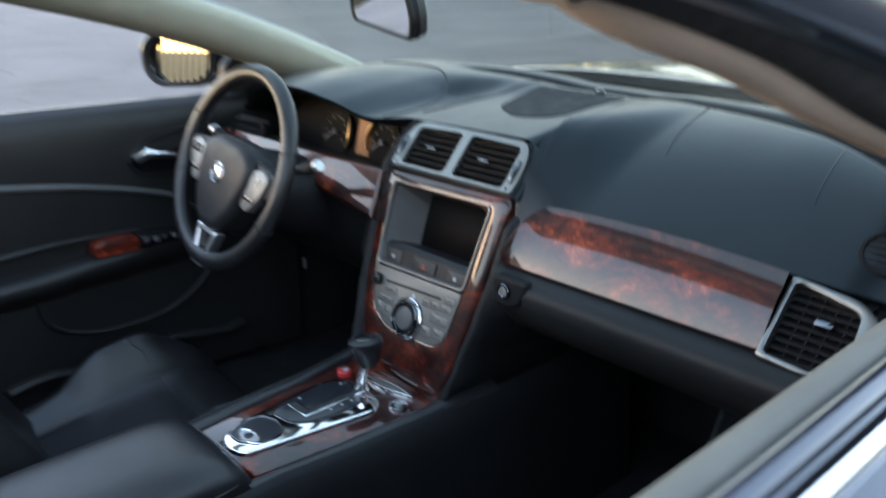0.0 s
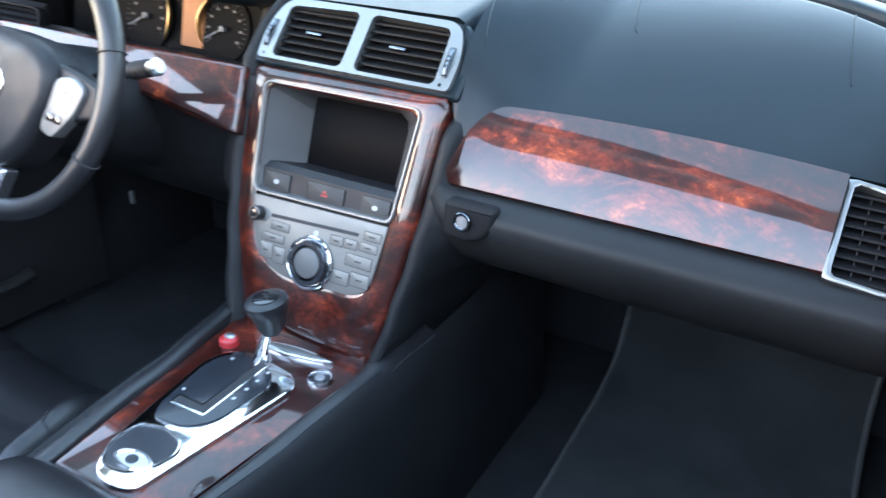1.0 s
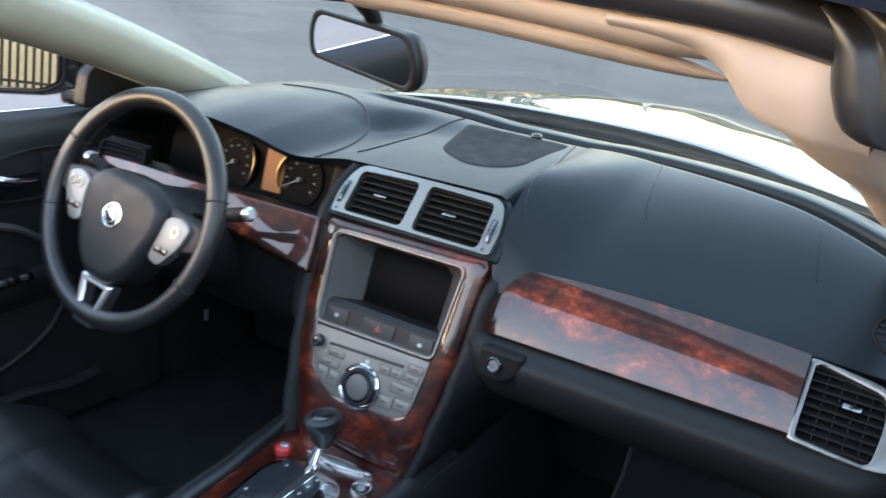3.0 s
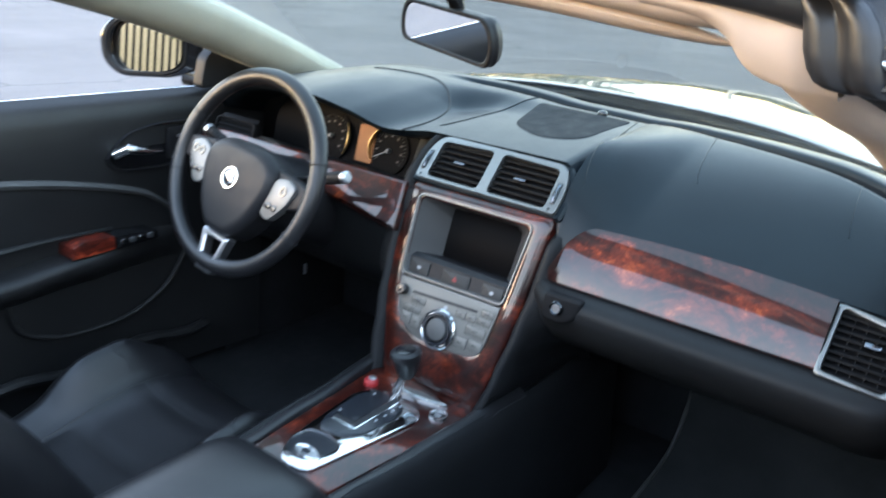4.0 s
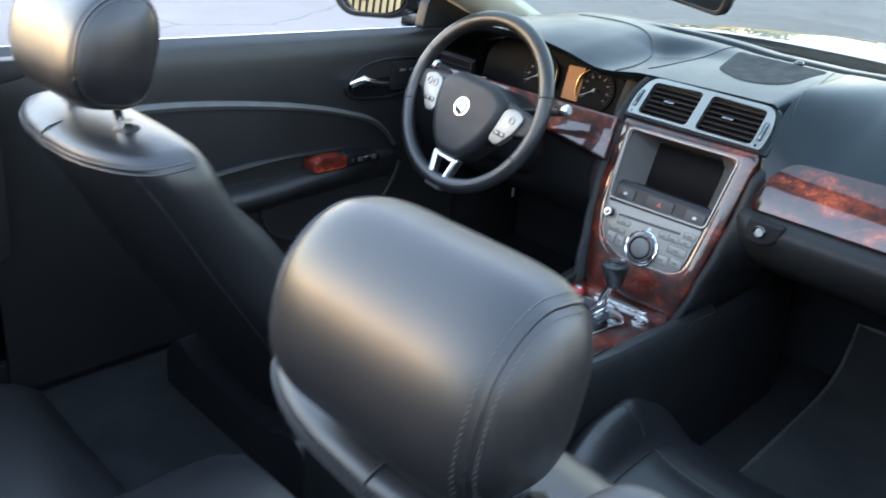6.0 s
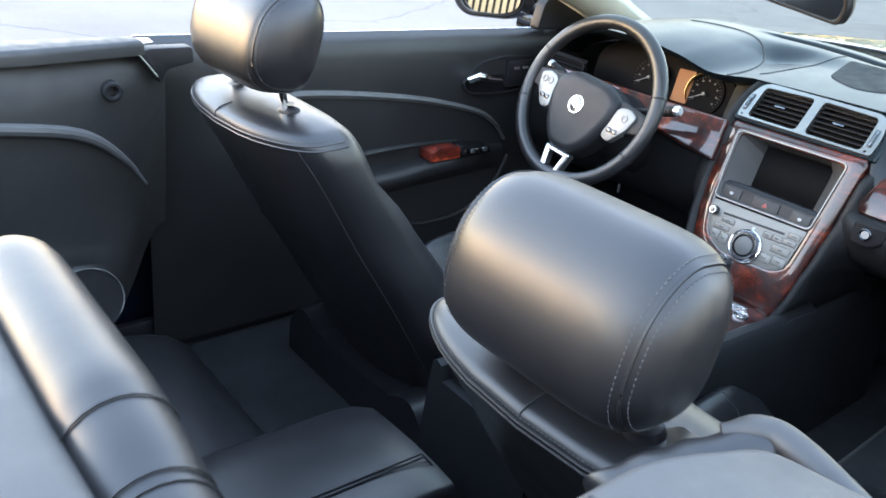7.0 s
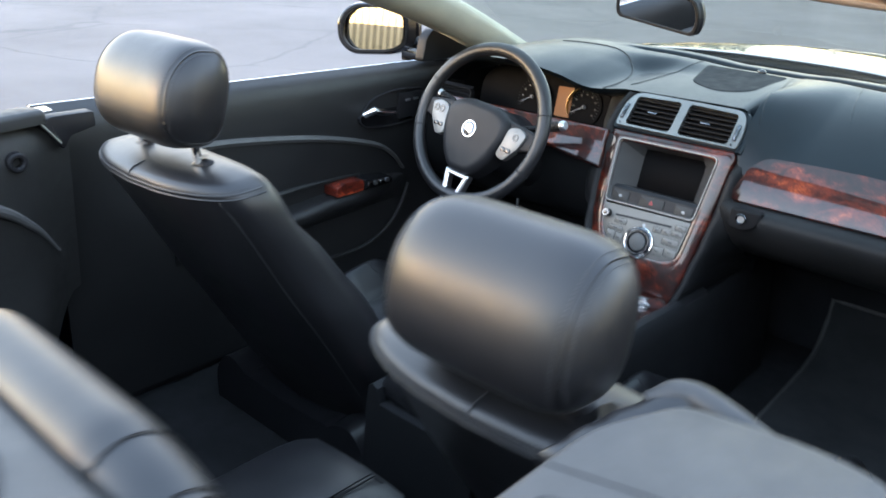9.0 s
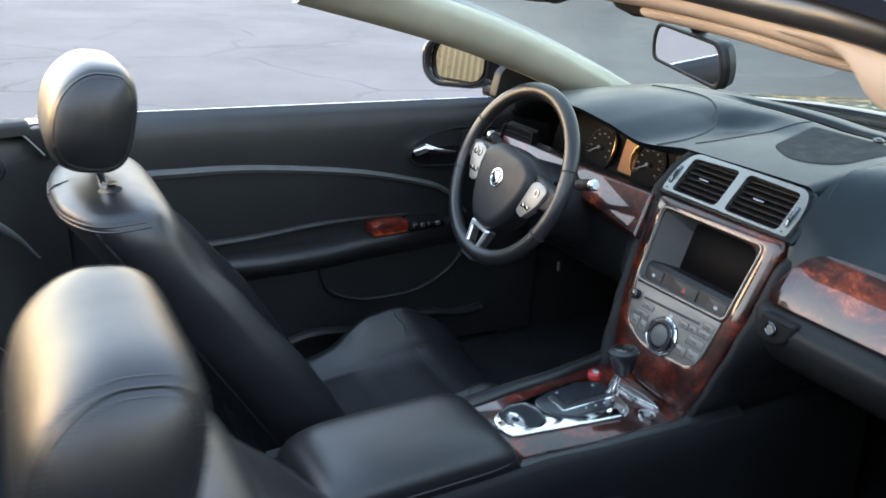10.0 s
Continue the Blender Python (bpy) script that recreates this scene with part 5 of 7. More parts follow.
# ---- steering wheel ----
def steering():
    sw = thing("steering_wheel", "black leather and satin silver steering wheel", "steering wheel", at=(-0.386, 0.80, 0.75))
    m = basis((-0.386, 0.690, 0.800), (0, 0.387, 0.922), (0, -0.922, 0.387))
    col = m.copy()
    m = m @ pose(0, 0, 0, 0, 0, -6)
    R = 0.171
    bm = bmesh.new()
    tube(bm, [m @ Vector((R * math.cos(a), R * math.sin(a), 0)) for a in [2 * math.pi * k / 72 for k in range(72)]], 0.0155, 14, True, 0.92, up=m.to_3x3() @ Vector((0, 0, 1)))
    rim = part("rim", bm, SEAT, sw, "black leather-wrapped rim")
    for a in (158, 197, 22, -22):
        a = radians(a)
        bm = bmesh.new()
        c, t = Vector((R * math.cos(a), R * math.sin(a), 0)), Vector((-math.sin(a), math.cos(a), 0))
        rr = [m @ (c + (Vector((math.cos(a), math.sin(a), 0)) * math.cos(q) + Vector((0, 0, 1)) * math.sin(q)) * 0.0158) for q in [2 * math.pi * k / 16 for k in range(16)]]
        tube(bm, rr, 0.0011, 5, True)
        part("seam_ring", bm, RUBBER, rim)
    # hub pad
    bm = bmesh.new()
    o = rpoly([(-0.030, -0.118), (0.030, -0.118), (0.066, -0.082), (0.092, -0.018), (0.091, 0.028), (0.050, 0.050), (-0.050, 0.050), (-0.091, 0.028), (-0.092, -0.018), (-0.066, -0.082)], [0.02, 0.02, 0.04, 0.04, 0.025, 0.04, 0.04, 0.025, 0.04, 0.04], 5)
    prism(bm, o, 0.020, -0.035, m, 0.020, 7)
    hub = part("hub", bm, PLASTIC, sw, "black airbag pad")
    bm = bmesh.new()
    ring(bm, ellipse(-0.004, -0.017, 0.0195, 0.0195, 32), ellipse(-0.004, -0.017, 0.0165, 0.0165, 32), 0.0225, 0.012, m, 0.001)
    em = part("emblem_ring", bm, CHROME, hub, "round silver emblem")
    bm = bmesh.new()
    prism(bm, ellipse(-0.004, -0.017, 0.0168, 0.0168, 28), 0.0212, 0.012, m, 0.001)
    part("emblem_disc", bm, SMOKE, em)
    bm = bmesh.new()
    prism(bm, rpoly([(-0.013, -0.021), (-0.005, -0.030), (0.006, -0.024), (0.006, -0.008), (-0.003, -0.004), (-0.012, -0.010)], 0.003), 0.0245, 0.0205, m, 0.0008)
    part("emblem_relief", bm, CHROME, em)
    # side spokes with button pads
    for s in (-1, 1):
        bm = bmesh.new()
        o = [(s * 0.066, -0.040), (s * 0.100, -0.040), (s * 0.138, -0.022), (s * 0.166, -0.016), (s * 0.166, 0.020), (s * 0.138, 0.026), (s * 0.066, 0.034)]
        o = rpoly(o if s > 0 else o[::-1], 0.012, 4)
        prism(bm, o, 0.004, -0.018, m, 0.005, 3)
        part("spoke", bm, PLASTIC, sw, "black side spoke")
        bm = bmesh.new()
        o = [(s * 0.080, -0.050), (s * 0.104, -0.056), (s * 0.132, -0.020), (s * 0.142, 0.014), (s * 0.116, 0.024), (s * 0.090, 0.016)]
        o = rpoly(o if s > 0 else o[::-1], 0.010, 4)
        prism(bm, o, 0.011, -0.005, m, 0.003)
        pad = part("button_pad", bm, SATIN, sw, "satin silver button plate")
        spots = [(0.107, 0.003), (0.124, 0.003)] if s < 0 else [(0.117, 0.001)]
        for x, y in spots:
            bm = bmesh.new()
            ring(bm, ellipse(s * x, y, 0.0075, 0.0085, 18), ellipse(s * x, y, 0.0045, 0.0050, 18), 0.0125, 0.008, m)
            part("round_button", bm, GLOSS, pad)
        for x in (0.096, 0.110):
            bm = bmesh.new()
            prism(bm, rpoly([(s * x - 0.0062, -0.036), (s * x + 0.0062, -0.036), (s * x + 0.0062, -0.026), (s * x - 0.0062, -0.026)], 0.003), 0.0128, 0.008, m, 0.001)
            part("bar_button", bm, GLOSS, pad)
    # lower open spoke
    bm = bmesh.new()
    ring(bm, rpoly([(-0.021, -0.188), (0.021, -0.188), (0.036, -0.116), (-0.036, -0.116)], 0.004), rpoly([(-0.012, -0.168), (0.012, -0.168), (0.021, -0.126), (-0.021, -0.126)], 0.003), 0.010, -0.010, m, 0.003)
    lower = part("lower_spoke", bm, BADGE, sw, "satin silver open lower spoke")
    bm = bmesh.new()
    box(bm, (0, -0.173, 0.0102), (0.014, 0.006, 0.0005), 0.0, m)
    part("spoke_marking", bm, MARK, lower, smooth=False)
    # column shroud and stalks
    bm = bmesh.new()
    loft(bm, [[col @ Vector((w * math.cos(2 * math.pi * k / 24), h * math.sin(2 * math.pi * k / 24) - 0.02, z)) for k in range(24)] for z, w, h in ((-0.030, 0.060, 0.055), (-0.055, 0.075, 0.068), (-0.13, 0.080, 0.075), (-0.24, 0.085, 0.080))])
    part("column_shroud", bm, PLASTIC, sw, "black steering column shroud")
    for s, tip in ((1, (-0.196, 0.752, 0.823)), (-1, (-0.565, 0.752, 0.835))):
        bm = bmesh.new()
        a = col @ Vector((s * 0.05, 0.012, -0.07))
        b = Vector(tip)
        tube(bm, [a, a.lerp(b, 0.5), a.lerp(b, 0.62), a.lerp(b, 0.64), a.lerp(b, 0.93)], [0.006, 0.007, 0.008, 0.0105, 0.010], 12)
        st = part("stalk", bm, PLASTIC, sw, "black control stalk")
        bm = bmesh.new()
        tube(bm, [a.lerp(b, 0.92), a.lerp(b, 0.97), b], [0.0108, 0.0112, 0.008], 14)
        part("stalk_tip", bm, BADGE, st, "silver stalk tip")
        bm = bmesh.new()
        for k in range(4):
            q = a.lerp(b, 0.67 + 0.055 * k)
            tube(bm, [q, q + (b - a).normalized() * 0.004], 0.0112, 12)
        part("stalk_rib", bm, RUBBER, st)
    # key in the column
    bm = bmesh.new()
    box(bm, (-0.343, 0.80, 0.600), (0.004, 0.006, 0.020), 0.001)
    part("hanging_tab", bm, BADGE, sw, "small bright tab under the column")


steering()


# ---- centre console ----
def console():
    con = thing("centre_console", "centre console with burl wood, chrome shifter gate and leather armrest", "centre console", at=(0, 0.4, 0.22))
    I = Matrix.Identity(4)
    z0 = 0.508
    # leather-sided body with raised rails
    bm = bmesh.new()
    rows = []
    for k in range(21):
        t = k / 20
        y = lerp(0.10, 1.16, t)
        w = table(y, [(0.1, 0.104), (0.42, 0.105), (0.60, 0.119), (0.76, 0.132), (0.86, 0.145)])
        zt = table(y, [(0.10, 0.505), (0.40, 0.506), (0.46, 0.511), (0.60, 0.510), (0.76, 0.515), (0.86, 0.518)])
        rows.append([(-w - 0.03, y, 0.22), (-w - 0.012, y, zt - 0.05), (-w - 0.006, y, zt - 0.004), (-w + 0.004, y, zt + 0.003), (-w + 0.016, y, zt - 0.003), (-w + 0.02, y, zt - 0.03),
                     (w - 0.02, y, zt - 0.03), (w - 0.016, y, zt - 0.003), (w - 0.004, y, zt + 0.003), (w + 0.006, y, zt - 0.004), (w + 0.012, y, zt - 0.05), (w + 0.03, y, 0.22)])
    loft(bm, rows)
    part("console_body", bm, LOWER, con, "black leather console sides", angle=50)
    # padded leather rails beside the veneer
    for sx in (-1, 1):
        rings_ = []
        for k in range(25):
            y = lerp(0.425, 0.83, k / 24)
            xin = table(y, [(0.42, 0.079), (0.58, 0.092), (0.745, 0.107), (0.86, 0.116)])
            xout = table(y, [(0.42, 0.110), (0.60, 0.124), (0.76, 0.137), (0.86, 0.148)])
            zt = table(y, [(0.42, 0.510), (0.60, 0.513), (0.70, 0.517), (0.78, 0.524), (0.86, 0.530)])
            rings_.append([(sx * lerp(xin, xout, f), y, zt + dz) for f, dz in ((0.0, -0.030), (0.0, -0.003), (0.10, 0.0), (0.30, 0.0015), (0.55, 0.0), (0.80, -0.004), (0.95, -0.010), (1.0, -0.018), (1.0, -0.040))])
        bm = bmesh.new()
        loft(bm, rings_)
        rl = part("console_rail", bm, SEAT, con, "padded black leather rail with a stitched edge", angle=60)
        bm = bmesh.new()
        tube(bm, [Vector(r[6]) + Vector((0, 0, 0.0006)) for r in rings_], 0.0011, 5)
        part("piping", bm, RUBBER, rl)
    # veneer top
    o = rpoly([(-0.076, 0.442), (0.076, 0.442), (0.090, 0.58), (0.105, 0.745), (0.108, 0.790), (-0.108, 0.790), (-0.105, 0.745), (-0.090, 0.58)], 0.006, 3)
    bm = bmesh.new()
    prism(bm, o, z0, z0 - 0.03, I, 0.003)
    part("veneer_top", bm, WOOD, con, "lacquered burl console top")
    # chrome gate plate
    o = rpoly([(0.006, 0.444), (0.030, 0.452), (0.046, 0.56), (0.060, 0.655), (0.044, 0.676), (-0.012, 0.684), (-0.034, 0.685), (-0.056, 0.672), (-0.066, 0.642), (-0.060, 0.591), (-0.052, 0.524), (-0.046, 0.484), (-0.027, 0.449)], [0.015, 0.012, 0.03, 0.012, 0.012, 0.02, 0.01, 0.015, 0.02, 0.03, 0.03, 0.03, 0.015], 4)
    bm = bmesh.new()
    prism(bm, o, z0 + 0.007, z0 - 0.005, I, 0.003, 3)
    plate = part("gate_plate", bm, CHROME, con, "polished chrome shifter surround")
    o = rpoly([(0.006, 0.537), (0.031, 0.562), (0.039, 0.640), (0.029, 0.665), (-0.005, 0.675), (-0.028, 0.680), (-0.052, 0.666), (-0.062, 0.642), (-0.056, 0.592), (-0.050, 0.553), (-0.038, 0.533)], [0.015, 0.02, 0.015, 0.012, 0.02, 0.008, 0.012, 0.02, 0.03, 0.02, 0.008], 4)
    o = [(-0.009 + (x + 0.009) * 0.90, 0.606 + (y - 0.606) * 0.95) for x, y in o]
    bm = bmesh.new()
    prism(bm, o, z0 + 0.0095, z0 + 0.003, I, 0.001)
    gate = part("gate_insert", bm, GATE, plate, "slate black shift gate")
    e = 0.0024
    slot = [(-0.0025, 0.577), (-0.037, 0.577), (-0.037, 0.5665), (0.008, 0.5665), (0.008, 0.672), (-0.0025, 0.672)]
    wide = [(-0.0025 - e, 0.577 + e), (-0.037 - e, 0.577 + e), (-0.037 - e, 0.5665 - e), (0.008 + e, 0.5665 - e), (0.008 + e, 0.672 + e), (-0.0025 - e, 0.672 + e)]
    bm = bmesh.new()
    prism(bm, rpoly(wide, [0.0005, 0.003, 0.003, 0.003, 0.003, 0.003], 3), z0 + 0.0101, z0 + 0.006, I, 0.0004)
    part("gate_edge", bm, CHROME, gate, "chrome edge of the shift slot")
    bm = bmesh.new()
    prism(bm, rpoly(slot, [0.0005, 0.002, 0.002, 0.002, 0.002, 0.002], 3), z0 + 0.0105, z0 + 0.006, I)
    part("gate_slot", bm, RUBBER, gate, "black shift slot")
    bm = bmesh.new()
    for x, y in ((0.018, 0.660), (0.018, 0.642), (0.018, 0.624), (0.017, 0.604), (-0.042, 0.588), (-0.036, 0.660)):
        box(bm, (x, y, z0 + 0.0097), (0.004, 0.004, 0.0003), 0.0)
    tagged(part("gate_marking", bm, MARK, gate, smooth=False), kind="stuff")
    # rounded well at the rear of the plate
    well_o = [(0.003, 0.463), (0.021, 0.482), (0.027, 0.507), (0.018, 0.522), (-0.011, 0.530), (-0.040, 0.521), (-0.042, 0.489), (-0.026, 0.462)]
    o = rpoly(well_o, 0.010, 5)
    out = [((x + 0.0085) * 1.10 - 0.0085, (y - 0.495) * 1.10 + 0.495) for x, y in o]
    bm = bmesh.new()
    ring(bm, out, o, z0 + 0.0095, z0 + 0.002, I, 0.002)
    well = part("well_rim", bm, CHROME, plate, "chrome rim of the rear well")
    bm = bmesh.new()
    prism(bm, o, z0 + 0.0074, z0, I)
    part("well_floor", bm, GATE, well, "gloss black well")
    lens = [(-0.001 + 0.026 * math.cos(a_), 0.479 + 0.0125 * math.sin(a_) * abs(math.sin(a_)) ** 0.35) for a_ in [2 * math.pi * k / 32 for k in range(32)]]
    lens_in = [(-0.001 + (x + 0.001) * 0.80, 0.479 + (y - 0.479) * 0.74) for x, y in lens]
    bm = bmesh.new()
    ring(bm, lens, lens_in, z0 + 0.0105, z0 + 0.004, I, 0.001)
    b_ = part("well_button", bm, CHROME, well, "eye-shaped chrome button rim")
    bm = bmesh.new()
    prism(bm, lens_in, z0 + 0.009, z0 + 0.004, I)
    part("button_face", bm, BADGE, b_)
    bm = bmesh.new()
    prism(bm, ellipse(-0.003, 0.479, 0.007, 0.0065, 18), z0 + 0.0102, z0 + 0.006, I, 0.0006)
    part("button_mark", bm, GATE, b_, smooth=False)
    # shift lever
    lever = thing("gear_lever", "black leather gear knob on a chrome stem", "gear lever", at=(-0.005, 0.676, z0))
    bm = bmesh.new()
    tube(bm, [(-0.006, 0.678, z0 + 0.004), (-0.003, 0.676, z0 + 0.022), (0.002, 0.680, z0 + 0.045), (0.004, 0.683, z0 + 0.062)], [0.012, 0.008, 0.0065, 0.008], 12)
    part("stem", bm, CHROME, lever, "chrome stem")
    bm = bmesh.new()
    loft(bm, [[(0.006 + rx * math.cos(a), 0.685 + sh + ry * math.sin(a), z0 + z) for a in [2 * math.pi * k / 20 for k in range(20)]] for z, rx, ry, sh in
              ((0.048, 0.011, 0.012, 0.0), (0.058, 0.016, 0.018, 0.0), (0.075, 0.020, 0.024, -0.001), (0.088, 0.023, 0.029, -0.004), (0.094, 0.0215, 0.028, -0.005), (0.097, 0.016, 0.021, -0.005))])
    kn = part("knob", bm, SEAT, lever, "black leather gear knob")
    bm = bmesh.new()
    prism(bm, ellipse(0.006, 0.681, 0.014, 0.019, 24), z0 + 0.0985, z0 + 0.094, I, 0.001)
    part("knob_cap", bm, GLOSS, kn, "gloss black knob cap")
    # red button, start button, bright lid
    bm = bmesh.new()
    prism(bm, ellipse(-0.071, 0.692, 0.0125, 0.0115, 24), z0 + 0.010, z0, I, 0.004, 3)
    rb = part("red_button", bm, RED, con, "red button with a pale cap")
    bm = bmesh.new()
    prism(bm, ellipse(-0.071, 0.694, 0.008, 0.006, 18), z0 + 0.0125, z0 + 0.008, I, 0.002)
    part("button_cap", bm, BADGE, rb)
    bm = bmesh.new()
    ring(bm, ellipse(0.070, 0.690, 0.0155, 0.015, 28), ellipse(0.070, 0.690, 0.0115, 0.011, 28), z0 + 0.006, z0 - 0.002, I, 0.002)
    sb = part("start_ring", bm, CHROME, con, "chrome ring of the start button")
    bm = bmesh.new()
    prism(bm, ellipse(0.070, 0.690, 0.0112, 0.0107, 24), z0 + 0.0040, z0, I, 0.001)
    part("start_button", bm, GATE, sb, "dark start button")
    bm = bmesh.new()
    prism(bm, ellipse(0.070, 0.690, 0.006, 0.0055, 18), z0 + 0.0048, z0, I, 0.0005)
    part("start_mark", bm, BADGE, sb, smooth=False)
    bm = bmesh.new()
    leaf = [(lerp(-0.044, 0.066, k / 20), 0.0095 * math.sin(math.pi * k / 20) ** 0.8) for k in range(21)]
    o = [(x, 0.709 + 0.10 * (x + 0.044) - h) for x, h in leaf] + [(x, 0.709 + 0.10 * (x + 0.044) + h) for x, h in leaf[-2:0:-1]]
    prism(bm, o, z0 + 0.0065, z0 - 0.002, I, 0.001)
    lid = part("bright_lid", bm, CHROME, con, "leaf-shaped chrome lid")
    bm = bmesh.new()
    prism(bm, [(0.011 + (x - 0.011) * 0.86, 0.7145 + (y - 0.7145) * 0.62) for x, y in o], z0 + 0.0075, z0, I, 0.001)
    part("lid_inlay", bm, SILVER, lid)
    # armrest
    arm = thing("armrest", "black leather centre armrest lid", "armrest", at=(0, 0.27, 0.49))
    bm = bmesh.new()
    rings_ = []
    for k in range(21):
        t = k / 20
        y = lerp(0.115, 0.432, t)
        e = (1 - abs(2 * t - 1) ** 5) ** (1 / 2.4) if 0 < t < 1 else 0.30
        w = 0.100 * (0.88 + 0.12 * e)
        h = 0.055 * e + 0.004
        rings_.append([(w * math.copysign(abs(math.cos(a)) ** 0.50, math.cos(a)), y, 0.500 + h * math.copysign(abs(math.sin(a)) ** 0.62, math.sin(a))) for a in [2 * math.pi * (q + 0.5) / 28 for q in range(28)]])
    loft(bm, rings_)
    a_ = part("lid", bm, SEAT, arm, "soft black leather lid", angle=60)
    bm = bmesh.new()
    loop = [(0.1005 * c, 0.274 + 0.158 * s, 0.520) for c, s in [(math.copysign(abs(math.cos(a)) ** 0.3, math.cos(a)), math.copysign(abs(math.sin(a)) ** 0.3, math.sin(a))) for a in [2 * math.pi * k / 60 for k in range(60)]]]
    tube(bm, loop, 0.0014, 5, True)
    part("lid_seam", bm, SEAT, arm)
    bm = bmesh.new()
    box(bm, (-0.03, 0.437, 0.506), (0.050, 0.006, 0.004), 0.001)
    part("lid_catch", bm, BADGE, arm, "small bright catch")


console()


# ---- seats ----
def headrest(parent, c, lift, w=0.110, tilt=-8):
    """A padded head restraint round c, on two posts."""
    m = pose(c[0], c[1], c[2], tilt, 0, 0)

    def prof(s, grow=0.0):
        pts = []
        n = 44
        for k in range(n):
            a = 2 * math.pi * k / n
            ca, sa = math.cos(a), math.sin(a)
            y = 0.060 * math.copysign(abs(ca) ** 0.80, ca)
            z = 0.080 * math.copysign(abs(sa) ** 0.72, sa)
            y *= 1 - 0.24 * max(0.0, z / 0.08) ** 2
            y += 0.012 * (z / 0.083) ** 2 * (1 if ca > 0 else 0.2) + 0.008 * (z / 0.083)
            pts.append((y * s + grow * ca, z * s + grow * sa))
        return pts
    bm = bmesh.new()
    rings_ = []
    n = 44
    for k in range(n + 1):
        u = -1 + 2 * k / n
        u = math.sin(u * math.pi / 2)
        x = u * 0.126
        s = max(0.0003, (1 - abs(u) ** 6.0)) ** (1 / 2.2)
        seam = 1.0 - 0.012 * math.exp(-((abs(x) - w + 0.008) / 0.0025) ** 2)
        rings_.append([m @ Vector((x, y, z)) for y, z in prof(s * seam)])
    loft(bm, rings_)
    hr = part("head_restraint", bm, SEAT, parent, "padded black leather head restraint", angle=70)
    for sx in (-1, 1):
        u = (w - 0.008) / 0.126
        s = max(0.03, (1 - u ** 6.0)) ** (1 / 2.2)
        for dx, nm in ((-0.006, "stitching"), (0.006, "stitching")):
            uu = (w - 0.008 + dx * 1.0) / 0.126
            ss = max(0.03, (1 - uu ** 6.0)) ** (1 / 2.2)
            bm = bmesh.new()
            loop = [m @ Vector((sx * uu * 0.126, y, z)) for y, z in prof(ss, 0.0008)]
            ctr = m @ Vector((sx * uu * 0.126, 0, 0))
            stitches(bm, loop + loop[:1], [(p - ctr).normalized() for p in loop], 0.0030, 0.0019, 0.00055, 0.0001)
            tagged(part("stitching", bm, THREAD, hr, "dark grey double stitching"), kind="stuff")
        bm = bmesh.new()
        tube(bm, [m @ Vector((sx * (w - 0.008), y, z)) for y, z in prof(s, -0.0006)], 0.0018, 5, True)
        part("seam", bm, SEAT, hr)
    for sx in (-1, 1):
        bm = bmesh.new()
        a = m @ Vector((sx * 0.084, 0.004, -0.05))
        b = a + Vector((0, 0.012, -0.05 - lift))
        tube(bm, [a, b], 0.0062, 12)
        part("post", bm, CHROME, hr, "polished steel post")
        bm = bmesh.new()
        base = Vector((c[0] + sx * 0.084, c[1] + 0.012, c[2] - 0.083 - lift))
        tube(bm, [base + Vector((0, 0.003, -0.014)), base, base + Vector((0, 0, 0.010))], [0.020, 0.017, 0.012], 18)
        part("post_guide", bm, PLASTIC, parent, "black post collar")
    return hr


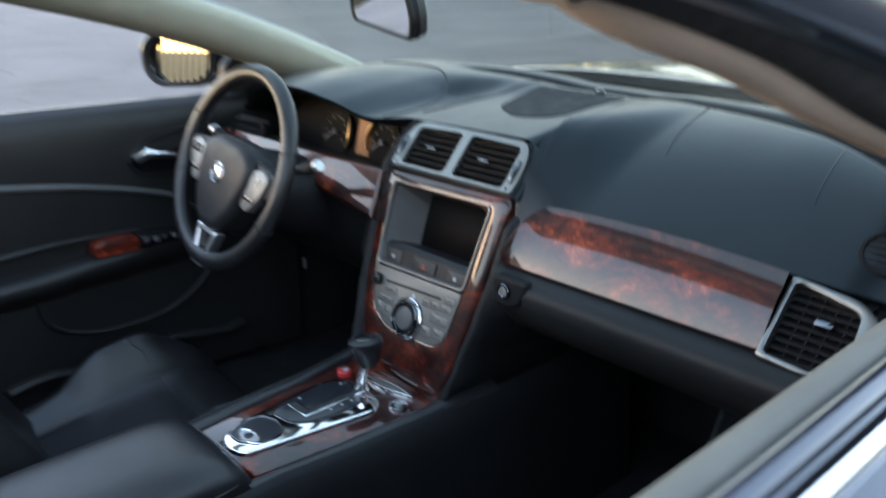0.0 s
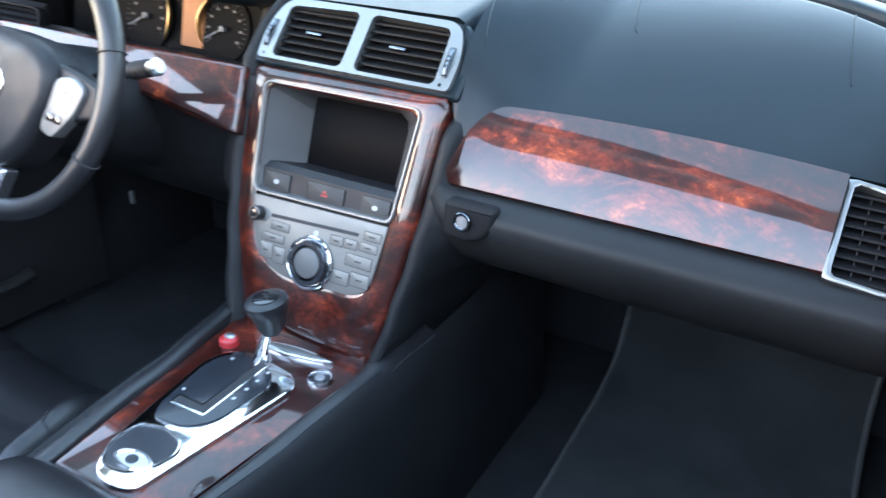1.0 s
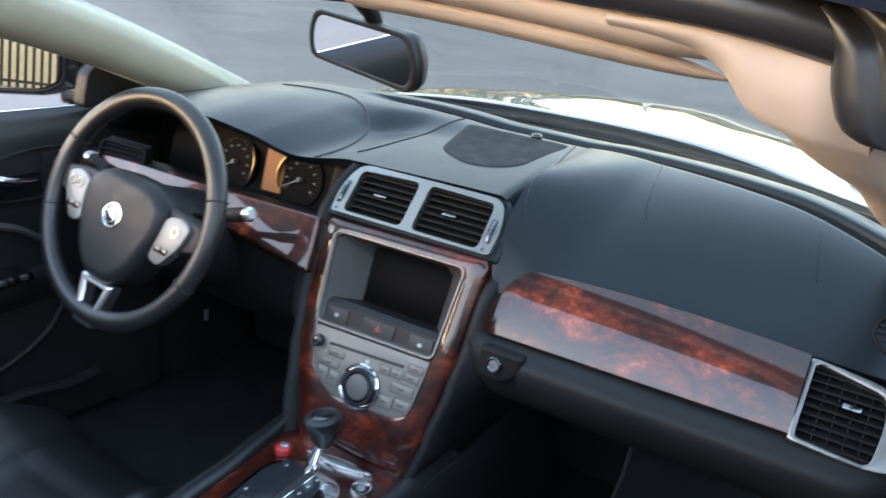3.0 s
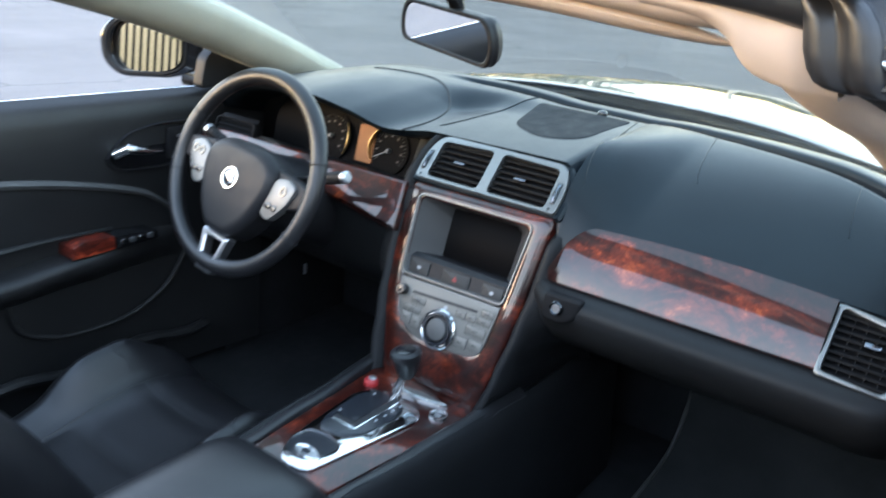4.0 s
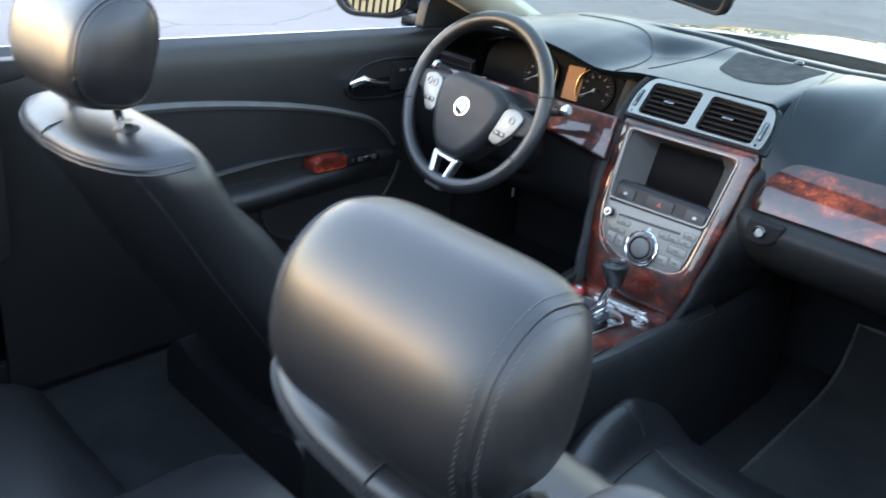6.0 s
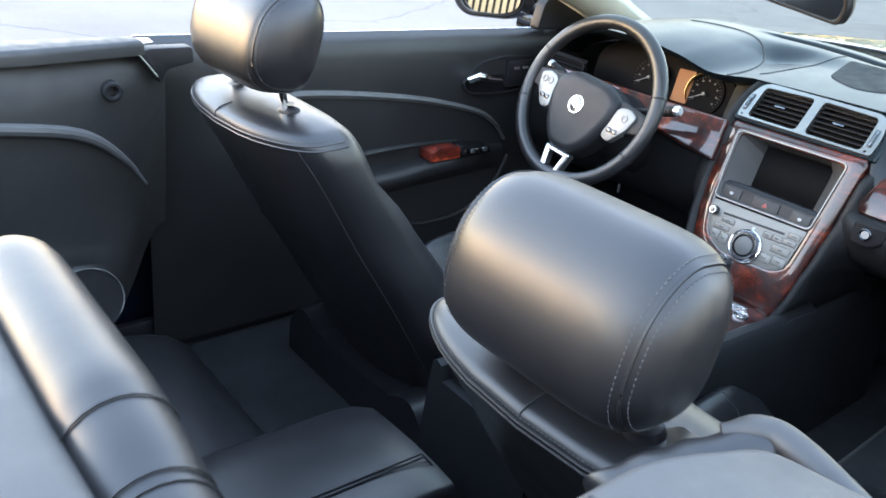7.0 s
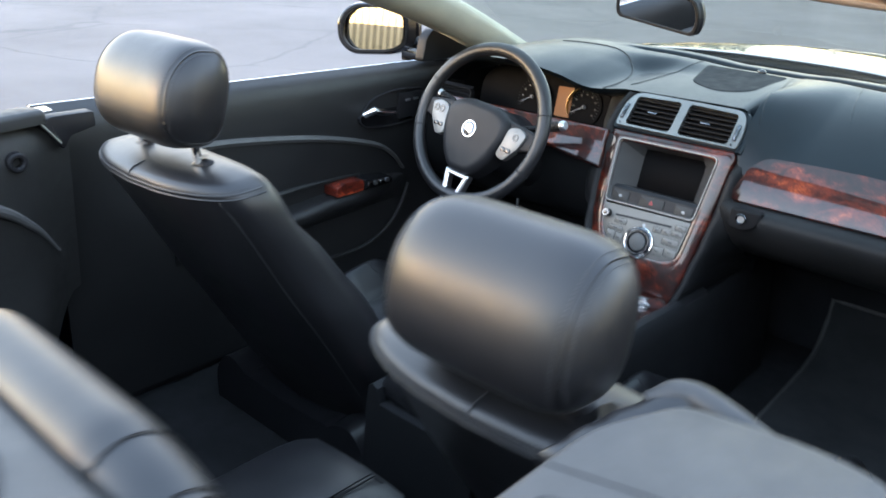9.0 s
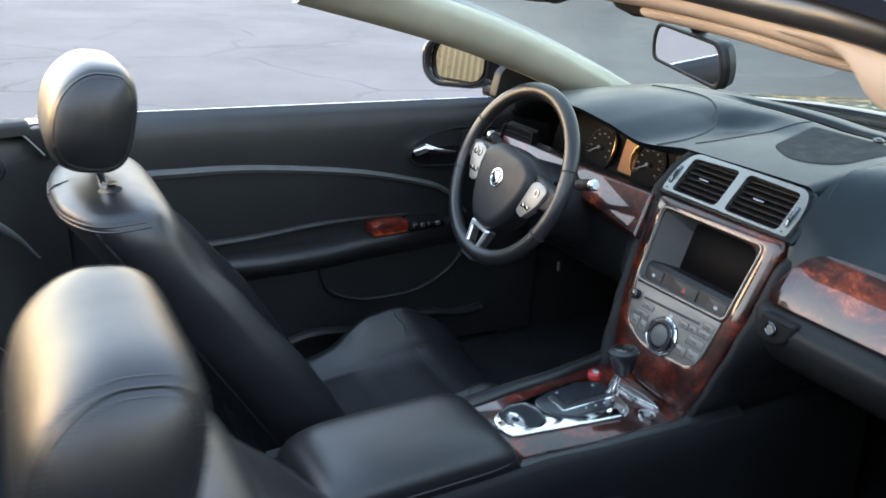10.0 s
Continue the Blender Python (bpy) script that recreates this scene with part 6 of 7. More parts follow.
def front_seat(cx, dy, dz, lift, label, hy, hz, wid=0.0, sink=0.125):
    seat = thing("front_seat", label, "car seat", group="front seats", at=(cx, 0.3 + dy, 0.25))
    top, bot = Vector((0, -0.052 + dy, 0.868 + dz)), Vector((0, 0.285 + dy, 0.31))

    def section(t):
        """Closed outline at height t: rear panel, side bolsters, seat face."""
        c = bot.lerp(top, t)
        ax = (top - bot).normalized()
        fw = Vector((0, ax.z, -ax.y)).lerp(Vector((0, 1.0, 0.06)), smooth((t - 0.55) / 0.38)).normalized()
        hw = table(t, [(0.0, 0.205), (0.45, 0.214), (0.72, 0.207), (0.86, 0.205), (0.92, 0.201), (0.955, 0.194), (0.975, 0.186), (0.990, 0.165), (1.0, 0.120)])
        hw += wid
        th = table(t, [(0.0, 0.10), (0.5, 0.095), (0.80, 0.096), (0.93, 0.102), (0.955, 0.102), (0.975, 0.094), (0.990, 0.078), (1.0, 0.048)])
        bol = table(t, [(0.0, 0.03), (0.4, 0.045), (0.65, 0.026), (0.85, 0.004), (1.0, 0.0)])
        pts = []
        for k in range(40):
            a = 2 * math.pi * k / 40
            ca, sa = math.cos(a), math.sin(a)
            x = hw * math.copysign(abs(ca) ** 0.55, ca)
            d = th * math.copysign(abs(sa) ** 0.60, sa)
            if sa > 0:
                d = d * lerp(0.48, 0.60, smooth((t - 0.8) / 0.15)) + 0.75 * bol * math.exp(-((abs(x) / hw - 0.82) / 0.16) ** 2)
            else:
                d *= 0.62 + 0.30 * (1 - (x / hw) ** 2)
            pts.append(Vector((cx + x, 0, 0)) + Vector((0, c.y, c.z)) + fw * d)
        return pts
    ts = [0.0, 0.06] + [lerp(0.12, 0.86, k / 14) for k in range(15)] + [0.90, 0.925, 0.945, 0.96, 0.97, 0.98, 0.988, 0.995, 1.0]
    bm = bmesh.new()
    loft(bm, [section(t) for t in ts])
    back = part("backrest", bm, SEAT, seat, "black leather backrest", angle=70)
    # double seam round the top pad, one seam down each side of the rear panel
    for t in (0.952, 0.964):
        bm = bmesh.new()
        tube(bm, [section(t)[k % 40] for k in range(19, 42)], 0.0017, 6)
        part("piping", bm, SEAT, back)
    bm = bmesh.new()
    stitches(bm, [section(0.972)[k % 40] for k in range(20, 41)], (0, -0.5, 0.8), 0.0030, 0.0019, 0.00055, 0.0001)
    tagged(part("stitching", bm, THREAD, back), kind="stuff")
    for idx in (24, 36):
        bm = bmesh.new()
        tube(bm, [section(t)[idx] for t in [lerp(0.20, 0.950, k / 20) for k in range(21)]], 0.0011, 6)
        part("piping", bm, SOFT, back, "dark seam piping")
    bm = bmesh.new()
    tube(bm, [section(t)[30] + Vector((0, 0, 0.0004)) for t in (0.962, 0.97, 0.98, 0.99, 0.997)], 0.0011, 5)
    part("seam", bm, RUBBER, back)
    headrest(seat, (cx, hy, hz), lift)
    # cushion: dished centre, ridged side bolsters that die away towards the front
    bm = bmesh.new()
    rings_ = []
    for k in range(37):
        t = k / 36
        y = lerp(0.14, 0.71, t)
        e = max(0.12, (1 - max(0, (t - 0.62) / 0.38) ** 3.0) ** 0.5 if t < 1 else 0.12)
        hw = (lerp(0.242, 0.228, t) + wid) * (0.84 + 0.16 * e)
        zt = 0.405 + 0.055 * smooth(t) - sink
        ridge = spline(t, [(0.0, 0.03), (0.30, 0.034), (0.44, 0.046), (0.52, 0.075), (0.60, 0.093), (0.72, 0.093), (0.84, 0.062), (0.92, 0.042), (1.0, 0.006)])
        quilt = 0.006 * (math.exp(-((t - 0.50) / 0.018) ** 2) + math.exp(-((t - 0.74) / 0.018) ** 2))
        ring_ = []
        for q in range(80):
            a = 2 * math.pi * q / 80
            ca, sa = math.cos(a), math.sin(a)
            x = hw * math.copysign(abs(ca) ** 0.62, ca)
            z = 0.085 * math.copysign(abs(sa) ** 0.55, sa) * e
            if sa > 0:
                f = abs(x) / hw
                z += ridge * math.exp(-((f - 0.80) / 0.19) ** 2) - 0.012 * math.exp(-(f / 0.45) ** 2)
                z -= quilt * math.exp(-(f / 0.5) ** 4) + 0.005 * math.exp(-((f - 0.55) / 0.025) ** 2)
            ring_.append((cx + x, y, zt - 0.04 + z))
        rings_.append(ring_)
    loft(bm, rings_)
    cu = part("cushion", bm, SEAT, seat, "black leather cushion with raised side bolsters", angle=70)
    for s in (-1, 1):
        idx = 15 if s > 0 else 25
        bm = bmesh.new()
        tube(bm, [Vector(r[idx]) + Vector((0, 0, 0.0003)) for r in rings_[2:31]], 0.0016, 5)
        part("piping", bm, SEAT, cu)
    for q0, q1 in ((4, 14), (26, 36)):
        bm = bmesh.new()
        tube(bm, [Vector(rings_[24 + abs(q - (q0 + q1) // 2) // 2][q]) + Vector((0, 0, 0.0004)) for q in range(q0, q1 + 1)], 0.0014, 5)
        part("piping", bm, RUBBER, cu)
    bm = bmesh.new()
    tube(bm, [Vector(rings_[27][q]) + Vector((0, 0, 0.0003)) for q in range(15, 26)], 0.0012, 5)
    part("piping", bm, SEAT, cu)
    bm = bmesh.new()
    box(bm, (cx, 0.40 + dy, 0.245), (0.40, 0.46, 0.06), 0.02)
    part("seat_base", bm, PLASTIC, seat, "black plastic seat base")
    bm = bmesh.new()
    s = 1 if cx < 0 else -1
    box(bm, (cx + s * 0.262, 0.19 + dy, 0.375), (0.018, 0.035, 0.10), 0.004)
    bk = part("belt_buckle", bm, PLASTIC, seat, "black belt buckle with red button")
    bm = bmesh.new()
    box(bm, (cx + s * 0.262, 0.19 + dy, 0.427), (0.010, 0.022, 0.006), 0.001)
    part("release_button", bm, RED, bk)
    return seat


front_seat(-0.402, 0.0, 0.0, 0.020, "black leather front seat with raised head restraint", -0.064, 0.972)
front_seat(0.341, -0.060, -0.055, 0.0, "black leather front seat with lowered head restraint", -0.145, 0.905, 0.008)


# ---- passenger footwell ----
def floor_mat():
    mat_ = thing("floor_mat", "charcoal carpet mat with bound edge on the footwell floor", "floor mat", at=(0.465, 0.98, 0.22))
    rise = [(0.66, 0.2215), (0.90, 0.2215), (1.10, 0.2225), (1.20, 0.226), (1.26, 0.240), (1.30, 0.268), (1.325, 0.310), (1.338, 0.365)]
    bm = bmesh.new()
    rows = []
    for y, z in rise:
        rows.append([(lerp(0.268, 0.672, i / 16) - 0.02 * (y - 0.95), y, z + 0.008) for i in range(17)])
    sheet(bm, rows, 0.006)
    part("carpet", bm, MATTING, mat_, "charcoal tufted carpet", angle=60)
    bm = bmesh.new()
    loop = [rows[0][i] for i in range(17)] + [r[-1] for r in rows[1:]] + [rows[-1][i] for i in range(15, -1, -1)] + [r[0] for r in rows[-2:0:-1]]
    tube(bm, loop, 0.0045, 6, True)
    part("binding", bm, STRIP, mat_, "grey bound edge")


floor_mat()


# ---- rear cabin ----
def rear():
    # tunnel pad between the rear seats
    pad = thing("tunnel_pad", "stitched black leather pad between the rear seats", "armrest", at=(0, -0.25, 0.3))
    bm = bmesh.new()
    rings_ = []
    for k in range(21):
        t = k / 20
        y = lerp(-0.62, -0.012, t)
        e = (1 - max(0.0, (t - 0.75) / 0.25) ** 4) ** 0.5 if t < 1 else 0.2
        w = 0.132 * (0.9 + 0.1 * max(e, 0.2))
        rings_.append([((w if x < 0 else 0.104 * w / 0.132) * x, y, 0.465 - 0.018 * (1 - max(e, 0.2)) + dz * (1 if dz > -0.05 else 1)) for x, dz in ((-1.0, -0.22), (-1.0, -0.022), (-0.97, -0.006), (-0.90, 0.0), (-0.5, 0.004), (0, 0.006), (0.5, 0.004), (0.90, 0.0), (0.97, -0.006), (1.0, -0.022), (1.0, -0.22))])
    loft(bm, rings_)
    p = part("pad_body", bm, SEAT, pad, "black leather pad", angle=50)
    for dx in (0.0, 0.007):
        bm = bmesh.new()
        tube(bm, [(lerp(0.022, 0.036, k / 10) + dx, lerp(-0.55, -0.03, k / 10), 0.4712) for k in range(11)] + [(0.046 + dx, -0.016, 0.452)], 0.0014, 5)
        part("piping", bm, SEAT, pad)
    # rear bucket seats
    for s in (-1, 1):
        rs = thing("bucket_seat", "small black leather rear seat in shade", "car seat", group="rear seats", at=(s * 0.36, -0.4, 0.25))
        bm = bmesh.new()
        rings_ = []
        for k in range(15):
            t = k / 14
            y = lerp(-0.60, -0.13, t)
            e = max(0.2, (1 - t ** 6) ** 0.5)
            rings_.append([(s * 0.365 + 0.215 * math.copysign(abs(math.cos(a)) ** 0.5, math.cos(a)) * (0.85 + 0.15 * e), y, 0.33 + 0.02 * t + (0.07 * math.copysign(abs(math.sin(a)) ** 0.6, math.sin(a)) + (0.03 * abs(math.cos(a)) ** 3 if math.sin(a) > 0 else 0)) * e) for a in [2 * math.pi * q / 28 for q in range(28)]])
        loft(bm, rings_)
        part("cushion", bm, SEAT, rs, "black leather cushion", angle=70)
        bm = bmesh.new()
        rings_ = []
        for k in range(13):
            t = k / 12
            c = Vector((s * 0.29, lerp(-0.535, -0.585, t), lerp(0.34, 0.885, t)))
            rings_.append([(c.x + 0.250 * math.copysign(abs(math.cos(a)) ** 0.5, math.cos(a)), c.y + 0.04 * math.copysign(abs(math.sin(a)) ** 0.6, math.sin(a)), c.z) for a in [2 * math.pi * q / 28 for q in range(28)]])
        loft(bm, rings_)
        part("backrest", bm, SEAT, rs, "upright black leather backrest", angle=70)
        # padded roll along the top
        bm = bmesh.new()
        rings_ = []
        x0, x1 = (0.105, 0.47) if s > 0 else (-0.47, -0.06)
        for k in range(29):
            t = k / 28
            x = lerp(x0, x1, t)
            e = max(0.15, (1 - abs(2 * t - 1) ** 14) ** 0.5)
            groove = 1 - 0.05 * (math.exp(-((x * s - 0.355) / 0.004) ** 2) + math.exp(-((x * s - 0.405) / 0.004) ** 2))
            sag = 0.03 * smooth((x * s - 0.32) / 0.15)
            yy = -0.522
            rings_.append([(x, yy + 0.034 * e * groove * math.cos(a), 0.914 - sag + 0.034 * e * groove * math.sin(a)) for a in [2 * math.pi * q / 24 for q in range(24)]])
        loft(bm, rings_)
        part("top_roll", bm, SEAT, rs, "rounded leather top roll with stitched seams", angle=70)
        for xx in (0.353, 0.403, 0.411):
            bm = bmesh.new()
            sag = 0.03 * smooth((xx - 0.32) / 0.15)
            yy = -0.522
            tube(bm, [(s * xx, yy + 0.0341 * math.cos(a), 0.914 - sag + 0.0341 * math.sin(a)) for a in [2 * math.pi * q / 24 for q in range(24)]], 0.0009, 5, True)
            part("piping", bm, SEAT, rs)
    # moulded deck behind the rear seats
    deck = thing("rear_deck", "grey moulded deck behind the rear seats", "trim panel", at=(0, -0.75, 0.8))
    bm = bmesh.new()
    rows = []
    for j in range(19):
        t = (j / 18) ** 2
        row = []
        for i in range(61):
            x = lerp(-0.66, 0.66, i / 60)
            front = table(abs(x), [(0.40, -0.546), (0.438, -0.541), (0.465, -0.534), (0.488, -0.522), (0.505, -0.505), (0.52, -0.49)])
            y = lerp(front, -0.92, t)
            row.append((x, y, 0.937 - 0.022 * max(0.0, 1 - t / 0.04) ** 2 + 0.006 * t - 0.034 * smooth((abs(x) - 0.40) / 0.12)))
        rows.append(row[::-1])
    sheet(bm, rows, 0.004)
    part("deck_panel", bm, GREYTRIM, deck, "grey grained plastic panel", angle=60)
    zt = 0.9395
    for s in (-1, 1):
        o = [(s * 0.05, -0.590), (s * 0.320, -0.578), (s * 0.374, -0.606), (s * 0.372, -0.690), (s * 0.31, -0.74), (s * 0.05, -0.76)]
        o = rpoly(o if s < 0 else o[::-1], [0.01, 0.03, 0.03, 0.03, 0.03, 0.01], 5)
        bm = bmesh.new()
        inner = [(lerp(x, s * 0.19, 0.018), lerp(y, -0.67, 0.032)) for x, y in o]
        ring(bm, o, inner, zt - 0.0012, zt - 0.012, Matrix.Identity(4))
        part("groove", bm, RUBBER, deck, "dark groove round the speaker panel")
        bm = bmesh.new()
        prism(bm, inner, zt + 0.0012, zt - 0.01, Matrix.Identity(4), 0.002)
        sp = part("speaker_panel", bm, GREYTRIM, deck, "raised grey speaker panel")
        bm = bmesh.new()
        b0 = [(s * 0.12, -0.611), (s * 0.225, -0.611), (s * 0.243, -0.616), (s * 0.243, -0.637), (s * 0.12, -0.637)]
        ring(bm, rpoly([(x + s * dx, y + dy) for (x, y), dx, dy in zip(b0, (-0.002, 0.001, 0.002, 0.002, -0.002), (0.002, 0.002, 0.001, -0.002, -0.002))], 0.009, 4), rpoly(b0, 0.008, 4), zt + 0.0022, zt, Matrix.Identity(4))
        part("badge_groove", bm, RUBBER, sp, "dark groove round the badge", smooth=False)
        bm = bmesh.new()
        prism(bm, rpoly(b0 if s < 0 else b0[::-1], 0.008, 4), zt + 0.0035, zt, Matrix.Identity(4), 0.001)
        bd = part("badge_plate", bm, PLATE, sp, "brushed metal badge")
        label_text("Audio", 0.016, pose(s * 0.188, -0.624, zt + 0.0036, 0, 0, 180) @ Matrix.Diagonal((1.8, 1, 1, 1)), MARKDARK, bd, "badge_lettering")
    # quarter panels
    for s in (-1, 1):
        q = thing("quarter_trim", "black moulded rear quarter trim panel", "trim panel", group="quarter trims", at=(s * 0.64, -0.35, 0.4))
        bm = bmesh.new()
        rows = []
        for k in range(29):
            t = k / 28
            row = []
            for j in range(15):
                v = j / 14
                low = 0.24 + 0.30 * smooth((t - 0.45) / 0.55) ** 1.4
                z = lerp(low, 0.885, v)
                y = lerp(-0.62, -0.095, t)
                x = lerp(0.60, 0.672, t) + 0.010 * (1 - v) ** 2 + 0.03 * smooth((v - 0.90) / 0.10) + 0.045 * smooth((t - 0.80) / 0.20) * (1 - 0.7 * v) - 0.020 * math.exp(-((v - 0.16) / 0.16) ** 2) * smooth((1 - t) / 0.4)
                row.append((s * x, y, z))
            rows.append(row[::(1 if s < 0 else -1)])
        sheet(bm, rows, 0.004)
        part("panel", bm, SOFT, q, "black moulded side panel")
        # accent strip
        bm = bmesh.new()
        pts = curve_pts([(s * 0.612, -0.50, 0.800), (s * 0.622, -0.38, 0.786), (s * 0.640, -0.258, 0.758), (s * 0.650, -0.188, 0.704), (s * 0.655, -0.150, 0.650)], 24)
        thin = [0.011 * (1 - 0.75 * smooth((k / (len(pts) - 1) - 0.45) / 0.55)) for k in range(len(pts))]
        tube(bm, [p - Vector((s * 0.004 * r / 0.011, 0, 0)) for p, r in zip(pts, thin)], thin, 10, squash=1.0)
        part("accent_strip", bm, STRIP, q, "grey curved accent strip")
        if s < 0:
            m = basis((-0.650, -0.200, 0.824), (0, 0, 1), (1, 0, 0))
            bm = bmesh.new()
            ring(bm, ellipse(0, 0, 0.017, 0.017, 28), ellipse(0, 0, 0.008, 0.008, 28), 0.010, -0.01, m, 0.003)
            part("plug_ring", bm, PLASTIC, q, "round black plug")
            m = basis((-0.610, -0.285, 0.462), (0, 0, 1), (1, 0, 0.1))
            bm = bmesh.new()
            ring(bm, ellipse(0, 0, 0.068, 0.070, 48), ellipse(0, 0, 0.064, 0.066, 48), 0.006, -0.012, m, 0.002)
            part("speaker_ring", bm, CHROME, q, "thin chrome ring")
            bm = bmesh.new()
            prism(bm, ellipse(0, 0, 0.064, 0.066, 40), 0.001, -0.01, m)
            part("speaker_mesh", bm, RUBBER, q, "black speaker cover")
            bm = bmesh.new()
            box(bm, (-0.580, -0.272, 0.418), (0.020, 0.030, 0.012), 0.003)
            tb = part("buckle_button", bm, RED, q, "red belt release")
            bm = bmesh.new()
            m = basis((-0.668, 0, 0), (0, 0, 1), (1, 0, 0))
            prism(bm, rpoly([(-0.145, 0.876), (-0.112, 0.826), (-0.098, 0.850), (-0.05, 0.860), (-0.052, 0.888), (-0.13, 0.888)], 0.006, 3), 0.006, -0.02, m, 0.003)
            bo = part("belt_outlet", bm, PLASTIC, q, "angular black belt outlet")
            bm = bmesh.new()
            tube(bm, [(-0.660, -0.150, 0.882), (-0.660, -0.130, 0.856), (-0.660, -0.118, 0.840)], 0.0022, 6)
            part("outlet_edge", bm, SILVER, bo, "thin silver outlet ring")
        # top shelf of the quarter
        bm = bmesh.new()
        o = [(0.506, -0.56), (0.70, -0.56), (0.70, -0.172), (0.64, -0.163), (0.542, -0.180), (0.508, -0.255)] if s > 0 else [(0.615, -0.62), (0.71, -0.62), (0.71, -0.16), (0.700, -0.135), (0.660, -0.135), (0.630, -0.32)]
        o = [(s * x, y) for x, y in o]
        prism(bm, rpoly(o if s > 0 else o[::-1], [0.01, 0.01, 0.03, 0.03, 0.02, 0.03], 4), 0.902, 0.80 if s > 0 else 0.878, Matrix.Identity(4), 0.010, 3)
        sh = part("quarter_shelf", bm, GREYTRIM if s > 0 else SOFT, q, "grey grained quarter top")
        if s > 0:
            bm = bmesh.new()
            tube(bm, [(s * 0.515, -0.318, 0.9022), (s * 0.58, -0.300, 0.9022), (s * 0.65, -0.290, 0.9022), (s * 0.695, -0.285, 0.9022)], 0.0016, 5, squash=0.5)
            part("panel_gap", bm, RUBBER, sh)
            lid = [(0.528, -0.345), (0.575, -0.338), (0.612, -0.350), (0.632, -0.40), (0.632, -0.54), (0.528, -0.54)]
            lid = rpoly([(s * x, y) for x, y in (lid[::-1] if s > 0 else lid)], [0.01, 0.01, 0.03, 0.03, 0.03, 0.015], 4)
            bm = bmesh.new()
            inner = [(lerp(x, s * 0.58, 0.05), lerp(y, -0.45, 0.03)) for x, y in lid]
            ring(bm, lid, inner, 0.9027, 0.895, Matrix.Identity(4))
            part("lid_groove", bm, RUBBER, sh, "dark groove round the lid")
            bm = bmesh.new()
            prism(bm, inner, 0.9045, 0.895, Matrix.Identity(4), 0.002)
            part("lid", bm, GREYTRIM, sh, "grey hatch lid")
        # body skin outside
        bm = bmesh.new()
        rows = []
        for k in range(13):
            y = lerp(-1.85, -0.10, k / 12)
            rows.append([(s * x, y, z) for x, z in ((0.70, 0.898 if s > 0 else 0.884), (0.745, 0.905 if s > 0 else 0.888), (0.80, 0.895 if s > 0 else 0.880), (0.87, 0.84), (0.925, 0.72), (0.94, 0.55), (0.92, 0.30))][::(-1 if s < 0 else 1)])
        sheet(bm, rows, 0.003)
        part("rear_wing", bm, PAINT, q, "dark blue rear wing")
    # seat belt at the passenger quarter
    belt = thing("seat_belt", "dull beige seat belt webbing over a black guide", "seat belt", at=(0.47, -0.12, 0.8))
    bm = bmesh.new()
    path = curve_pts([Vector((0.440, -0.120, 0.812)), Vector((0.460, -0.135, 0.832)), Vector((0.482, -0.160, 0.852)), Vector((0.52, -0.185, 0.872)), Vector((0.57, -0.20, 0.872))], 16)
    sheet(bm, [[p + Vector((-0.005, 0.008, 0.002)), p + Vector((0.005, -0.008, -0.004))] for p in path], 0.0014)
    part("webbing", bm, CREAM, belt, "dull beige webbing")
    bm = bmesh.new()
    path = curve_pts([Vector((0.508, -0.172, 0.884)), Vector((0.530, -0.152, 0.890)), Vector((0.555, -0.150, 0.887)), Vector((0.60, -0.153, 0.877)), Vector((0.66, -0.158, 0.862))], 24)
    tube(bm, path, [table(k / 23, [(0, 0.006), (0.2, 0.012), (0.5, 0.013), (1.0, 0.010)]) for k in range(len(path))], 16, squash=0.8)
    part("belt_guide", bm, GUIDE, belt, "dark grey moulded belt guide", angle=80)
    # creased leather gaiter between guide and backrest
    bm = bmesh.new()
    rings_ = []
    for k in range(17):
        t = k / 16
        c = Vector((0.476, -0.250, 0.842)).lerp(Vector((0.532, -0.158, 0.884)), t)
        rings_.append([c + Vector((0.020 * math.cos(a), 0.0, 0.013 * math.sin(a))) * (0.75 + 0.25 * math.sin(math.pi * t) + 0.06 * math.sin(t * 23)) for a in [2 * math.pi * q / 18 for q in range(18)]])
    loft(bm, rings_)
    part("gaiter", bm, SEAT, belt, "creased black leather gaiter", angle=80)


rear()


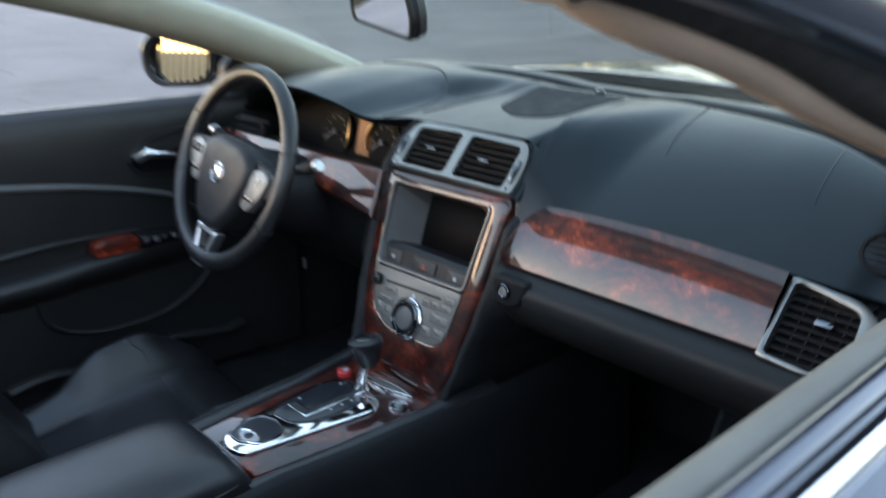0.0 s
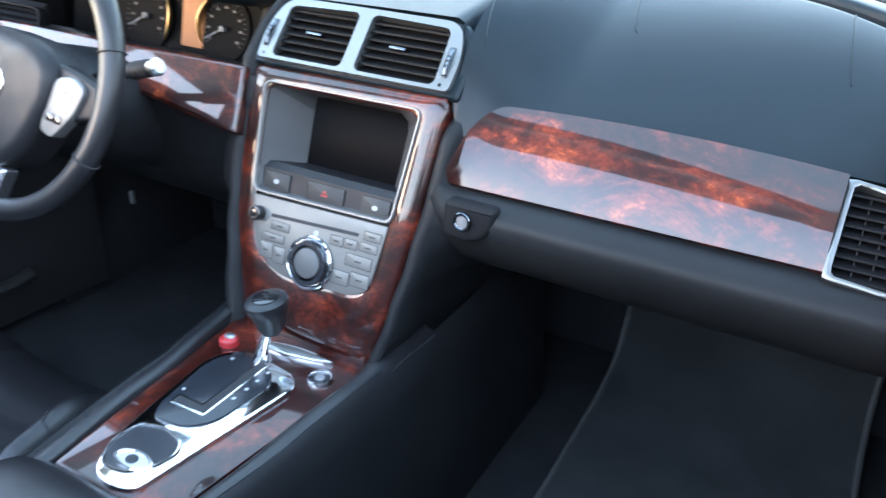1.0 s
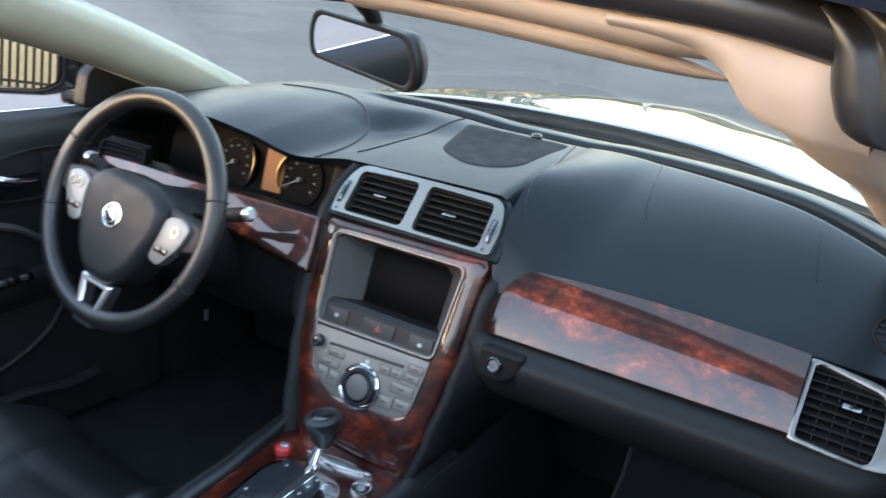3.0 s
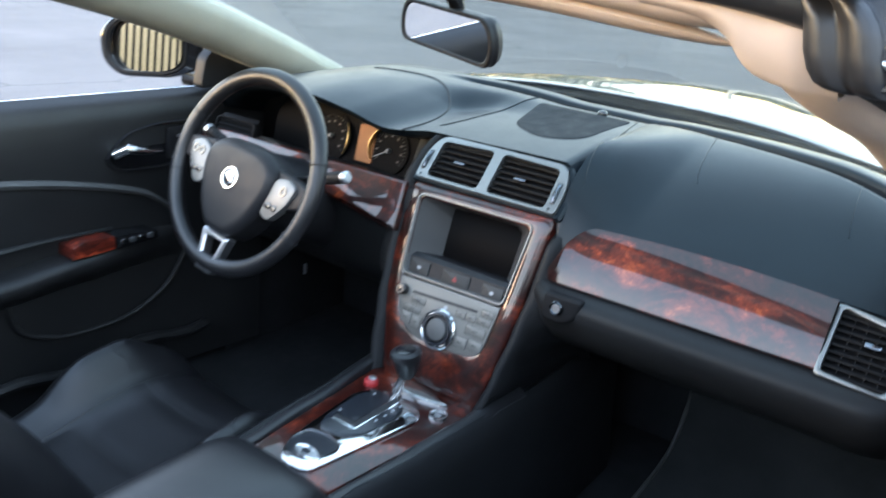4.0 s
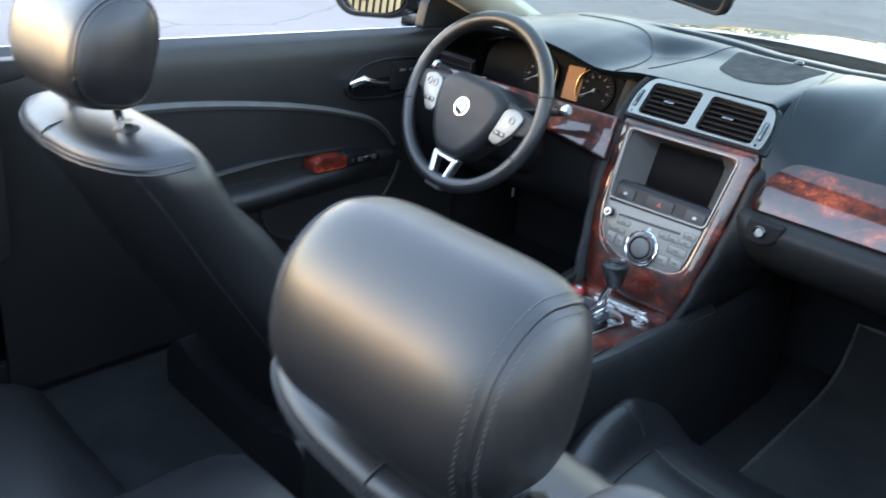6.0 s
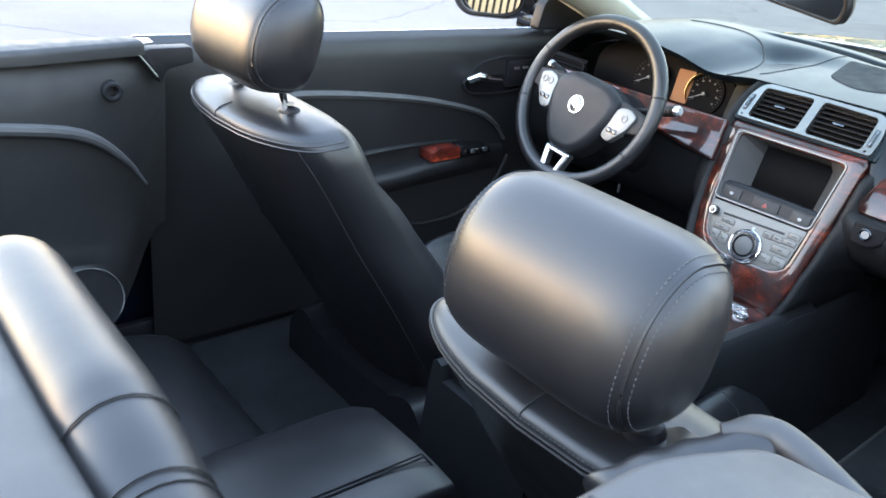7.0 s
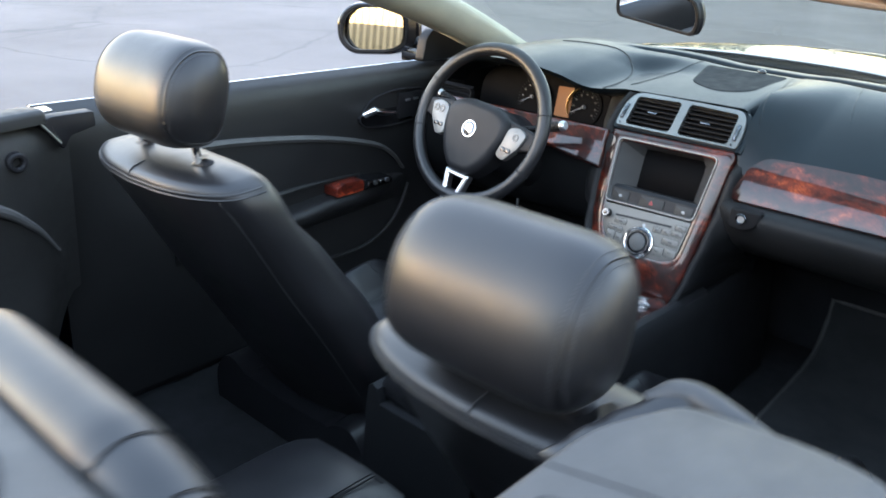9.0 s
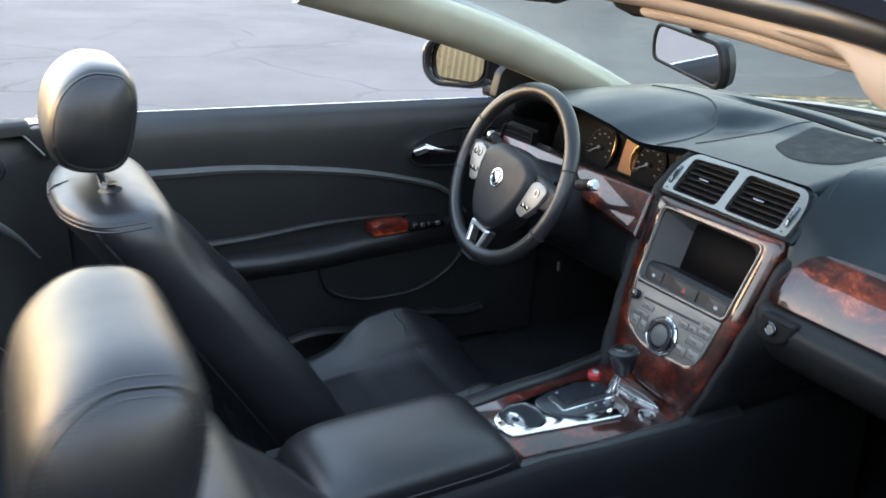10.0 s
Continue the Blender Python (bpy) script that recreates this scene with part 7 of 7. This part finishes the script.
# ---- doors ----
def door(s):
    d = thing("door_1" if s < 0 else "door_2", "closed car door with black leather trim" if s < 0 else "closed car door with black trim and dark blue skin", "car door", group="car doors", kind="structure", at=(s * 0.75, 0.35, 0.3))
    dip = 0.018 if s < 0 else 0.0
    X = 0.735

    def fx(z, y=0.4):
        return table(z, [(0.24, 0.755), (0.45, 0.748), (0.60, 0.742), (0.74, 0.738), (0.80, 0.736), (0.828, 0.7375), (0.846, 0.7405), (0.858, 0.745), (0.868, 0.752), (0.875, 0.760), (0.878, 0.766)])
    bm = bmesh.new()
    rows = []
    for k in range(29):
        y = lerp(-0.118, 1.02, k / 28)
        rows.append([(s * (fx(z) - 0.02 * smooth((y - 0.8) / 0.25)), y, z - dip * (y - 0.13) * smooth((z - 0.72) / 0.1)) for z in (0.24, 0.36, 0.45, 0.54, 0.62, 0.70, 0.76, 0.80, 0.82, 0.834, 0.846, 0.854, 0.861, 0.868, 0.873, 0.8765, 0.879)][::(1 if s < 0 else -1)])
    sheet(bm, rows, 0.004)
    part("door_panel", bm, DOOR, d, "black leather-covered door panel", angle=50)
    bm = bmesh.new()
    tube(bm, [(s * 0.768, lerp(-0.118, 1.0, k / 10), 0.8765 - dip * (lerp(-0.118, 1.0, k / 10) - 0.13)) for k in range(11)], 0.007, 8)
    part("window_seal", bm, RUBBER, d, "black window seal")
    bm = bmesh.new()
    tube(bm, [(s * 0.779, lerp(-0.118, 1.0, k / 10), 0.879 - dip * (lerp(-0.118, 1.0, k / 10) - 0.13)) for k in range(11)], 0.0032 if s < 0 else 0.011, 10)
    part("bright_moulding", bm, CHROME, d, "thin bright waist moulding")
    bm = bmesh.new()
    rows = []
    for k in range(13):
        y = lerp(-0.10, 1.05, k / 12)
        rows.append([(s * x, y, z - dip * (y - 0.13)) for x, z in ((0.775, 0.872), (0.792, 0.880), (0.83, 0.872), (0.88, 0.83), (0.925, 0.72), (0.94, 0.55), (0.925, 0.30))][::(-1 if s < 0 else 1)])
    sheet(bm, rows, 0.003)
    part("outer_skin", bm, PAINT, d, "glossy dark blue door skin")
    if s > 0:
        bm = bmesh.new()
        tube(bm, [(0.731, lerp(-0.118, 0.98, k / 10), 0.876) for k in range(11)], 0.013, 14)
        part("waist_roll", bm, GREIGE, d, "grey-beige padded waist roll")
        bm = bmesh.new()
        tube(bm, [(0.755, lerp(-0.118, 0.98, k / 10), 0.876) for k in range(11)], 0.013, 14)
        part("outer_seal", bm, PAINT, d, "dark blue door edge")
        return d
    # driver door fittings, on the plane of the panel
    m = basis((-X, 0.0, 0.0), (0, 0, 1), (1, 0, 0))
    # curved accent strip
    bm = bmesh.new()
    pts = curve_pts([(0.0, 0.765, 0), (0.10, 0.764, 0), (0.275, 0.757, 0), (0.51, 0.726, 0), (0.69, 0.682, 0), (0.76, 0.645, 0), (0.80, 0.60, 0)], 36)
    rows = []
    for i, p in enumerate(pts):
        t = i / (len(pts) - 1)
        h = lerp(0.020, 0.010, t)
        rows.append([m @ Vector((p.x, p.y + h / 2 * q, w)) for q, w in ((-1.2, -0.006), (-1, 0.006), (0, 0.011), (1, 0.006), (1.2, -0.006))])
    sheet(bm, rows)
    part("accent_strip", bm, STRIP, d, "grey curved accent strip")
    # handle recess
    bm = bmesh.new()
    o = rpoly([(0.632, 0.752), (0.66, 0.725), (0.76, 0.718), (0.88, 0.728), (0.88, 0.808), (0.76, 0.814), (0.68, 0.800)], 0.03, 6)
    c = (0.76, 0.767)
    ring(bm, resampled(o, c, 64), resampled([(lerp(x, c[0], 0.045), lerp(y, c[1], 0.07)) for x, y in o], c, 64), 0.010, -0.004, m, 0.003)
    part("handle_surround", bm, PLASTIC, d, "black oval handle surround")
    bm = bmesh.new()
    prism(bm, [(lerp(x, c[0], 0.04), lerp(y, c[1], 0.06)) for x, y in o], 0.002, -0.01, m)
    part("handle_recess", bm, GLOSS, d, "gloss black handle recess")
    bm = bmesh.new()
    tube(bm, [m @ Vector(p) for p in ((0.655, 0.762, 0.010), (0.672, 0.776, 0.030), (0.690, 0.770, 0.034), (0.715, 0.764, 0.032), (0.750, 0.759, 0.024))], [0.010, 0.011, 0.008, 0.0065, 0.004], 12)
    part("handle", bm, CHROME, d, "chrome door pull lever")
    bm = bmesh.new()
    prism(bm, rpoly([(0.775, 0.735), (0.868, 0.735), (0.868, 0.802), (0.775, 0.802)], 0.008), 0.012, -0.004, m, 0.003)
    sq = part("seat_switch_plate", bm, PLASTIC, d, "black plate behind the handle")
    for k in range(2):
        bm = bmesh.new()
        box(bm, (0.805 + 0.03 * k, 0.782, 0.013), (0.018, 0.006, 0.004), 0.001, m)
        part("seat_switch", bm, BADGE, sq)
    # armrest with pull
    bm = bmesh.new()
    rings_ = []
    for k in range(25):
        t = k / 24
        y = lerp(0.12, 0.80, t)
        w = table(y, [(0.12, 0.006), (0.20, 0.050), (0.30, 0.060), (0.55, 0.048), (0.70, 0.032), (0.80, 0.008)])
        zt = table(y, [(-0.1, 0.575), (0.25, 0.572), (0.42, 0.572), (0.56, 0.580), (0.76, 0.586), (0.80, 0.58)])
        zb = zt - 0.045
        rings_.append([(-X - 0.01, y, zt + 0.004), (-X + w * 0.6, y, zt), (-X + w * 0.93, y, zt - 0.004), (-X + w, y, zt - 0.014), (-X + w * 0.95, y, zt - 0.028), (-X + w * 0.6, y, zb), (-X - 0.01, y, zb - 0.03)])
    loft(bm, rings_)
    part("armrest", bm, DOOR, d, "black leather door armrest", angle=60)
    bm = bmesh.new()
    pts = curve_pts([(0.14, 0.602, 0.006), (0.257, 0.608, 0.016), (0.39, 0.618, 0.016), (0.50, 0.619, 0.012), (0.64, 0.612, 0.004)], 24)
    tube(bm, [m @ p for p in pts], [lerp(0.010, 0.004, k / (len(pts) - 1)) for k in range(len(pts))], 8)
    part("grip_edge", bm, DOOR, d, "grey edge of the pull recess")
    # veneer and window switches
    bm = bmesh.new()
    prism(bm, rpoly([(0.534, 0.580), (0.625, 0.581), (0.625, 0.609), (0.56, 0.614), (0.534, 0.606)], 0.006, 3), 0.044, -0.004, m, 0.004)
    part("veneer_insert", bm, ORANGE, d, "orange-brown burl insert")
    bm = bmesh.new()
    prism(bm, rpoly([(0.627, 0.580), (0.725, 0.584), (0.720, 0.600), (0.627, 0.609)], 0.004, 3), 0.043, -0.004, m, 0.003)
    sp = part("switch_panel", bm, GLOSS, d, "gloss black window switch panel")
    for k in range(4):
        bm = bmesh.new()
        box(bm, (0.641 + 0.020 * k, 0.595, 0.045), (0.012, 0.010, 0.008), 0.002, m)
        part("window_switch", bm, BADGE if k % 2 else CHROME, sp, "bright window switch")
    # map pocket
    bm = bmesh.new()
    pts = curve_pts([(0.42, 0.532, 0), (0.44, 0.45, 0), (0.515, 0.412, 0), (0.60, 0.404, 0), (0.68, 0.412, 0), (0.76, 0.45, 0), (0.805, 0.505, 0), (0.825, 0.55, 0)], 40)
    tube(bm, [m @ Vector((p.x, p.y, 0.0)) for p in pts], 0.005, 8)
    part("pocket_edge", bm, DOOR, d, "raised edge of the door pocket")
    bm = bmesh.new()
    tube(bm, [m @ Vector((lerp(0.34, 0.86, k / 12), 0.335 + 0.01 * math.sin(k), 0.006)) for k in range(13)], 0.012, 8)
    part("lower_roll", bm, DOOR, d)
    bm = bmesh.new()
    box(bm, (0.28, 0.372, 0.002), (0.035, 0.010, 0.006), 0.002, m)
    part("door_lamp", bm, RED, d, "small red door reflector")
    # triangular sail behind the mirror
    bm = bmesh.new()
    o = [(0.86, 0.872), (1.06, 0.872), (1.04, 0.905), (0.90, 0.955), (0.875, 0.935)]
    prism(bm, rpoly(o, 0.012, 4), 0.010, -0.018, m, 0.004)
    part("mirror_sail", bm, PLASTIC, d, "black triangular mirror mount")
    return d


door(-1)
door(1)


# ---- mirrors ----
def side_mirror():
    sm = thing("side_mirror", "black door mirror reflecting a fence", "side mirror", at=(-0.85, 0.92, 0.87))
    ax = Vector((0.155, 0.09, 0.010)).normalized()
    n = Vector((0.41, -0.908, 0.055)).normalized()
    up = n.cross(ax).normalized()
    o = Vector((-0.905, 0.855, 0.938))
    m = Matrix.Identity(4)
    for k, a in enumerate((ax, up, n)):
        for r in range(3):
            m[r][k] = a[r]
    m.translation = o
    shape = rpoly([(-0.086, -0.030), (-0.055, -0.058), (0.045, -0.058), (0.088, -0.040), (0.092, 0.030), (0.060, 0.056), (-0.05, 0.058), (-0.088, 0.025)], 0.035, 6)
    bm = bmesh.new()
    rings_ = []
    for z, s in ((-0.016, 0.80), (-0.012, 0.98), (0.006, 1.06), (0.009, 1.10), (0.005, 1.16), (-0.008, 1.20), (-0.025, 1.20), (-0.045, 1.14), (-0.08, 0.9), (-0.105, 0.5), (-0.112, 0.15)):
        rings_.append([m @ Vector((x * s * (1.14 if x > 0 and z < 0.006 and s > 1.1 else 1.0), y * s, z)) for x, y in shape])
    loft(bm, rings_)
    house = part("housing", bm, GLOSS, sm, "gloss black mirror housing")
    bm = bmesh.new()
    ring(bm, [(x * 1.08, y * 1.08) for x, y in shape], [(x * 0.99, y * 0.96) for x, y in shape], 0.010, -0.004, m, 0.002)
    part("rim", bm, PLASTIC, sm, "black rim")
    bm = bmesh.new()
    n2 = Vector((0.35, -0.934, 0.080)).normalized()
    a2 = (ax - n2 * ax.dot(n2)).normalized()
    m2 = Matrix.Identity(4)
    for k, a in enumerate((a2, n2.cross(a2), n2)):
        for r in range(3):
            m2[r][k] = a[r]
    m2.translation = o
    prism(bm, [(x * 0.98, y * 0.95) for x, y in shape], 0.002, -0.002, m2)
    part("mirror_pane", bm, GLOWTINT, sm, "mirror glass", smooth=False)
    bm = bmesh.new()
    tube(bm, [(-0.845, 0.915, 0.885), (-0.81, 0.935, 0.878), (-0.765, 0.95, 0.885)], [0.030, 0.026, 0.032], 12)
    part("foot", bm, GLOSS, sm, "gloss black mirror foot")
    bm = bmesh.new()
    tube(bm, [m @ Vector((0.122, y, -0.016)) for y in (-0.030, 0.0, 0.030)], [0.004, 0.006, 0.004], 8)
    part("bright_edge", bm, CHROME, sm, "chrome mirror edge")


side_mirror()


def cabin_mirror():
    cm = thing("rear_view_mirror", "black rear-view mirror hanging from the header", "mirror", at=(-0.015, 0.74, 1.17))
    n = Vector((-0.25, -0.965, -0.12)).normalized()
    ax = Vector((0.99, 0.0, -0.03)) - n * Vector((0.99, 0.0, -0.03)).dot(n)
    ax.normalize()
    up = n.cross(ax).normalized()
    m = Matrix.Identity(4)
    for k, a in enumerate((ax, up, n)):
        for r in range(3):
            m[r][k] = a[r]
    m.translation = Vector((-0.010, 0.745, 1.083))
    shape = rpoly([(-0.105, -0.030), (0.092, -0.034), (0.100, 0.0), (0.086, 0.032), (-0.095, 0.032), (-0.108, 0.0)], [0.014, 0.016, 0.02, 0.018, 0.018, 0.02], 5)
    bm = bmesh.new()
    rings_ = []
    for z, s in ((0.002, 1.0), (-0.008, 1.03), (-0.022, 0.95), (-0.032, 0.6), (-0.035, 0.2)):
        rings_.append([m @ Vector((x * s, y * s, z)) for x, y in shape])
    loft(bm, rings_)
    part("housing", bm, PLASTIC, cm, "black mirror housing")
    bm = bmesh.new()
    ring(bm, [(x * 1.02, y * 1.03) for x, y in shape], [(x * 0.93, y * 0.84) for x, y in shape], 0.005, -0.002, m, 0.002)
    part("rim", bm, PLASTIC, cm, "black rim")
    bm = bmesh.new()
    prism(bm, [(x * 0.94, y * 0.85) for x, y in shape], 0.003, -0.001, m)
    part("mirror_pane", bm, MIRROR, cm, "mirror glass", smooth=False)
    bm = bmesh.new()
    tube(bm, [(-0.004, 0.768, 1.088), (0.0, 0.745, 1.125), (0.0, 0.70, 1.162)], [0.012, 0.011, 0.018], 10)
    part("stem", bm, PLASTIC, cm, "black mirror stem")
    # folded sun visors on the header
    for s in (-1, 1):
        v = thing("sun_visor", "folded tan sun visor under the header", "sun visor", group="sun visors", at=(s * 0.3, 0.50, 1.16))
        bm = bmesh.new()
        rings_ = []
        for k in range(17):
            t = k / 16
            x = lerp(0.11, 0.485, t)
            e = max(0.12, (1 - max(0.0, (t - 0.6) / 0.4) ** 2.2) ** 0.6 * min(1.0, 0.3 + t * 12))
            yc, zc = 0.553 - 0.34 * x * x, 1.158 - 0.022 * (x / 0.55) ** 2.5
            rings_.append([(s * x, yc + 0.036 * e * math.cos(a), zc + 0.010 * math.sin(a) * e - 0.004 * e * math.cos(a)) for a in [2 * math.pi * q / 16 for q in range(16)]])
        loft(bm, rings_)
        part("flap", bm, BEIGE, v, "tan cloth flap", angle=60)
        bm = bmesh.new()
        tube(bm, [(s * 0.06, 0.545, 1.172), (s * 0.09, 0.548, 1.162), (s * 0.125, 0.552, 1.158)], [0.016, 0.014, 0.008], 10)
        part("pivot", bm, PLASTIC, v, "dark visor pivot")


cabin_mirror()
